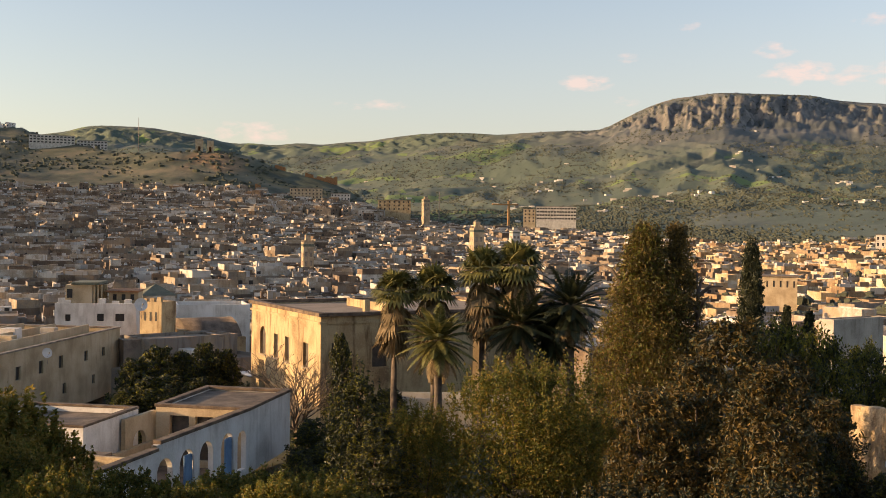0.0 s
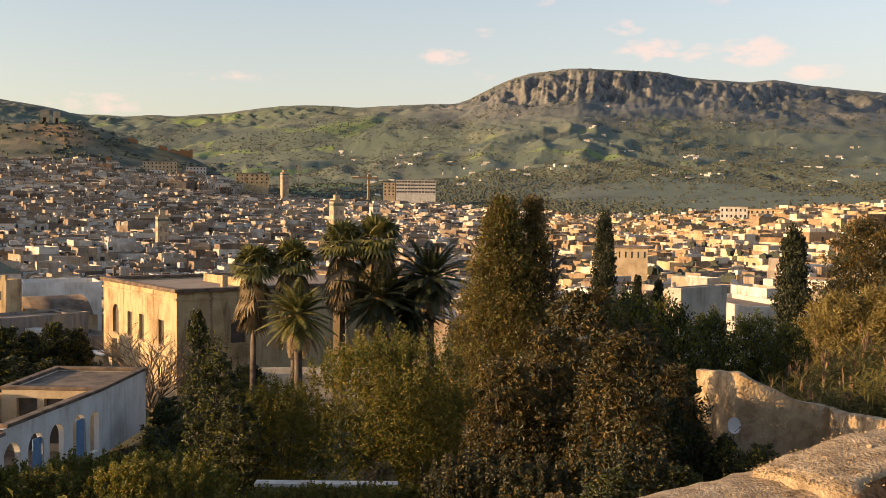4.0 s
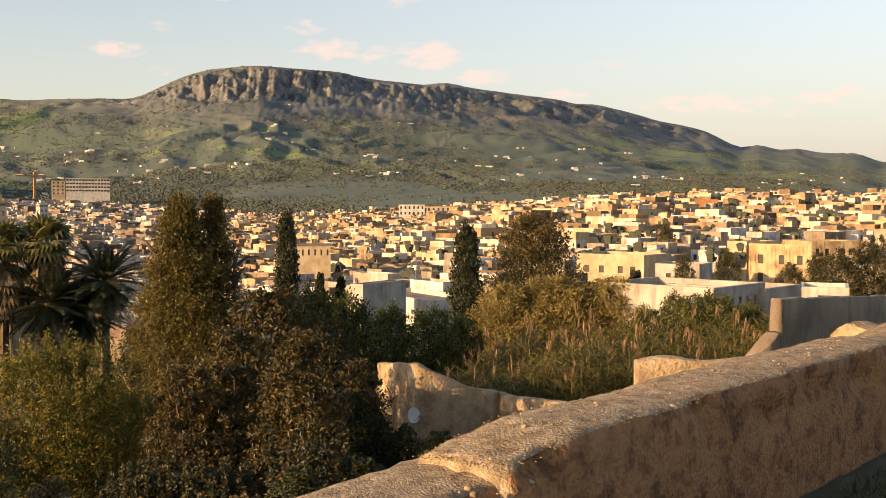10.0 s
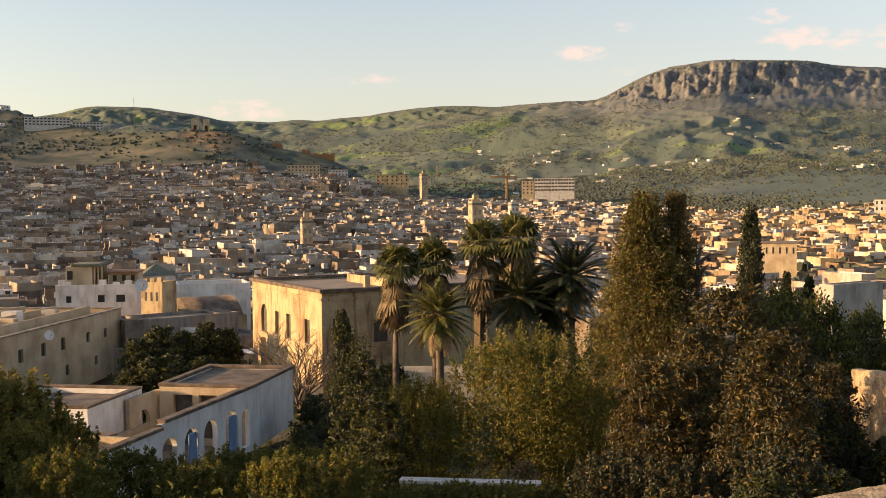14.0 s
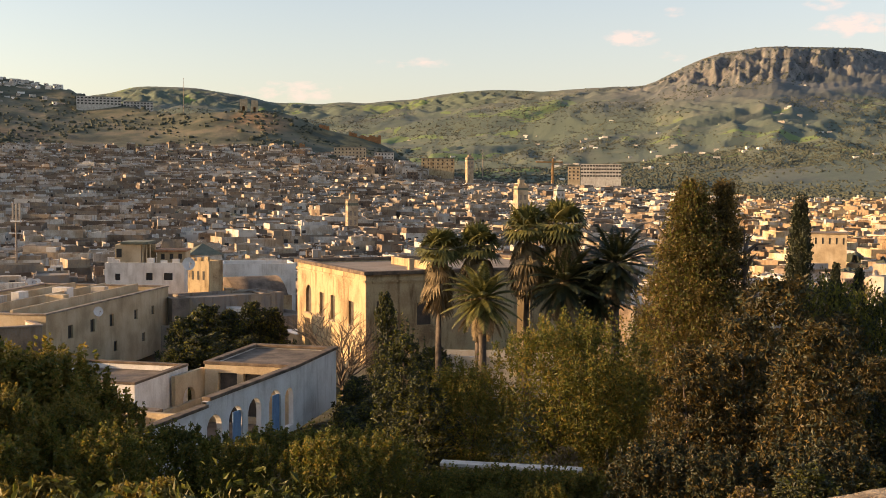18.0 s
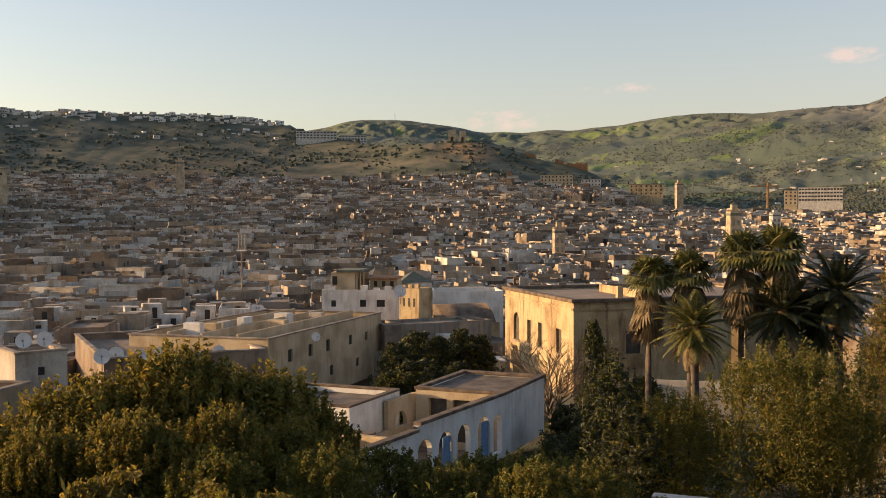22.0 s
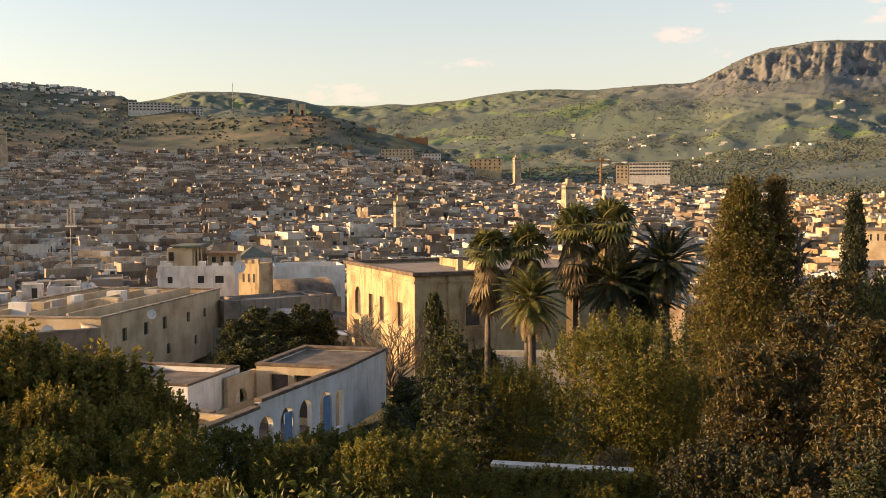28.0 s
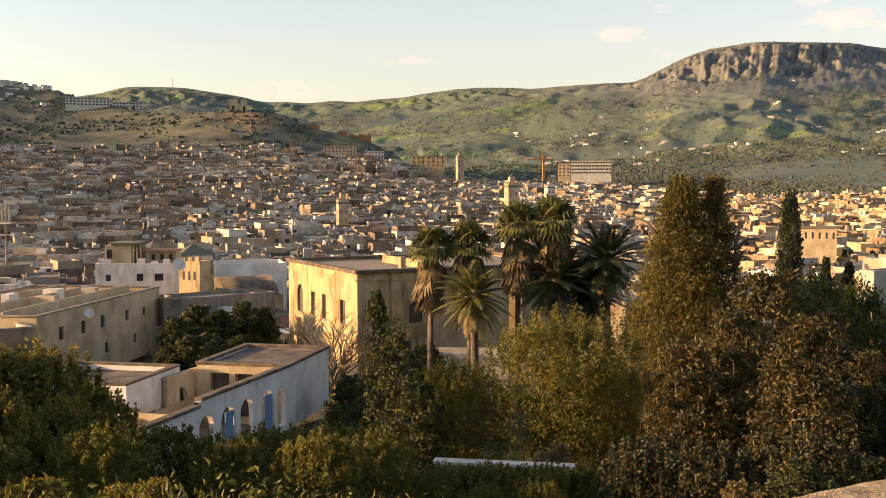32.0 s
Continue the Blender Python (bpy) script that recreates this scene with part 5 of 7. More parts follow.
def mast(name, az, d, el0, el1, r, label, lattice=False):
    x, y = at(az, d)
    z0, z1 = 20 + d * math.tan(radians(el0)), 20 + d * math.tan(radians(el1))
    t = empty(name, x, y, z0, 0, label, name.replace("_", " "))
    part("pole", tube(bmesh.new(), [(0, 0, -6), (0, 0, (z1 - z0) * 0.5), (0, 0, z1 - z0)], [r, r * 0.9, r * 0.6], 8), M_COPING, t)
    if lattice:
        for k in range(3):
            part("antenna", boxed(-0.8 + k * 0.7, -0.45 + k * 0.7, -0.15, 0.15, z1 - z0 - 3.2, z1 - z0 + 0.2, 0.03), M_LIME, t)
        part("platform", boxed(-1.0, 1.0, -0.6, 0.6, z1 - z0 - 3.6, z1 - z0 - 3.3), M_METAL, t)
        part("cross_arm", boxed(-1.4, 1.4, -0.1, 0.1, (z1 - z0) * 0.45, (z1 - z0) * 0.45 + 0.2), M_METAL, t)
    return t


mast("flag_pole", 16.05, 1250, 3.8, 5.75, 0.3, "tall pale flagpole on the hill")
mast("radio_mast", 24.35, 230, -3.6, -0.9, 0.22, "steel radio mast with panel antennas", True)
mast("radio_mast", 0.05, 980, 1.0, 2.2, 0.4, "thin distant radio mast")
M_CRANE = material("crane_paint", [(0.34, 0.17, 0.06), (0.45, 0.25, 0.10)], 1, 4, bump=0)
t_ = empty("tower_crane", *at(-3.75, 960), 12, 14, "orange tower crane over the town", "crane")
part("tower", boxed(-0.9, 0.9, -0.9, 0.9, 0, 37), M_CRANE, t_), part("jib", boxed(-16, 9, -0.6, 0.6, 33.2, 34.6), M_CRANE, t_), part("counterweight", boxed(6, 8.8, -1, 1, 31, 33.2), M_COPING, t_)


def satellite_dish():
    t = empty("satellite_dish", 0, 0, 0, 0, "pale satellite dish on a short rooftop pole", "satellite dish", "rooftop satellite dishes")
    bm = bmesh.new()
    c = bm.verts.new((0, 0.10, 0.95))
    prev = None
    rings = []
    for r, b in ((0.16, 0.09), (0.34, 0.05), (0.48, 0.0)):
        rings.append([bm.verts.new((r * math.cos(k * math.pi / 6), b, 0.95 + r * math.sin(k * math.pi / 6))) for k in range(12)])
    for k in range(12):
        bm.faces.new((c, rings[0][k], rings[0][(k + 1) % 12]))
        for a, b in zip(rings, rings[1:]):
            bm.faces.new((a[k], b[k], b[(k + 1) % 12], a[(k + 1) % 12]))
    part("reflector", bm, M_METAL, t)
    part("pole", tube(bmesh.new(), [(0, 0.14, -0.05), (0, 0.14, 0.9)], [0.03, 0.03], 6), M_COPING, t)
    part("arm", tube(bmesh.new(), [(0, 0.1, 0.55), (0, -0.5, 0.85)], [0.018, 0.018], 5), M_COPING, t)
    part("receiver", boxed(-0.05, 0.05, -0.6, -0.48, 0.8, 0.92, 0.01), M_COPING, t)
    return t


DISH = satellite_dish()
DISH.matrix_world = pose(*at(20.4, 104), 7.3, -14, 0, 40)
_rd = random.Random(19)
for h_ in _near:
    x_, y_, z_, w_, l_, hh_, r_ = h_
    for _ in range(_rd.choice((1, 1, 1, 2))):
        copy_thing(DISH, pose(x_ + _rd.uniform(-1, 1) * w_ * 0.28, y_ + _rd.uniform(-1, 1) * l_ * 0.28, z_ + hh_ - 0.4, -_rd.uniform(10, 25), 0, _rd.uniform(10, 60)) @ Matrix.Scale(_rd.uniform(0.9, 1.5), 4))
for az_, d_, z_, s_ in ((34.4, 80.5, 10.2, 1.2), (35.4, 80, 10.2, 1.2), (31.6, 97, 6.4, 1.5), (30.9, 98, 6.4, 1.5), (29.6, 97, 6.4, 1.3), (28.6, 99, 6.4, 1.3), (25.6, 100, 6.4, 1.2), (15.8, 125, 9.7, 1.6)):
    copy_thing(DISH, pose(*at(az_, d_), z_, -15, 0, 30) @ Matrix.Scale(s_, 4))
# plateau quarter and scattered farms
def far_houses():
    rnd = random.Random(9)
    V, F, WV, WF = [], [], [], []
    for k in range(640):
        az = rnd.uniform(21.2, 56)
        d = 1410 + (rnd.uniform(-32, 22) if k % 6 else rnd.uniform(-120, 0))
        x, y = at(az, d)
        z = on_hill(az, d)
        w, l, h = rnd.uniform(3, 9), rnd.uniform(3, 7), rnd.choice((0.8, 1.4, 1.8, 2.4, 3.2))
        rz = radians(az + rnd.uniform(-20, 20))
        quads_of_house(V, F, x, y, z - 3, w, l, h + 3, rz)
        for q in range(int(w / 3) if h > 2.4 else 0):
            u = (q + 0.5) * 3 - w / 2
            slab(WV, WF, x + math.cos(rz) * u + math.sin(rz) * l / 2, y + math.sin(rz) * u - math.cos(rz) * l / 2, z + h - 2.6, 1.4, 0.2, 1.4, rz)
    for k in range(120):
        az = rnd.uniform(-54, 12)
        d = math.exp(rnd.uniform(math.log(1150), math.log(2500)))
        x, y = at(az, d)
        z = on_hill(az, d)
        if z > 330:
            continue
        for _ in range(rnd.choice((1, 1, 1, 2, 4))):
            x2, y2 = x + rnd.uniform(-25, 25), y + rnd.uniform(-15, 15)
            z2 = on_hill(math.degrees(math.atan2(-x2, y2)), math.hypot(x2, y2))
            quads_of_house(V, F, x2, y2, z2 - 3, rnd.uniform(4, 10), rnd.uniform(3, 5), rnd.uniform(4.6, 6.0), rnd.uniform(-0.5, 0.5))
    tagged(link("hill_houses", mesh_of("hill_houses", V, F), M_TOWN_WHITE), "pale houses along a plateau and lone farms", "houses", kind="stuff")
    tagged(link("hill_windows", mesh_of("hill_windows", WV, WF), M_DARK), "dark windows of distant plateau houses", "windows", kind="stuff")


M_TOWN_WHITE = material("pale_house", [(0.34, 0.29, 0.24), (0.52, 0.48, 0.42), (0.74, 0.71, 0.66)], 4, 3, vary="island", spread=0.6, bump=0)
far_houses()


# ---- parapet wall beside the viewpoint, and old walls behind it ----
def rough_wall(name, label, pts, thick, z_top, z_bot, mat, top_mat, seed, step=0.16, wobble=0.05, rows=10, crown=0.05):
    """A thick earthen wall along a line of plan points: worn faces, rounded uneven top of lime and rubble."""
    t = tagged(new(name), label, "wall", kind="structure")
    P = [Vector((x, y, 0)) for x, y in pts]
    lens = [0.0]
    for a, b in zip(P, P[1:]):
        lens.append(lens[-1] + (b - a).length)
    n = max(4, int(lens[-1] / step))
    cols = []
    for i in range(n + 1):
        s = lens[-1] * i / n
        k = max(j for j in range(len(P) - 1) if lens[j] <= s + 1e-6)
        f = (s - lens[k]) / (lens[k + 1] - lens[k])
        c = P[k].lerp(P[k + 1], f)
        d = (P[k + 1] - P[k]).normalized()
        if k + 2 < len(P) and f > 0.5:
            d = d.lerp((P[k + 2] - P[k + 1]).normalized(), f - 0.5).normalized()
        if k > 0 and f < 0.5:
            d = d.lerp((P[k] - P[k - 1]).normalized(), 0.5 - f).normalized()
        zt = z_top[k] + (z_top[k + 1] - z_top[k]) * f if isinstance(z_top, (list, tuple)) else z_top
        zt = zt + noise.noise(Vector((s * 0.7, seed, 0))) * wobble * 1.2
        cols.append((c, Vector((-d.y, d.x, 0)), zt, s))
    V, FT, FS = [], [], []
    prof = []
    for r in range(rows + 1):
        prof.append((-1, r / rows))
    m = 10
    for r in range(1, m):
        prof.append((-1 + 2 * r / m, 1.0))
    for r in range(rows + 1):
        prof.append((1, 1 - r / rows))
    np_ = len(prof)
    for c, nrm, zt, s in cols:
        for off, f in prof:
            q = c + nrm * off * thick / 2
            z = z_bot + (zt - z_bot) * f
            if abs(off) < 1:
                z += crown * (1 - off * off) + (noise.fractal(Vector((q.x, q.y, seed)) * 7, 1.0, 2.0, 3)) * 0.022
            else:
                w = noise.fractal(Vector((s * 0.9, z * 1.3, seed + off * 9)), 1.0, 2.0, 4) * wobble
                w -= max(0.0, f - 0.93) * thick * 0.9
                pit = max(0.0, noise.noise(Vector((s * 1.4, z * 2.0, seed + 5 + off))) - 0.24) * 0.30
                q = q + nrm * off * (w - pit)
            V.append((q.x, q.y, z))
    for i in range(n):
        for r in range(np_ - 1):
            quad = (i * np_ + r, i * np_ + r + 1, (i + 1) * np_ + r + 1, (i + 1) * np_ + r)
            (FT if rows <= r < rows + m else FS).append(quad)
    ends = [tuple(range(np_))[::-1], tuple(n * np_ + r for r in range(np_))]
    me = mesh_of("wall", V, [q[::-1] for q in FS + FT] + [e[::-1] for e in ends], True)
    me.materials.append(mat), me.materials.append(top_mat)
    idx = [0] * len(FS) + [1] * len(FT) + [1, 1]
    me.polygons.foreach_set("material_index", idx)
    ob = new("wall", me)
    ob.parent = t
    return t, cols


TOP = 18.5
_o, _f = Vector((*at(-22.9, 6.6), 0)), Vector((*at(-50.6, 16.9), 0))
_u = (_f - _o).normalized()
_in = Vector((_u.y, -_u.x, 0))
PAR = [tuple((_o + _in * 0.40 + _u * s_)[:2]) for s_ in (0.3, 1.1, 4.0, 8.0, (_f - _o).length - 1.9)]
par_wall, par_cols = rough_wall("parapet_wall", "thick rammed-earth terrace wall with rubble lime top", PAR, 0.82, [TOP - 0.12, TOP - 0.01, TOP + 0.02, TOP - 0.02, TOP + 0.03], 16.6, M_EARTH, M_RUBBLE, 3, step=0.08, rows=16, wobble=0.045)
LOW = [tuple((_o + _in * 0.26 + _u * s_)[:2]) for s_ in (-9.0, -4.0, -1.5, 0.6)]
low_wall, low_cols = rough_wall("low_wall", "lower worn stretch of a rammed-earth terrace wall", LOW, 0.95, [17.85, 18.05, 18.20, 18.32], 15.5, M_EARTH, M_RUBBLE, 5, step=0.1, rows=10)


def pebble(seed, name="rubble_stone"):
    rnd = random.Random(seed)
    bm = bmesh.new()
    bmesh.ops.create_icosphere(bm, subdivisions=2, radius=1)
    for v in bm.verts:
        v.co *= 0.9 + 0.32 * noise.noise(v.co * 1.3 + Vector((seed * 3.1, 0, 0))) + rnd.uniform(-0.03, 0.03)
        v.co.z *= 0.62
    me = bpy.data.meshes.new(name)
    bm.to_mesh(me)
    bm.free()
    me.polygons.foreach_set("use_smooth", [True] * len(me.polygons))
    return me


M_STONE = material("pale_stone", [(0.19, 0.13, 0.08), (0.30, 0.215, 0.13), (0.42, 0.32, 0.21)], 0.3, 30, vary="object", spread=0.5, bump=0.5, dist=0.01)
PEBBLES = [pebble(k) for k in range(6)]
_rp = random.Random(15)
for k_ in range(70):                       # stones standing out of the wall's top
    c_, n_, z_, s_ = par_cols[_rp.randrange(len(par_cols))]
    f_ = _rp.uniform(-0.8, 0.8)
    q_ = c_ + n_ * f_ * 0.41
    z_ += 0.05 * (1 - f_ * f_) - 0.026
    o_ = link("rubble_stone", PEBBLES[k_ % 6], M_STONE, par_wall)
    r_ = _rp.uniform(0.010, 0.024)
    o_.matrix_local = pose(q_.x, q_.y, z_ + 0.028, _rp.uniform(-20, 20), _rp.uniform(-20, 20), _rp.uniform(0, 360)) @ Matrix.Scale(r_, 4)
for k_ in range(44):                        # broken end, with loose stones
    q_ = _o + _in * _rp.uniform(0.05, 0.8) + _u * _rp.uniform(0.0, 0.75)
    r_ = _rp.uniform(0.010, 0.034)
    o_ = link("rubble_stone", PEBBLES[k_ % 6], M_STONE, low_wall)
    o_.matrix_local = pose(q_.x, q_.y, 18.3 + r_ * 0.3, _rp.uniform(-30, 30), _rp.uniform(-30, 30), _rp.uniform(0, 360)) @ Matrix.Scale(r_, 4)


def rubble_skin():
    """Gravel set in the lime of the wall's top, too small to pick apart."""
    rnd = random.Random(8)
    V, F = [], []
    for k in range(22000):
        c, n, z, s = par_cols[rnd.randrange(len(par_cols))] if k % 4 else low_cols[rnd.randrange(len(low_cols))]
        off = rnd.uniform(-0.80, 0.80)
        q = c + n * off * 0.41 + Vector((rnd.uniform(-0.06, 0.06), rnd.uniform(-0.06, 0.06), 0))
        r = rnd.uniform(0.004, 0.009)
        zz = z + 0.05 * (1 - off * off) + rnd.uniform(-0.016, 0.002)
        b = len(V)
        V.append((q.x, q.y, zz + r * 0.35))
        for j in range(4):
            a = j * 1.571 + rnd.uniform(-0.4, 0.4)
            V.append((q.x + math.cos(a) * r * 1.3, q.y + math.sin(a) * r * 1.3, zz - r * 0.8))
        F.extend((b, b + 1 + j, b + 1 + (j + 1) % 4) for j in range(4))
    g = link("gravel", mesh_of("gravel", V, F), M_STONE_I, par_wall)
    g["kind"] = "stuff"


M_STONE_I = material("pale_gravel", [(0.12, 0.08, 0.042), (0.22, 0.15, 0.08), (0.34, 0.245, 0.14)], 0.3, 30, vary="island", spread=0.7, bump=0.2)
rubble_skin()
# the ruined wall below, lit at its end
M_EARTH_P = material("pale_earth_render", [(0.26, 0.175, 0.10), (0.37, 0.27, 0.16), (0.45, 0.34, 0.215)], 0.5, 9, stains=0.6, bump=0.9, dist=0.10)
rough_wall("ruined_wall", "crumbling earthen garden wall with sunlit end", [at(-21.9, 46.0), at(-23.9, 42.0), at(-26.2, 42.6), at(-28.4, 43.6), at(-31.3, 40.0), at(-36, 37)], 0.6, [13.15, 13.65, 12.8, 12.2, 12.6, 12.8], 8.0, M_EARTH_P, M_EARTH_P, 9, step=0.14, wobble=0.12)
t_ = copy_thing(DISH, pose(*at(-23.7, 41.0), 11.2, -10, 0, 15) @ Matrix.Scale(0.66, 4))
t_["label"] = "pale satellite dish against a ruined wall"
rough_wall("wall_stump", "sunlit earthen wall stump beyond the parapet", [at(-35.7, 28), at(-42, 28.5)], 0.7, [15.95, 16.05], 11, M_EARTH_P, M_EARTH_P, 13, step=0.1, wobble=0.16)
rough_wall("rounded_wall", "rounded sunlit earthen mound of wall", [at(-46.3, 25), at(-47.0, 24.6), at(-49.5, 24)], 0.9, [17.2, 17.5, 17.2], 14.5, M_EARTH_P, M_EARTH_P, 14, step=0.1, wobble=0.2)
rough_wall("ruined_wall", "sunlit broken earthen wall beside grass", [at(-50.6, 21.5), at(-54, 19.5), at(-60, 18.5)], 0.8, [17.6, 17.9, 17.7], 15.5, M_EARTH_P, M_EARTH_P, 16, step=0.1, wobble=0.26)
rough_wall("wall_stump", "crumbled earthen wall end beside a boundary wall", [at(-41.6, 44), at(-42.2, 44.5), at(-42.7, 45.2)], 0.8, [14.0, 14.5, 14.9], 10, M_BOUND, M_BOUND, 19, step=0.12, wobble=0.14)
rough_wall("boundary_wall", "long plain grey-tan boundary wall", [at(-42.8, 46), at(-51.5, 76), at(-57, 118)], 0.5, [16.2, 14.5, 13.0], 7.0, M_BOUND, M_BOUND, 17, step=0.6, wobble=0.05)
M_BOULDER = material("tumbled_stone", [(0.30, 0.20, 0.12), (0.46, 0.34, 0.22), (0.60, 0.50, 0.38)], 0.4, 14, vary="object", spread=0.4, bump=0.5, dist=0.02)
for k_ in range(26):
    az_, d_ = -53.2 - _rp.uniform(-1.2, 4.5), _rp.uniform(8.6, 11.2)
    x_, y_ = at(az_, d_)
    r_ = _rp.uniform(0.07, 0.18)
    o_ = tagged(link("building_stone", PEBBLES[k_ % 6], M_BOULDER), "tumbled sunlit building stone on grass", "stone", "heap of building stones")
    o_.matrix_world = pose(x_, y_, height(x_, y_) + r_ * (0.4 + (0.8 if k_ % 3 == 0 else 0)), _rp.uniform(-30, 30), _rp.uniform(-30, 30), _rp.uniform(0, 360)) @ Matrix.Scale(r_, 4)


M_GRASS = material("terrace_grass", [(0.020, 0.032, 0.008), (0.038, 0.056, 0.014), (0.070, 0.082, 0.024)], 0.8, 6, rough=0.7, bump=0, vary="island", spread=0.5, trans=0.2)


def grass():
    rg = np.random.default_rng(12)
    V, F = [], []
    k = 0
    while k < 24000:
        x, y = rg.uniform(1.5, 17), rg.uniform(2.0, 13)
        side = (x - 2.57) * -0.39 + (y - 6.08) * 0.92
        if side > -0.95 or abs(math.degrees(math.atan2(-x, y))) > 64:
            continue
        z = height(x, y)
        a, h = rg.uniform(0, 6.28), rg.uniform(0.03, 0.11)
        w = 0.008 + h * 0.05
        b = len(V)
        V.extend(((x - math.cos(a) * w, y - math.sin(a) * w, z - 0.02), (x + math.cos(a) * w, y + math.sin(a) * w, z - 0.02), (x + rg.normal() * 0.05, y + rg.normal() * 0.05, z + h)))
        F.append((b, b + 1, b + 2))
        k += 1
    tagged(link("grass", mesh_of("grass", V, F), M_GRASS), "short dark green grass on a terrace", "grass", kind="stuff")


grass()

# ---- plants ----
M_REED = material("reed_blade", [(0.048, 0.050, 0.015), (0.120, 0.112, 0.030), (0.24, 0.19, 0.055)], 2.0, 3, rough=0.6, bump=0, vary="island", spread=0.5, trans=0.3)
M_PLUME = material("reed_plume", [(0.20, 0.115, 0.065), (0.34, 0.21, 0.12)], 1.0, 5, bump=0, vary="island", trans=0.3)
M_TWIG = material("grey_twig", [(0.07, 0.05, 0.035), (0.15, 0.11, 0.075)], 0.4, 25)


def leaf_mesh(name, clumps, per, size, slim=0.5, seed=0, droop=0.0, up=0.0):
    """Leaves scattered through ellipsoid clumps (x, y, z, rx, rz), each a folded blade of its own."""
    rg = np.random.default_rng(seed)
    c = np.repeat(np.array(clumps, float), per, axis=0)
    n = len(c)
    v = rg.normal(size=(n, 3))
    v /= np.linalg.norm(v, axis=1)[:, None]
    r = rg.uniform(0.12, 1.45, n) ** 0.75
    p = c[:, :3] + v * r[:, None] * c[:, [3, 3, 4]]
    a = rg.normal(size=(n, 3)) + v * 0.7
    a[:, 2] += up - droop
    a /= np.linalg.norm(a, axis=1)[:, None]
    b = np.cross(a, rg.normal(size=(n, 3)))
    b /= np.linalg.norm(b, axis=1)[:, None]
    s = size * rg.uniform(0.55, 1.35, n)[:, None]
    k = np.cross(a, b) * 0.18
    quad = np.stack([p - a * s * 0.5, p + b * s * slim * 0.5 + k * s, p + a * s * 0.5, p - b * s * slim * 0.5 + k * s], 1).reshape(-1, 3)
    me = bpy.data.meshes.new(name)
    me.from_pydata(quad.tolist(), [], np.arange(4 * n).reshape(-1, 4).tolist())
    me.update()
    return me


def branches(bm, rnd, base, top, radius, count, reach, tips, lean=0.0):
    """A tapered trunk with limbs; adds the limbs' ends to tips."""
    base, top = Vector(base), Vector(top)
    pts = [base.lerp(top, i / 5) + Vector((rnd.uniform(-1, 1), rnd.uniform(-1, 1), 0)) * radius * (0.9 if 0 < i < 5 else 0) for i in range(6)]
    tube(bm, pts, [radius * (1 - 0.82 * i / 5) for i in range(6)], 7)
    for k in range(count):
        f = rnd.uniform(0.25, 0.95)
        i = min(4, int(f * 5))
        p = pts[i].lerp(pts[i + 1], f * 5 - i)
        a = 2.4 * k + rnd.uniform(-0.5, 0.5)
        q = p + Vector((math.cos(a), math.sin(a), rnd.uniform(0.35, 0.9))) * reach * rnd.uniform(0.55, 1.0) * (1.1 - 0.75 * f)
        m = p.lerp(q, 0.5) + Vector((0, 0, reach * 0.08))
        tube(bm, [p, m, q], [radius * 0.42, radius * 0.26, radius * 0.07], 5)
        tips.append(q)


def bushy_tree(name, h, w, mats, label, seed, trunk=0.25, clumps=46, per=150, size=0.26, cone=0.0, low=0.12, slim=0.5, droop=0.0, shoots=0):
    """A broad or cone-shaped tree: trunk, limbs and a ragged crown of leaf clumps. h high, w wide."""
    rnd = random.Random(seed)
    t = empty(name, 0, 0, 0, 0, label, "tree")
    bm, tips = bmesh.new(), []
    branches(bm, rnd, (0, 0, -0.6), (rnd.uniform(-0.1, 0.1) * w, rnd.uniform(-0.1, 0.1) * w, h * 0.86), trunk, 9, w * 0.36, tips)
    part("trunk", bm, M_BARK, t)
    cl = []
    clumps, per = int(clumps * 2.3), int(per * 0.48)
    for k in range(clumps):
        f = (k + 0.5) / clumps
        z = low + (1 - low) * f
        prof = math.sin(math.pi * min(1, max(0.06, (z - low * 0.6) / (1.05 - low * 0.6))) ** 0.9) ** 0.6 if not cone else (1.02 - z) ** (0.70 + 0.6 * cone) * min(1, (z - low * 0.5) * 5)
        prof = max(0.03 if cone else 0.12, prof)
        a, rr = k * 2.39996, math.sqrt(rnd.random()) * prof * w / 2 * 0.86
        r = w * rnd.uniform(0.05, 0.13) * (0.40 + 0.60 * prof)
        cl.append((math.cos(a) * rr, math.sin(a) * rr, h * z - r * 0.5 + rnd.uniform(-0.03, 0.03) * h, r, r * rnd.uniform(0.7, 1.1)))
    for q in tips:
        if not cone:
            cl.append((q.x, q.y, q.z, w * 0.12, w * 0.1))
    for k in range(shoots):                     # upright shoots that break the outline
        a, rr = k * 2.39996, math.sqrt((k + 0.5) / shoots) * w * 0.46
        zz = h * (low + (1 - low) * (0.55 + 0.45 * math.sqrt(max(0.0, 1 - (rr / (w * 0.5)) ** 2))))
        cl.append((math.cos(a) * rr, math.sin(a) * rr, zz + h * rnd.uniform(-0.04, 0.05), w * rnd.uniform(0.018, 0.034), h * rnd.uniform(0.05, 0.11)))
    if len(mats) == 1:
        link("crown", leaf_mesh("crown", cl, per, size, slim, seed, droop), mats[0], t)
    else:
        link("crown", leaf_mesh("crown", cl, int(per * 0.68), size, slim, seed, droop), mats[0], t)
        link("young_leaves", leaf_mesh("young_leaves", cl, int(per * 0.32), size, slim, seed + 1, droop), mats[1], t)
    return t


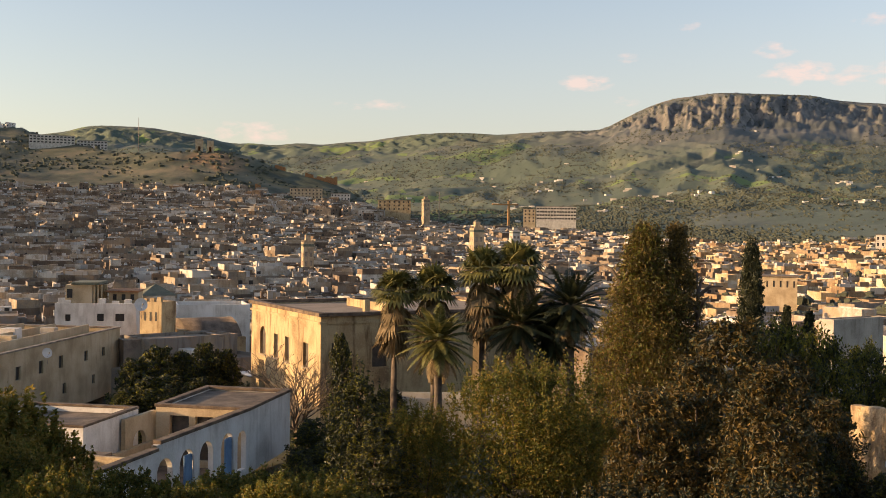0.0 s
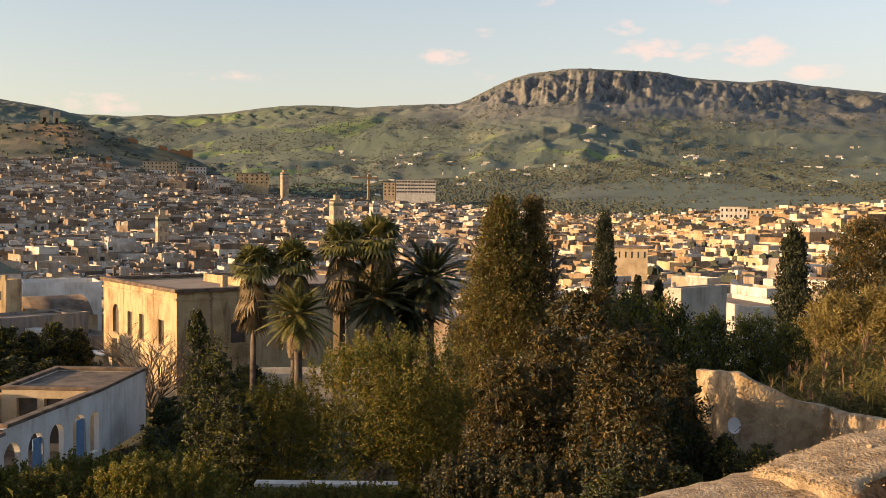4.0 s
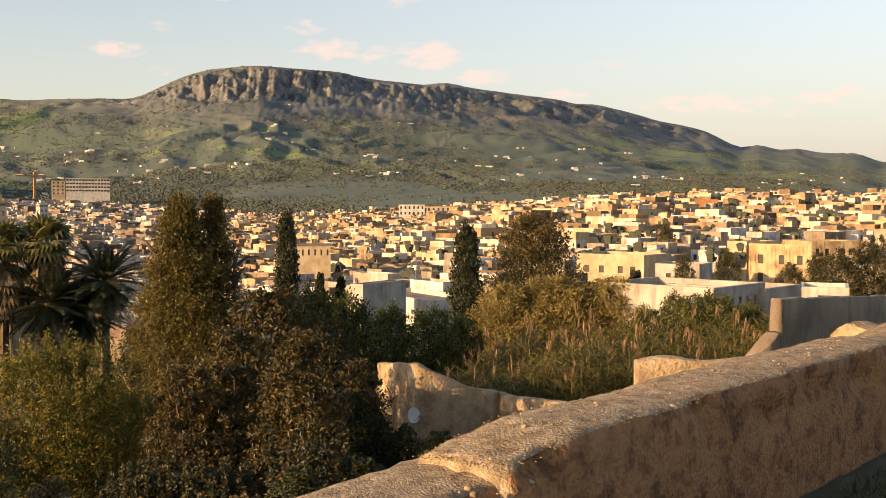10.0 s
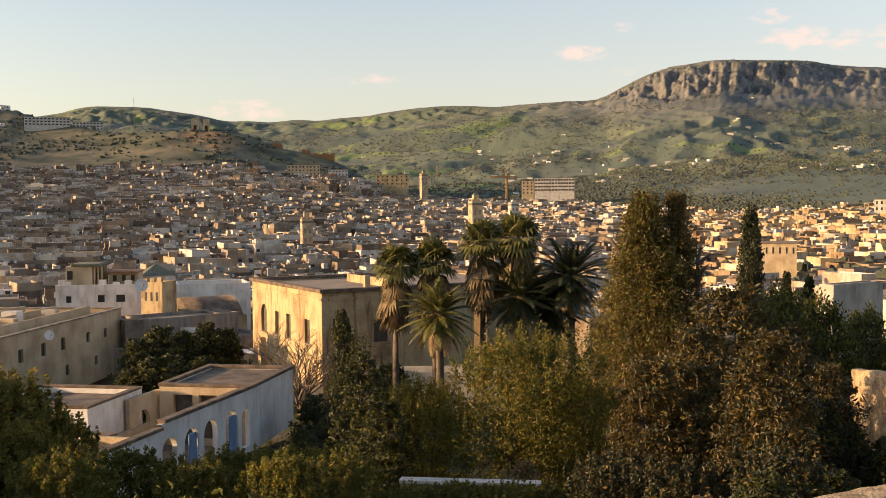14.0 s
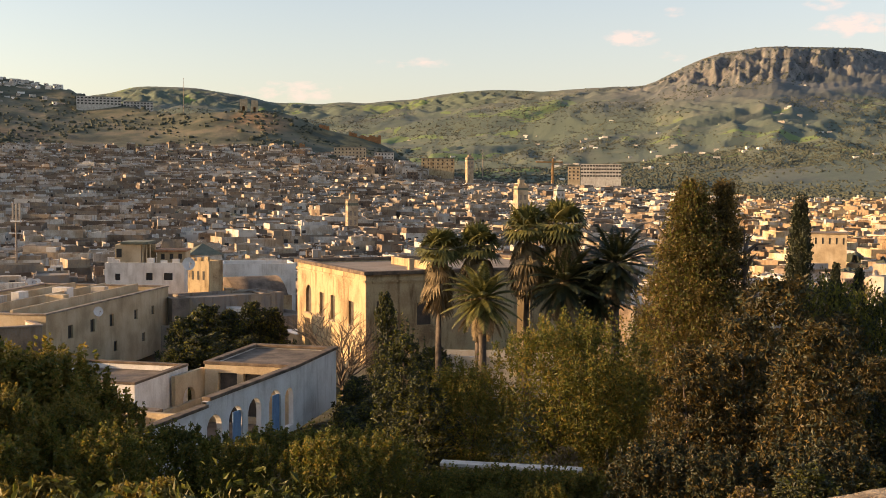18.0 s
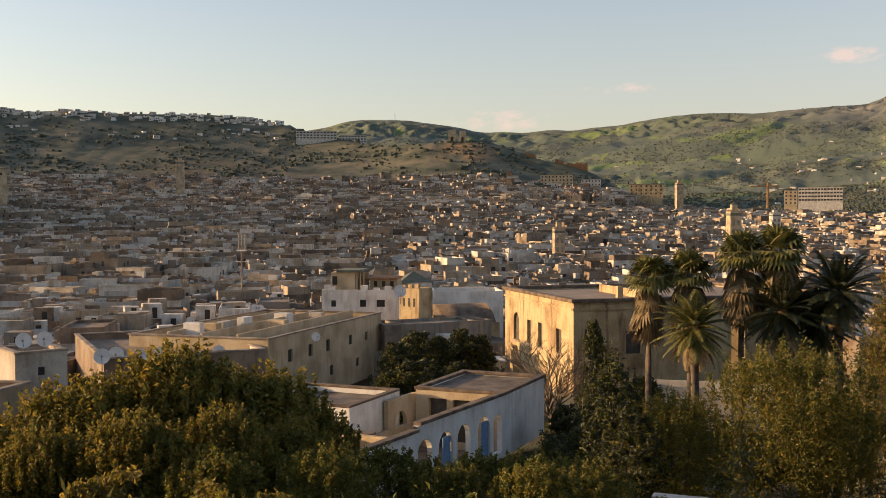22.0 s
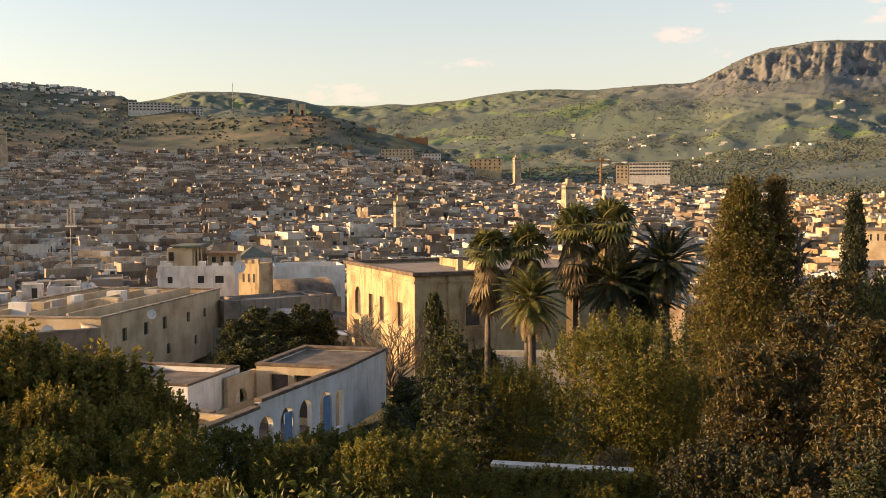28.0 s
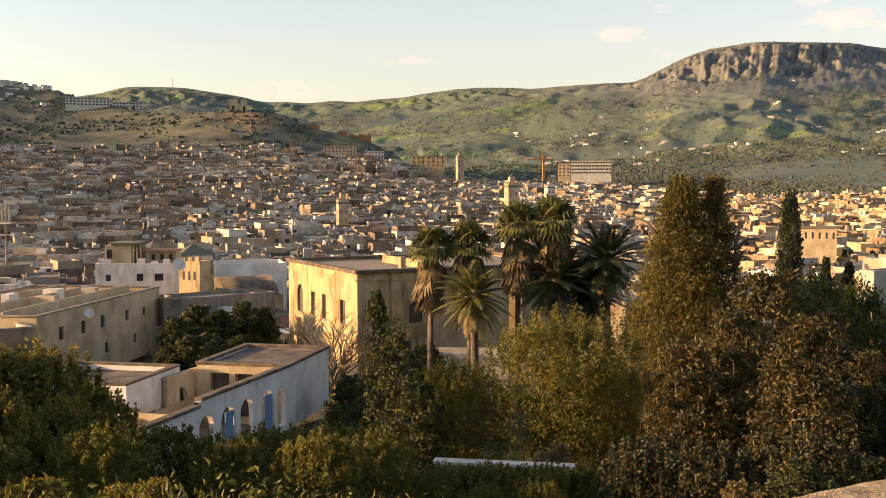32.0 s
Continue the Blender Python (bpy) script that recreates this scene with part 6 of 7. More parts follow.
def cypress(h, w, seed, label):
    rnd = random.Random(seed)
    t = empty("cypress", 0, 0, 0, 0, label, "tree")
    part("trunk", tube(bmesh.new(), [(0, 0, -0.5), (0, 0, h * 0.5), (0, 0, h * 0.95)], [0.22, 0.14, 0.03], 7), M_BARK, t)
    cl = []
    for k in range(70):
        z = 0.05 + 0.95 * (k + 0.5) / 70
        prof = min(1, (z + 0.12) * 2.4) * (1.02 - z) ** 0.42
        a = k * 2.4
        rr = prof * w / 2 * rnd.uniform(0.45, 0.85)
        cl.append((math.cos(a) * rr, math.sin(a) * rr, h * z - 0.4, w * 0.17 * (0.4 + prof * 0.7), h * 0.045))
    link("crown", leaf_mesh("crown", cl, 230, 0.26, 0.5, seed, up=1.6), M_LEAF_D, t)
    return t


def palm_fan(h, r, seed, label):
    """A tall fan palm with a skirt of dead leaves."""
    rnd = random.Random(seed)
    t = empty("fan_palm", 0, 0, 0, 0, label, "palm tree", "palms before the palace")
    lean = rnd.uniform(-0.25, 0.25)
    part("trunk", tube(bmesh.new(), [(lean * f * f, 0, h * f - 0.5 * (f == 0)) for f in (0, 0.25, 0.5, 0.75, 1)], [0.36, 0.27, 0.24, 0.23, 0.2], 9), M_BARK, t)
    for name, count, lo, hi, mat, scale in (("crown", 46, -0.5, 1.35, M_PALM, 1.0), ("dead_skirt", 52, -1.5, -0.75, M_THATCH, 0.95)):
        V, F = [], []
        for k in range(count):
            a, e = k * 2.39996 + rnd.uniform(-0.2, 0.2), lo + (hi - lo) * ((k + 0.5) / count) + rnd.uniform(-0.12, 0.12)
            z0 = h - (rnd.uniform(0, 3.6) if name == "dead_skirt" else 0)
            d = Vector((math.cos(a) * math.cos(e), math.sin(a) * math.cos(e), math.sin(e)))
            side = d.cross(Vector((0, 0, 1))).normalized()
            n = side.cross(d)
            o = Vector((lean, 0, z0)) + d * r * 0.32 * scale
            ln = r * 0.80 * scale * rnd.uniform(0.6, 1.15)
            b = len(V)
            V.append(tuple(o - d * r * 0.3)), V.append(tuple(o + side * 0.03)), V.append(tuple(o - side * 0.03))
            F.append((b, b + 1, b + 2))
            for q in range(11):
                f = (q - 5) / 5
                g = d * math.cos(f * 1.15) + side * math.sin(f * 1.15)
                tip = o + g * ln * (1 - 0.18 * abs(f)) - Vector((0, 0, 1)) * ln * (0.16 + 0.2 * abs(f))
                mid = o + g * ln * 0.55 + n * 0.02
                wd = (d * -math.sin(f * 1.15) + side * math.cos(f * 1.15)) * ln * 0.075
                c = len(V)
                V.extend((tuple(o), tuple(mid + wd), tuple(tip), tuple(mid - wd)))
                F.append((c, c + 1, c + 2, c + 3))
        link(name, mesh_of(name, V, F), mat, t)
    return t


def palm_date(h, r, seed, label, mat=None):
    """A feather palm: arching fronds with leaflets."""
    rnd = random.Random(seed)
    t = empty("date_palm", 0, 0, 0, 0, label, "palm tree", "palms before the palace")
    part("trunk", tube(bmesh.new(), [(0, 0, -0.5), (0.05, 0, h * 0.4), (0, 0.05, h * 0.8), (0, 0, h)], [0.42, 0.34, 0.34, 0.42], 9), M_BARK, t)
    for name, count, lo, hi, m in (("crown", 58, -0.75, 1.35, mat or M_PALM), ("dead_fronds", 12, -1.2, -0.7, M_THATCH)):
        V, F = [], []
        for k in range(count):
            a = k * 2.39996
            e = lo + (hi - lo) * (k + 0.5) / count + rnd.uniform(-0.1, 0.1)
            ln = r * rnd.uniform(0.85, 1.12)
            hd = Vector((math.cos(a), math.sin(a), 0))
            side = Vector((-math.sin(a), math.cos(a), 0))
            pts, p, ee = [], Vector((0, 0, h)), e
            for i in range(9):
                pts.append(p.copy())
                p = p + (hd * math.cos(ee) + Vector((0, 0, 1)) * math.sin(ee)) * ln / 8
                ee -= 0.035 + 0.026 * i * (1 if e > 0 else 0.4)
            for i in range(8):
                d = (pts[i + 1] - pts[i]).normalized()
                n = side.cross(d)
                b = len(V)
                V.extend((tuple(pts[i] + side * 0.03), tuple(pts[i] - side * 0.03), tuple(pts[i + 1] - side * 0.02), tuple(pts[i + 1] + side * 0.02)))
                F.append((b, b + 1, b + 2, b + 3))
                if i == 0:
                    continue
                for q in range(3):
                    o = pts[i].lerp(pts[i + 1], q / 3)
                    for sg in (1, -1):
                        lf = ln * 0.20 * math.sin(math.pi * min(0.95, 0.12 + i / 9))
                        tip = o + (side * sg * 0.8 + d * 0.65 + n * 0.22 - Vector((0, 0, 0.06))) * lf
                        mid = o.lerp(tip, 0.45)
                        c = len(V)
                        V.extend((tuple(o), tuple(mid + d * 0.10), tuple(tip), tuple(mid - d * 0.10)))
                        F.append((c, c + 1, c + 2, c + 3))
        link(name, mesh_of(name, V, F), m, t)
    return t


def bare_tree(name, h, w, seed, mat, label, leaves=0, leaf=None, radius=0.09, bushy=False):
    """Many fine rising twigs, with few or no leaves."""
    rnd = random.Random(seed)
    t = empty(name, 0, 0, 0, 0, label, "tree")
    bm, ends = bmesh.new(), []

    def grow(p, d, ln, r, level):
        q = p + d * ln
        mid = p.lerp(q, 0.5) + Vector((rnd.uniform(-1, 1), rnd.uniform(-1, 1), rnd.uniform(-0.3, 0.6))) * ln * 0.06
        tube(bm, [p, mid, q], [r, r * 0.8, r * 0.6], 4 if level > 1 else 6)
        if level == 4:
            ends.append(q)
            return
        for _ in range(rnd.choice((2, 3, 3)) + (1 if level == 1 and bushy else 0) if level else (13 if bushy else 8)):
            e = (d + Vector((rnd.uniform(-1, 1) * w / h, rnd.uniform(-1, 1) * w / h, rnd.uniform(-0.15, 0.5))) * (1.1 if level else 1.3)).normalized()
            grow(q if level else p.lerp(q, rnd.uniform(0.4, 1)), e, ln * rnd.uniform(0.62, 0.88), r * (0.60 if bushy else 0.58), level + 1)

    grow(Vector((0, 0, -0.3)), Vector((0, 0, 1)), h * 0.27, radius, 0)
    part("branch", bm, mat, t)
    if leaves:
        link("crown", leaf_mesh("crown", [(q.x, q.y, q.z - 0.1, w * 0.055, h * 0.05) for q in ends], leaves, 0.2, 0.5, seed), leaf, t)
    return t


def stand(ob, az, d, scale=1.0, turn=0.0, z=None):
    x, y = at(az, d)
    s = scale if isinstance(scale, tuple) else (scale, scale, scale)
    ob.matrix_world = pose(x, y, height(x, y) if z is None else z, 0, 0, turn) @ Matrix.Diagonal((*s, 1))
    return ob


def again(ob, az, d, scale=1.0, turn=0.0, label="", z=None):
    x, y = at(az, d)
    s = scale if isinstance(scale, tuple) else (scale, scale, scale)
    c = copy_thing(ob, Matrix())
    c.matrix_basis = pose(x, y, height(x, y) if z is None else z, 0, 0, turn) @ Matrix.Diagonal((*s, 1))
    if label:
        c["label"] = label
    return c


def zh(az, d):
    return height(*at(az, d))


def top(az, d, el):
    """Height of a thing at (az, d) whose top shows el degrees above eye level."""
    return 20 + d * math.tan(radians(el)) - zh(az, d)


# darker copy of the olive-brown leaf, garden shade put into its colour
M_LEAF_S = material("leaf_olive_shade", [(0.040, 0.029, 0.007), (0.090, 0.062, 0.013), (0.19, 0.118, 0.024)], 1.5, 3, rough=0.6, bump=0, vary="island", spread=0.6, trans=0.3)
M_WILLOW = material("willow_twigs", [(0.13, 0.10, 0.03), (0.24, 0.185, 0.055), (0.38, 0.29, 0.09)], 1.5, 3, rough=0.6, bump=0, vary="island", spread=0.5, trans=0.4)
# the tall ragged tree in the middle of the garden, with its neighbours
h_ = top(-10.2, 54, 0.9)
stand(bushy_tree("tall_tree", h_ * 0.97, 13.0, [M_LEAF_B, M_LEAF], "tall ragged olive-brown tree with drooping small leaves", 21, 0.34, 270, 250, 0.22, cone=0.22, low=0.08, slim=0.32, droop=0.7), -11.1, 54)
stand(bushy_tree("tall_tree", h_ * 0.985, 9.4, [M_LEAF_B, M_LEAF_S], "ragged olive-brown tree close beside another", 22, 0.28, 130, 230, 0.22, cone=0.25, low=0.15, slim=0.32, droop=0.7), -12.8, 55.0)
wide_b = stand(bushy_tree("spreading_tree", top(-15.5, 48, -4.4), 6.2, [M_LEAF_S, M_LEAF_D], "spreading olive-brown garden tree", 23, 0.24, 80, 130, 0.30, low=0.15, slim=0.42, droop=0.5), -15.5, 48)
again(wide_b, -18.6, 55, 0.82, 80), again(wide_b, -17.6, 36, 0.66, 300), again(wide_b, -20.4, 39, 0.56, 60), again(wide_b, -14.0, 40, 0.74, 200), again(wide_b, -11.5, 38, 0.62, 140)
green = stand(bushy_tree("garden_tree", top(-3.0, 43, -7.6), 7.0, [M_LEAF, M_LEAF_Y], "broad bright green garden tree with slanting trunk", 31, 0.2, 90, 190, 0.15, low=0.40, shoots=60), -4.9, 43)
again(green, 1.0, 44, (0.72, 0.72, 0.78), 120, "round silvery-green garden tree"), again(green, -7.0, 47, 0.85, 230)
small = stand(bushy_tree("orange_tree", top(4.4, 44, -8.0), 2.9, [M_LEAF_D, M_LEAF], "slim dark green glossy-leaved tree", 33, 0.12, 60, 150, 0.17, low=0.08, shoots=16), 4.4, 44)
again(small, 3.2, 42, (1.1, 1.1, 0.72), 90)
# sunlit tips are put into the yellow colour of most leaves
big = stand(bushy_tree("leafy_tree", top(27.5, 38, -7.5), 5.6, [M_LEAF_Y, M_LEAF], "large leafy tree with sunlit yellow-green tips", 41, 0.26, 120, 150, 0.22, low=0.1, shoots=70), 28.2, 38)
again(big, 32.6, 37, (1.0, 1.0, 0.86), 70), again(big, 23.6, 39, (1.05, 1.05, 0.9), 150), again(big, 36.6, 36, 0.72, 250), again(big, 41.0, 35, 0.66, 20), again(big, 45.5, 34, 0.62, 310), again(big, 20.6, 40, 0.72, 110)
tw = stand(bare_tree("twiggy_tree", top(31, 25, -11.6), 3.0, 51, M_TWIG, "thin twiggy tree with few yellow leaves", 26, M_LEAF_Y, 0.06), 31, 25)
again(tw, 24.6, 24, 0.86, 80), again(tw, 18.4, 26, 0.7, 190), again(tw, 35.5, 24, 0.7, 30)
bush = stand(bushy_tree("garden_shrub", 3.6, 3.6, [M_LEAF, M_LEAF_Y], "dense garden shrub in evening light", 61, 0.06, 46, 140, 0.14, low=0.05, shoots=40), 17.0, 36)
# same shrub in darker leaves; their colour stands in for tree shade
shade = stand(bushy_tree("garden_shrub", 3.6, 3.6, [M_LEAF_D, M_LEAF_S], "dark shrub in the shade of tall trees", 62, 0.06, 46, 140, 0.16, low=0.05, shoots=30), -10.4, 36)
for az_, d_, s_, r_ in ((14.6, 37, 0.9, 40), (11.6, 36, 0.95, 90), (9.2, 38, 1.0, 130), (7.0, 37, 1.0, 170), (5.6, 33, 0.9, 200), (2.4, 33, 0.55, 230), (-0.6, 32, 0.5, 260), (13.0, 30, 0.75, 20), (8.6, 29, 0.8, 70),
                         (-3.6, 32, 0.55, 110), (-9.0, 33, 0.9, 10), (-12.6, 32, 0.9, 50), (-16.8, 34, 1.0, 90), (-20.0, 38, 1.0, 120), (-18.4, 30, 0.9, 160), (20.0, 30, 0.9, 210), (22.5, 34, 1.0, 250), (26.0, 30, 0.9, 280)):
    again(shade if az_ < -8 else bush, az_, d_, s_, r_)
dry = stand(bushy_tree("rusty_shrub", 2.6, 2.6, [M_THATCH, M_LEAF_Y], "low shrub with rusty orange leaves", 63, 0.05, 30, 120, 0.15, low=0.05), 12.4, 31)
again(dry, -4.6, 37, (1.0, 1.0, 1.3), 60), again(dry, -14.4, 30, 0.9, 200)
# planting along the palace and the town edge
ivy = stand(bushy_tree("dark_bush", 6.0, 4.0, [M_LEAF_D, M_LEAF], "dark evergreen bush against a palace wall", 71, 0.12, 46, 150, 0.24, low=0.04), 5.2, 92.5)
CLIMBER = (5.3, 91.6, -5.7, 0.72)
for az_, d_, s_ in ((15.3, 96, (1.5, 1.5, 0.95)), (16.6, 97, (1.1, 1.1, 0.75)), (12.0, 112, (1.5, 1.5, 1.0)), (13.4, 106, (1.5, 1.5, 0.95)), (14.4, 100, (1.3, 1.3, 0.8)), (11.2, 104, (1.1, 1.1, 0.6)), (2.6, 88, (1.2, 1.2, 0.75)), (20.5, 86, (0.8, 0.8, 0.5)), (18.3, 92, (0.9, 0.9, 0.55)), (-18.9, 84, (0.8, 0.8, 0.6)), (-17.7, 80, (1.0, 1.0, 0.6)), (-8, 80, (1.2, 1.2, 0.7)), (-12, 82, (1.3, 1.3, 0.8))):
    again(ivy, az_, d_, s_, az_ * 40, "dark evergreen bush at a garden's edge")
stand(bare_tree("bare_tree", top(7.9, 88, -6.0) * 1.25, 10.5, 52, M_TWIG, "leafless spreading tree before a sunlit wall", radius=0.17, bushy=True), 7.7, 87)
# palms
for az_, el_, r_, sd in ((2.4, -3.3, 2.3, 81), (0.2, -3.1, 2.3, 82), (-2.4, -2.2, 2.5, 83), (-4.2, -1.9, 2.6, 84)):
    stand(palm_fan(top(az_, 86, el_), r_, sd, "tall fan palm with shaggy dead leaf skirt"), az_, 86)
stand(palm_date(top(0.0, 82, -5.9), 3.3, 85, "date palm with arching green fronds"), 0.0, 82)
# dark leaf instead of palm green: the shade on these is in their colour
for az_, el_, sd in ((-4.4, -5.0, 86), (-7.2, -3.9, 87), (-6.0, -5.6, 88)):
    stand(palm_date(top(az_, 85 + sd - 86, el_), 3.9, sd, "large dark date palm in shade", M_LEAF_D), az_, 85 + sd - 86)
# trees on the other side of the garden
stand(cypress(top(-16.6, 85, -0.2), 2.9, 91, "tall narrow dark cypress"), -16.6, 85)
stand(cypress(top(-26.5, 80, -0.8), 3.6, 92, "pointed dark cypress beside reeds"), -26.4, 80)
stand(cypress(top(-35.5, 92, -3.3), 2.4, 93, "small dark cypress among garden trees"), -35.5, 92)
stand(cypress(top(-18.4, 88, -3.6), 1.6, 94, "small dark cypress among garden trees"), -18.4, 88)
stand(cypress(top(-19.4, 88, -3.8), 1.8, 95, "small dark cypress among garden trees"), -19.5, 88)
stand(bushy_tree("eucalyptus", top(-29.9, 98, -0.4), 11.0, [M_LEAF_B, M_LEAF_D], "broad brownish eucalyptus with loose crown", 96, 0.3, 90, 240, 0.36, low=0.28, slim=0.3, droop=0.8), -30.0, 98)
will = stand(bushy_tree("willow", top(-31.4, 77, -3.7), 9.0, [M_WILLOW, M_WILLOW], "yellow twiggy willow in low sun", 97, 0.16, 80, 260, 0.42, low=0.10, slim=0.2), -31.2, 77)


def grown(src, h0, az, d, el, wide, turn, label=""):
    """A copy of a tree of height h0, grown so that its top shows el degrees above eye level."""
    return again(src, az, d, (wide, wide, top(az, d, el) / h0), turn, label)


HW = top(-31.4, 77, -3.7)
grown(ivy, 6.0, *CLIMBER, 35, "tall dark evergreen against a shaded palace wall")
grown(will, HW, -34.2, 78, -3.8, 0.95, 100), grown(will, HW, -28.7, 77, -4.2, 0.85, 220), grown(will, HW, -36.4, 79, -4.3, 0.8, 40)
for az_ in (1.6, 0.0, -1.5, -3.0, -4.6, -6.0):
    grown(bush, 3.6, az_, 34.4, -15.25, 0.8, az_ * 60)
for az_, d_, el_, w_ in ((16.2, 103, -6.9, 1.3), (15.0, 105, -6.3, 1.5), (13.8, 106, -6.6, 1.3), (12.6, 107, -6.2, 1.6), (11.5, 108, -6.5, 1.3), (14.5, 99, -7.8, 1.5), (12.9, 98, -8.0, 1.4), (16.6, 96, -8.4, 1.0), (6.9, 74, -10.2, 0.9), (6.0, 68, -11.3, 0.8), (7.6, 66, -11.9, 0.7), (5.2, 76, -9.6, 0.9)):
    grown(ivy, 6.0, az_, d_, el_, w_, az_ * 40, "dark evergreen bush at a garden's edge")
olive = stand(bushy_tree("olive_tree", top(-39.4, 72, -4.5), 6.0, [M_LEAF, M_LEAF_D], "dense grey-green olive tree", 98, 0.2, 60, 170, 0.2, low=0.1), -39.6, 72)
HO = top(-39.4, 72, -4.5)
for az_, d_, el_, w_ in ((-37.8, 66, -4.6, 0.8), (-41.4, 64, -5.0, 0.75), (-20.2, 60, -4.9, 0.95), (-22.2, 62, -5.4, 0.9), (-24.4, 64, -5.5, 0.9), (-18.2, 58, -4.4, 1.0), (-26.2, 62, -5.9, 0.7), (-39.2, 60, -5.0, 0.9), (-36.0, 62, -5.3, 0.7), (-43.6, 62, -5.7, 0.6)):
    grown(olive, HO, az_, d_, el_, w_, az_ * 37)
rt = stand(bushy_tree("pale_tree", top(-46.5, 120, -2.2), 7.5, [M_LEAF_D, M_LEAF_B], "loose dark olive tree behind a wall", 99, 0.24, 60, 170, 0.26, low=0.15), -46.0, 122)
HR = top(-46.5, 120, -2.2)
for az_, d_, el_, w_ in ((-47.4, 124, -1.5, 0.8), (-48.8, 123, -1.9, 0.8), (-50.2, 126, -2.0, 1.0), (-51.6, 124, -2.2, 0.9), (-53.4, 126, -2.0, 0.9), (-55.0, 126, -2.4, 0.9), (-43.4, 150, -2.9, 0.7), (-44.8, 128, -2.4, 0.8), (-38.0, 150, -2.6, 0.6), (-40.2, 170, -2.2, 0.7), (-37.0, 260, -0.9, 0.9)):
    grown(rt, HR, az_, d_, el_, w_, az_ * 23)


def reeds():
    """The cane thicket with feathery plumes."""
    rg = np.random.default_rng(7)
    SV, SF, LV, LF, PV, PF = ([] for _ in range(6))

    def blade(V, F, p, q, w, a):
        s = Vector((math.cos(a), math.sin(a), 0)) * w
        m = p.lerp(q, 0.55) + Vector((0, 0, (q - p).length * 0.06))
        b = len(V)
        V.extend((tuple(p), tuple(m + s), tuple(q), tuple(m - s)))
        F.append((b, b + 1, b + 2, b + 3))

    for k in range(5200):
        az, d = rg.uniform(-42.5, -18.5), rg.uniform(44, 68)
        if az < -36 and d < 48:
            continue
        x, y = at(az, d)
        x, y = x + rg.normal() * 0.3, y + rg.normal() * 0.3
        z = height(x, y)
        h = rg.uniform(3.0, 5.4) * (1.0 + 0.34 * noise.noise(Vector((x * 0.15, y * 0.15, 0))))
        ln = Vector((rg.normal() * 0.28, rg.normal() * 0.28, 0))
        base, tip = Vector((x, y, z)), Vector((x, y, z + h)) + ln
        blade(SV, SF, base, tip, 0.022, rg.uniform(0, 3.1))
        for _ in range(13):
            f = rg.uniform(0.25, 0.98)
            a = rg.uniform(0, 6.28)
            o = base.lerp(tip, f)
            blade(LV, LF, o, o + Vector((math.cos(a) * 0.6, math.sin(a) * 0.6, rg.uniform(-0.15, 0.6))), 0.042, a + 1.57)
        if rg.random() < 0.06:
            for _ in range(9):
                o = tip + Vector((rg.normal() * 0.04, rg.normal() * 0.04, rg.uniform(0, 0.55)))
                blade(PV, PF, o, o + Vector((rg.normal() * 0.035, rg.normal() * 0.035, 0.42)), 0.035, rg.uniform(0, 3.1))
    tagged(link("reed_stems", mesh_of("reed_stems", SV, SF), M_REED), "dry cane stems of a dense reed bed", "reeds", kind="stuff")
    tagged(link("reed_leaves", mesh_of("reed_leaves", LV, LF), M_REED), "green blades of a dense reed bed", "reeds", kind="stuff")
    tagged(link("reed_plumes", mesh_of("reed_plumes", PV, PF), M_PLUME), "pinkish feathery plumes above a reed bed", "reeds", kind="stuff")


reeds()
for az_, d_, el_, w_ in ((-20.0, 38, -10.2, 0.7), (-21.6, 39, -11.2, 0.55), (-23.2, 38, -11.9, 0.55), (-25.0, 37, -12.2, 0.55), (-27.0, 36, -12.4, 0.5), (-29.0, 34, -12.6, 0.5), (-17.4, 28, -14.0, 0.6), (-21.0, 30, -13.6, 0.6), (-24.5, 29, -14.2, 0.6)):
    grown(ivy, 6.0, az_, d_, el_, w_, az_ * 33, "dark bramble bush below a ruined wall")
for az_, el_, w_ in ((41.85, 4.95, 12.0), (41.3, 4.3, 8.0), (40.1, 4.4, 7.5), (39.2, 4.6, 7.5), (38.0, 3.85, 9.0), (36.7, 3.6, 8.0), (44.6, 4.3, 6.0), (42.9, 4.5, 5.0)):
    stand(cypress(22, w_, int(az_ * 10), "dark cypress above a large residence"), az_, 676, 1.0, 0, 20 + 676 * math.tan(radians(el_)) - 22)
for az_, d_, s_ in ((34.6, 33, 0.6), (38.6, 36, 0.66), (43.2, 36, 0.62), (48.0, 36, 0.6), (30.2, 32, 0.62), (25.6, 34, 0.66), (22.0, 36, 0.62)):
    again(big, az_, d_, s_, az_ * 50)


def undergrowth():
    """Weeds, brambles and low bushes that cover the garden floor."""
    rnd = random.Random(77)
    cl = []
    while len(cl) < 2300:
        az, d = rnd.uniform(-46, 56), rnd.uniform(16, 92)
        if az < -20 and d < 34:
            continue
        x, y = at(az, d)
        u, v = (x + 11.2) * -0.175 + (y - 79.6) * -0.985, (x + 11.2) * 0.985 + (y - 79.6) * -0.175      # clear of the garden house
        if -1.5 < u < 31 and -17 < v < 1.2 or az < -20 and d > 60:
            continue
        r = rnd.uniform(0.5, 1.3)
        cl.append((x, y, height(x, y) + r * 0.35, r, r * rnd.uniform(0.5, 0.9)))
    tagged(link("undergrowth", leaf_mesh("undergrowth", cl[:1600], 80, 0.2, 0.45, 3), M_LEAF), "tangled green undergrowth in a neglected garden", "bushes", kind="stuff")
    tagged(link("dry_weeds", leaf_mesh("dry_weeds", cl[1600:], 90, 0.26, 0.16, 4, up=1.5), M_REED), "dry standing weeds in a neglected garden", "weeds", kind="stuff")


undergrowth()


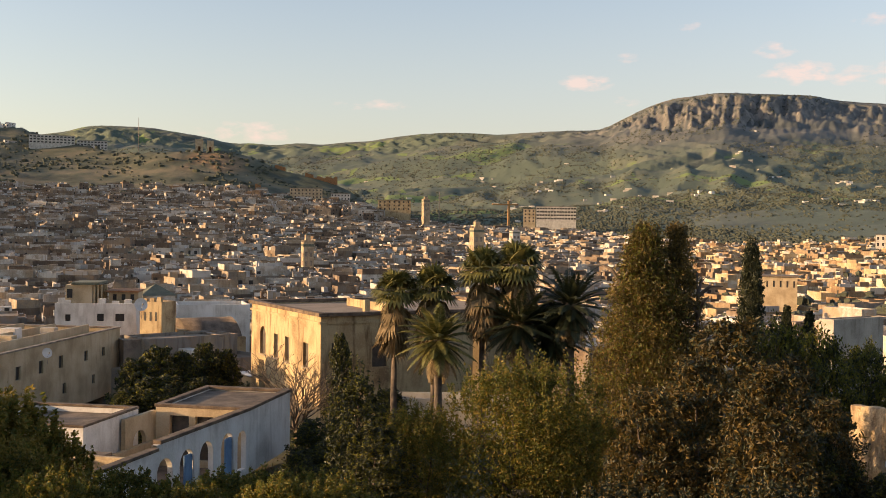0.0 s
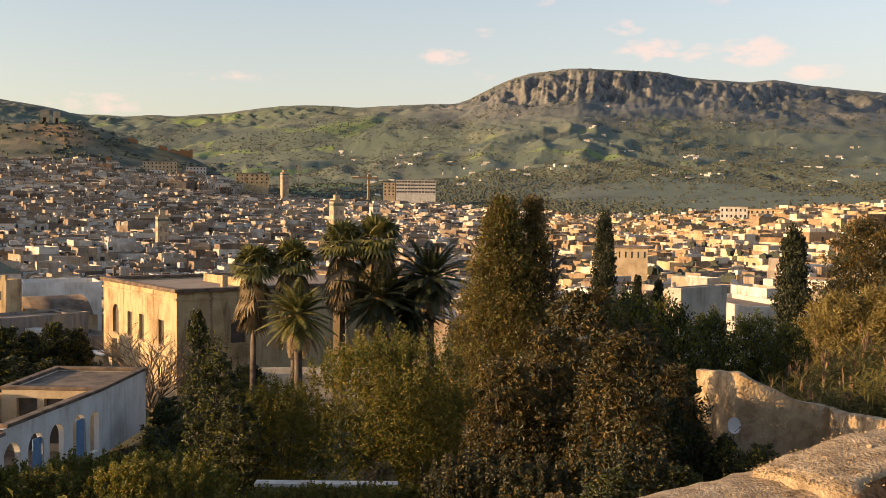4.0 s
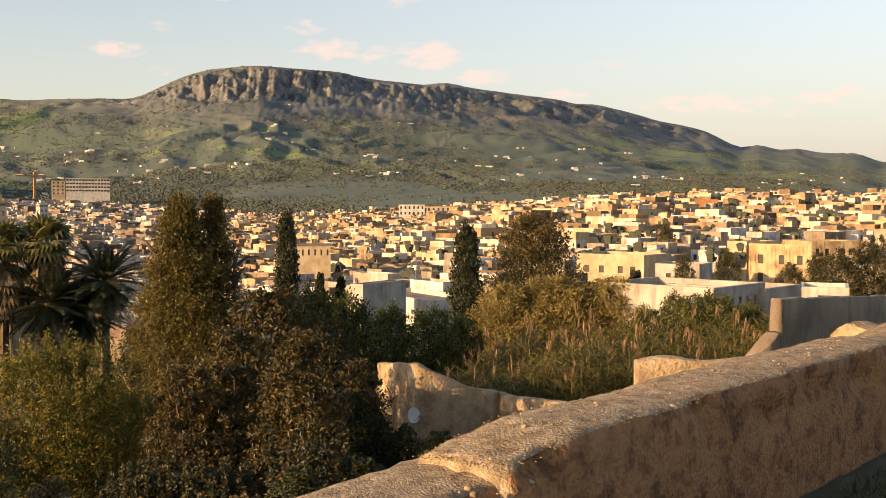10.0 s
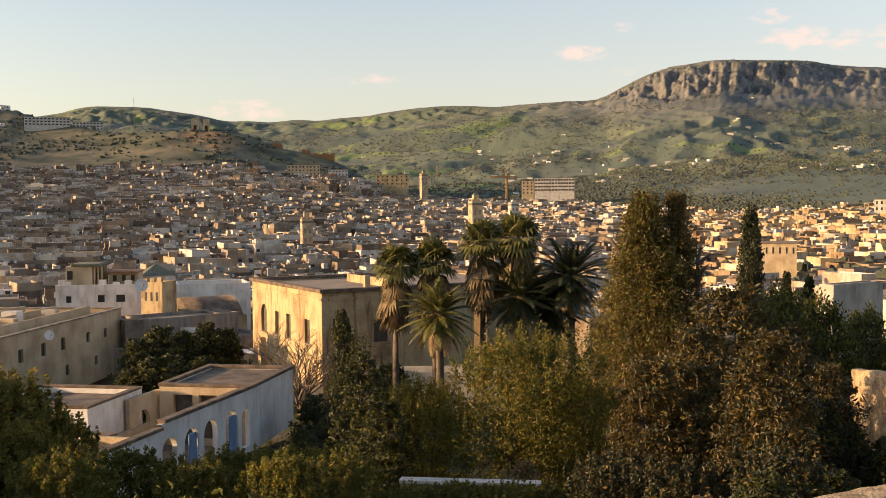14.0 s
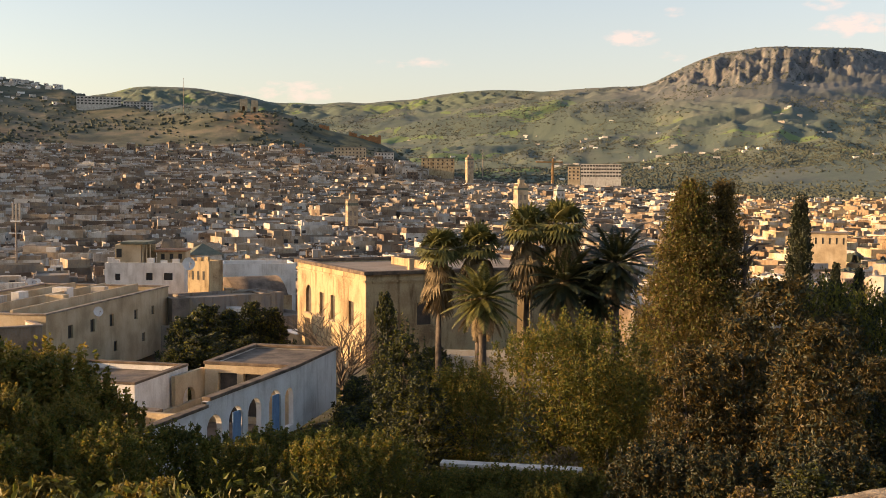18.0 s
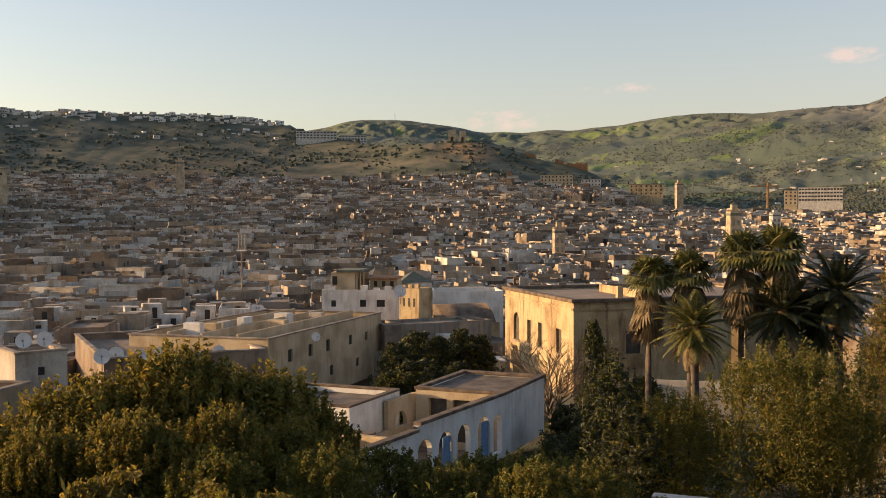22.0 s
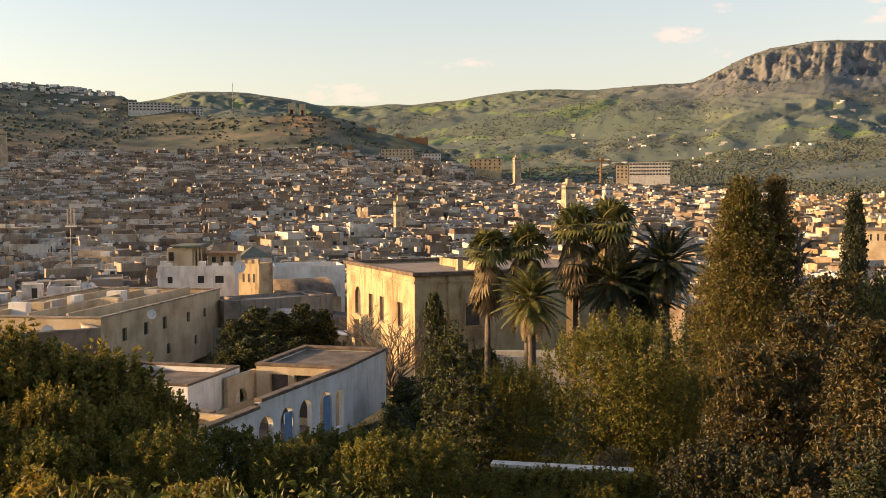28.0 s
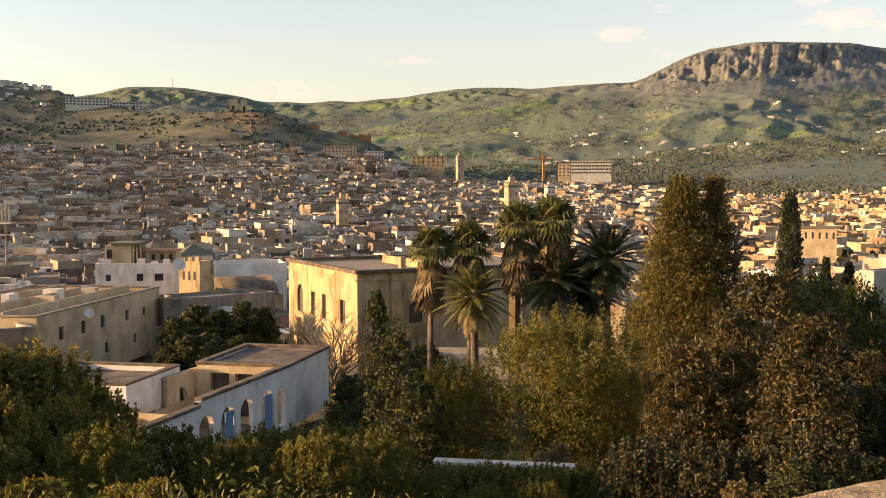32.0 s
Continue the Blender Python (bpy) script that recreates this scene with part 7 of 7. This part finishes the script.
def far_trees():
    """Olive groves on the far slopes, belts of wood at the town's edge and scrub on the near hill."""
    rnd = random.Random(31)
    V, F = [], []

    def clump(x, y, z, r):
        b = len(V)
        ring = 4 if r < 2.6 else 6
        V.append((x, y, z + r * rnd.uniform(0.7, 0.95)))
        for k in range(ring):
            a = k * 2 * math.pi / ring + rnd.uniform(-0.3, 0.3)
            q = r * rnd.uniform(0.75, 1.1)
            V.append((x + math.cos(a) * q, y + math.sin(a) * q, z + r * rnd.uniform(0.3, 0.65)))
        for k in range(ring):
            a = k * 2 * math.pi / ring + rnd.uniform(-0.3, 0.3)
            q = r * rnd.uniform(0.4, 0.7)
            V.append((x + math.cos(a) * q, y + math.sin(a) * q, z - r * 0.7))
        for k in range(ring):
            m = (k + 1) % ring
            F.append((b, b + 1 + k, b + 1 + m))
            F.append((b + 1 + k, b + 1 + ring + k, b + 1 + ring + m, b + 1 + m))

    count = 0
    while count < 46000:
        az, d = rnd.uniform(-54, 20), math.exp(rnd.uniform(math.log(760), math.log(3300)))
        near, far = town_limits(az)
        if d < far + 30 or (az > 2 and d < 1700):
            continue
        x, y = at(az, d)
        if noise.noise(Vector((x * 0.0035, y * 0.0035, 9))) < -0.05 + rnd.uniform(-0.12, 0.16):
            continue
        clump(*surface(x, y), rnd.uniform(0.9, 1.9) * (1 + d / 6000))
        count += 1
    for _ in range(9000):                   # hedges and orchards on the valley floor
        az = rnd.uniform(-56, -2)
        d = town_limits(az)[1] + 15 + 900 * rnd.random() ** 1.5
        x, y = at(az, d)
        if noise.noise(Vector((x * 0.009, y * 0.016, 5))) > rnd.uniform(-0.1, 0.35):
            clump(*surface(x, y), rnd.uniform(0.9, 2.2))
    for _ in range(420):                    # belt below the fields
        az = rnd.uniform(-13, 4.5)
        d = town_limits(az)[1] + rnd.uniform(0, 70)
        clump(*surface(*at(az, d)), rnd.uniform(3, 6))
    for _ in range(6500):                   # scrub and pines on the near hill
        az, d = rnd.uniform(4, 54), rnd.uniform(1020, 1400)
        x, y = at(az, d)
        if noise.noise(Vector((x * 0.012, y * 0.012, 2))) < rnd.uniform(-0.25, 0.3):
            continue
        clump(*surface(x, y), rnd.uniform(0.9, 2.0) + 2.2 * rnd.random() ** 4)
    for _ in range(360):                    # gardens between the houses of the slope
        az, d = rnd.uniform(-54, -13), rnd.uniform(190, 620)
        if not town_limits(az)[0] + 20 < d < town_limits(az)[1]:
            continue
        x, y, z = surface(*at(az, d))
        for _k in range(7):
            clump(x + rnd.gauss(0, 1.6), y + rnd.gauss(0, 1.6), z + rnd.uniform(4.5, 8.5), rnd.uniform(0.8, 1.7))
    for _ in range(520):                    # courtyard trees among the houses
        az, d = rnd.uniform(-52, 50), rnd.uniform(430, 1000)
        if d > town_limits(az)[1]:
            continue
        x, y, z = surface(*at(az, d))
        clump(x, y, z + 5.5, rnd.uniform(2.5, 4.5))
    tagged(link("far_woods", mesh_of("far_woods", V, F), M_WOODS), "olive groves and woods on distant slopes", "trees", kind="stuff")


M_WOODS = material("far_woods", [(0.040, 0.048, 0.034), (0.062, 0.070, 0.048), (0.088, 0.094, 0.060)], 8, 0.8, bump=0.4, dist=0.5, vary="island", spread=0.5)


def surface(x, y):
    """The place on the ground sheet below a point of the plan."""
    hit, p, n, k = ground.ray_cast(Vector((x, y, 2000)), Vector((0, 0, -1)))
    return (x, y, p.z if hit else height(x, y))


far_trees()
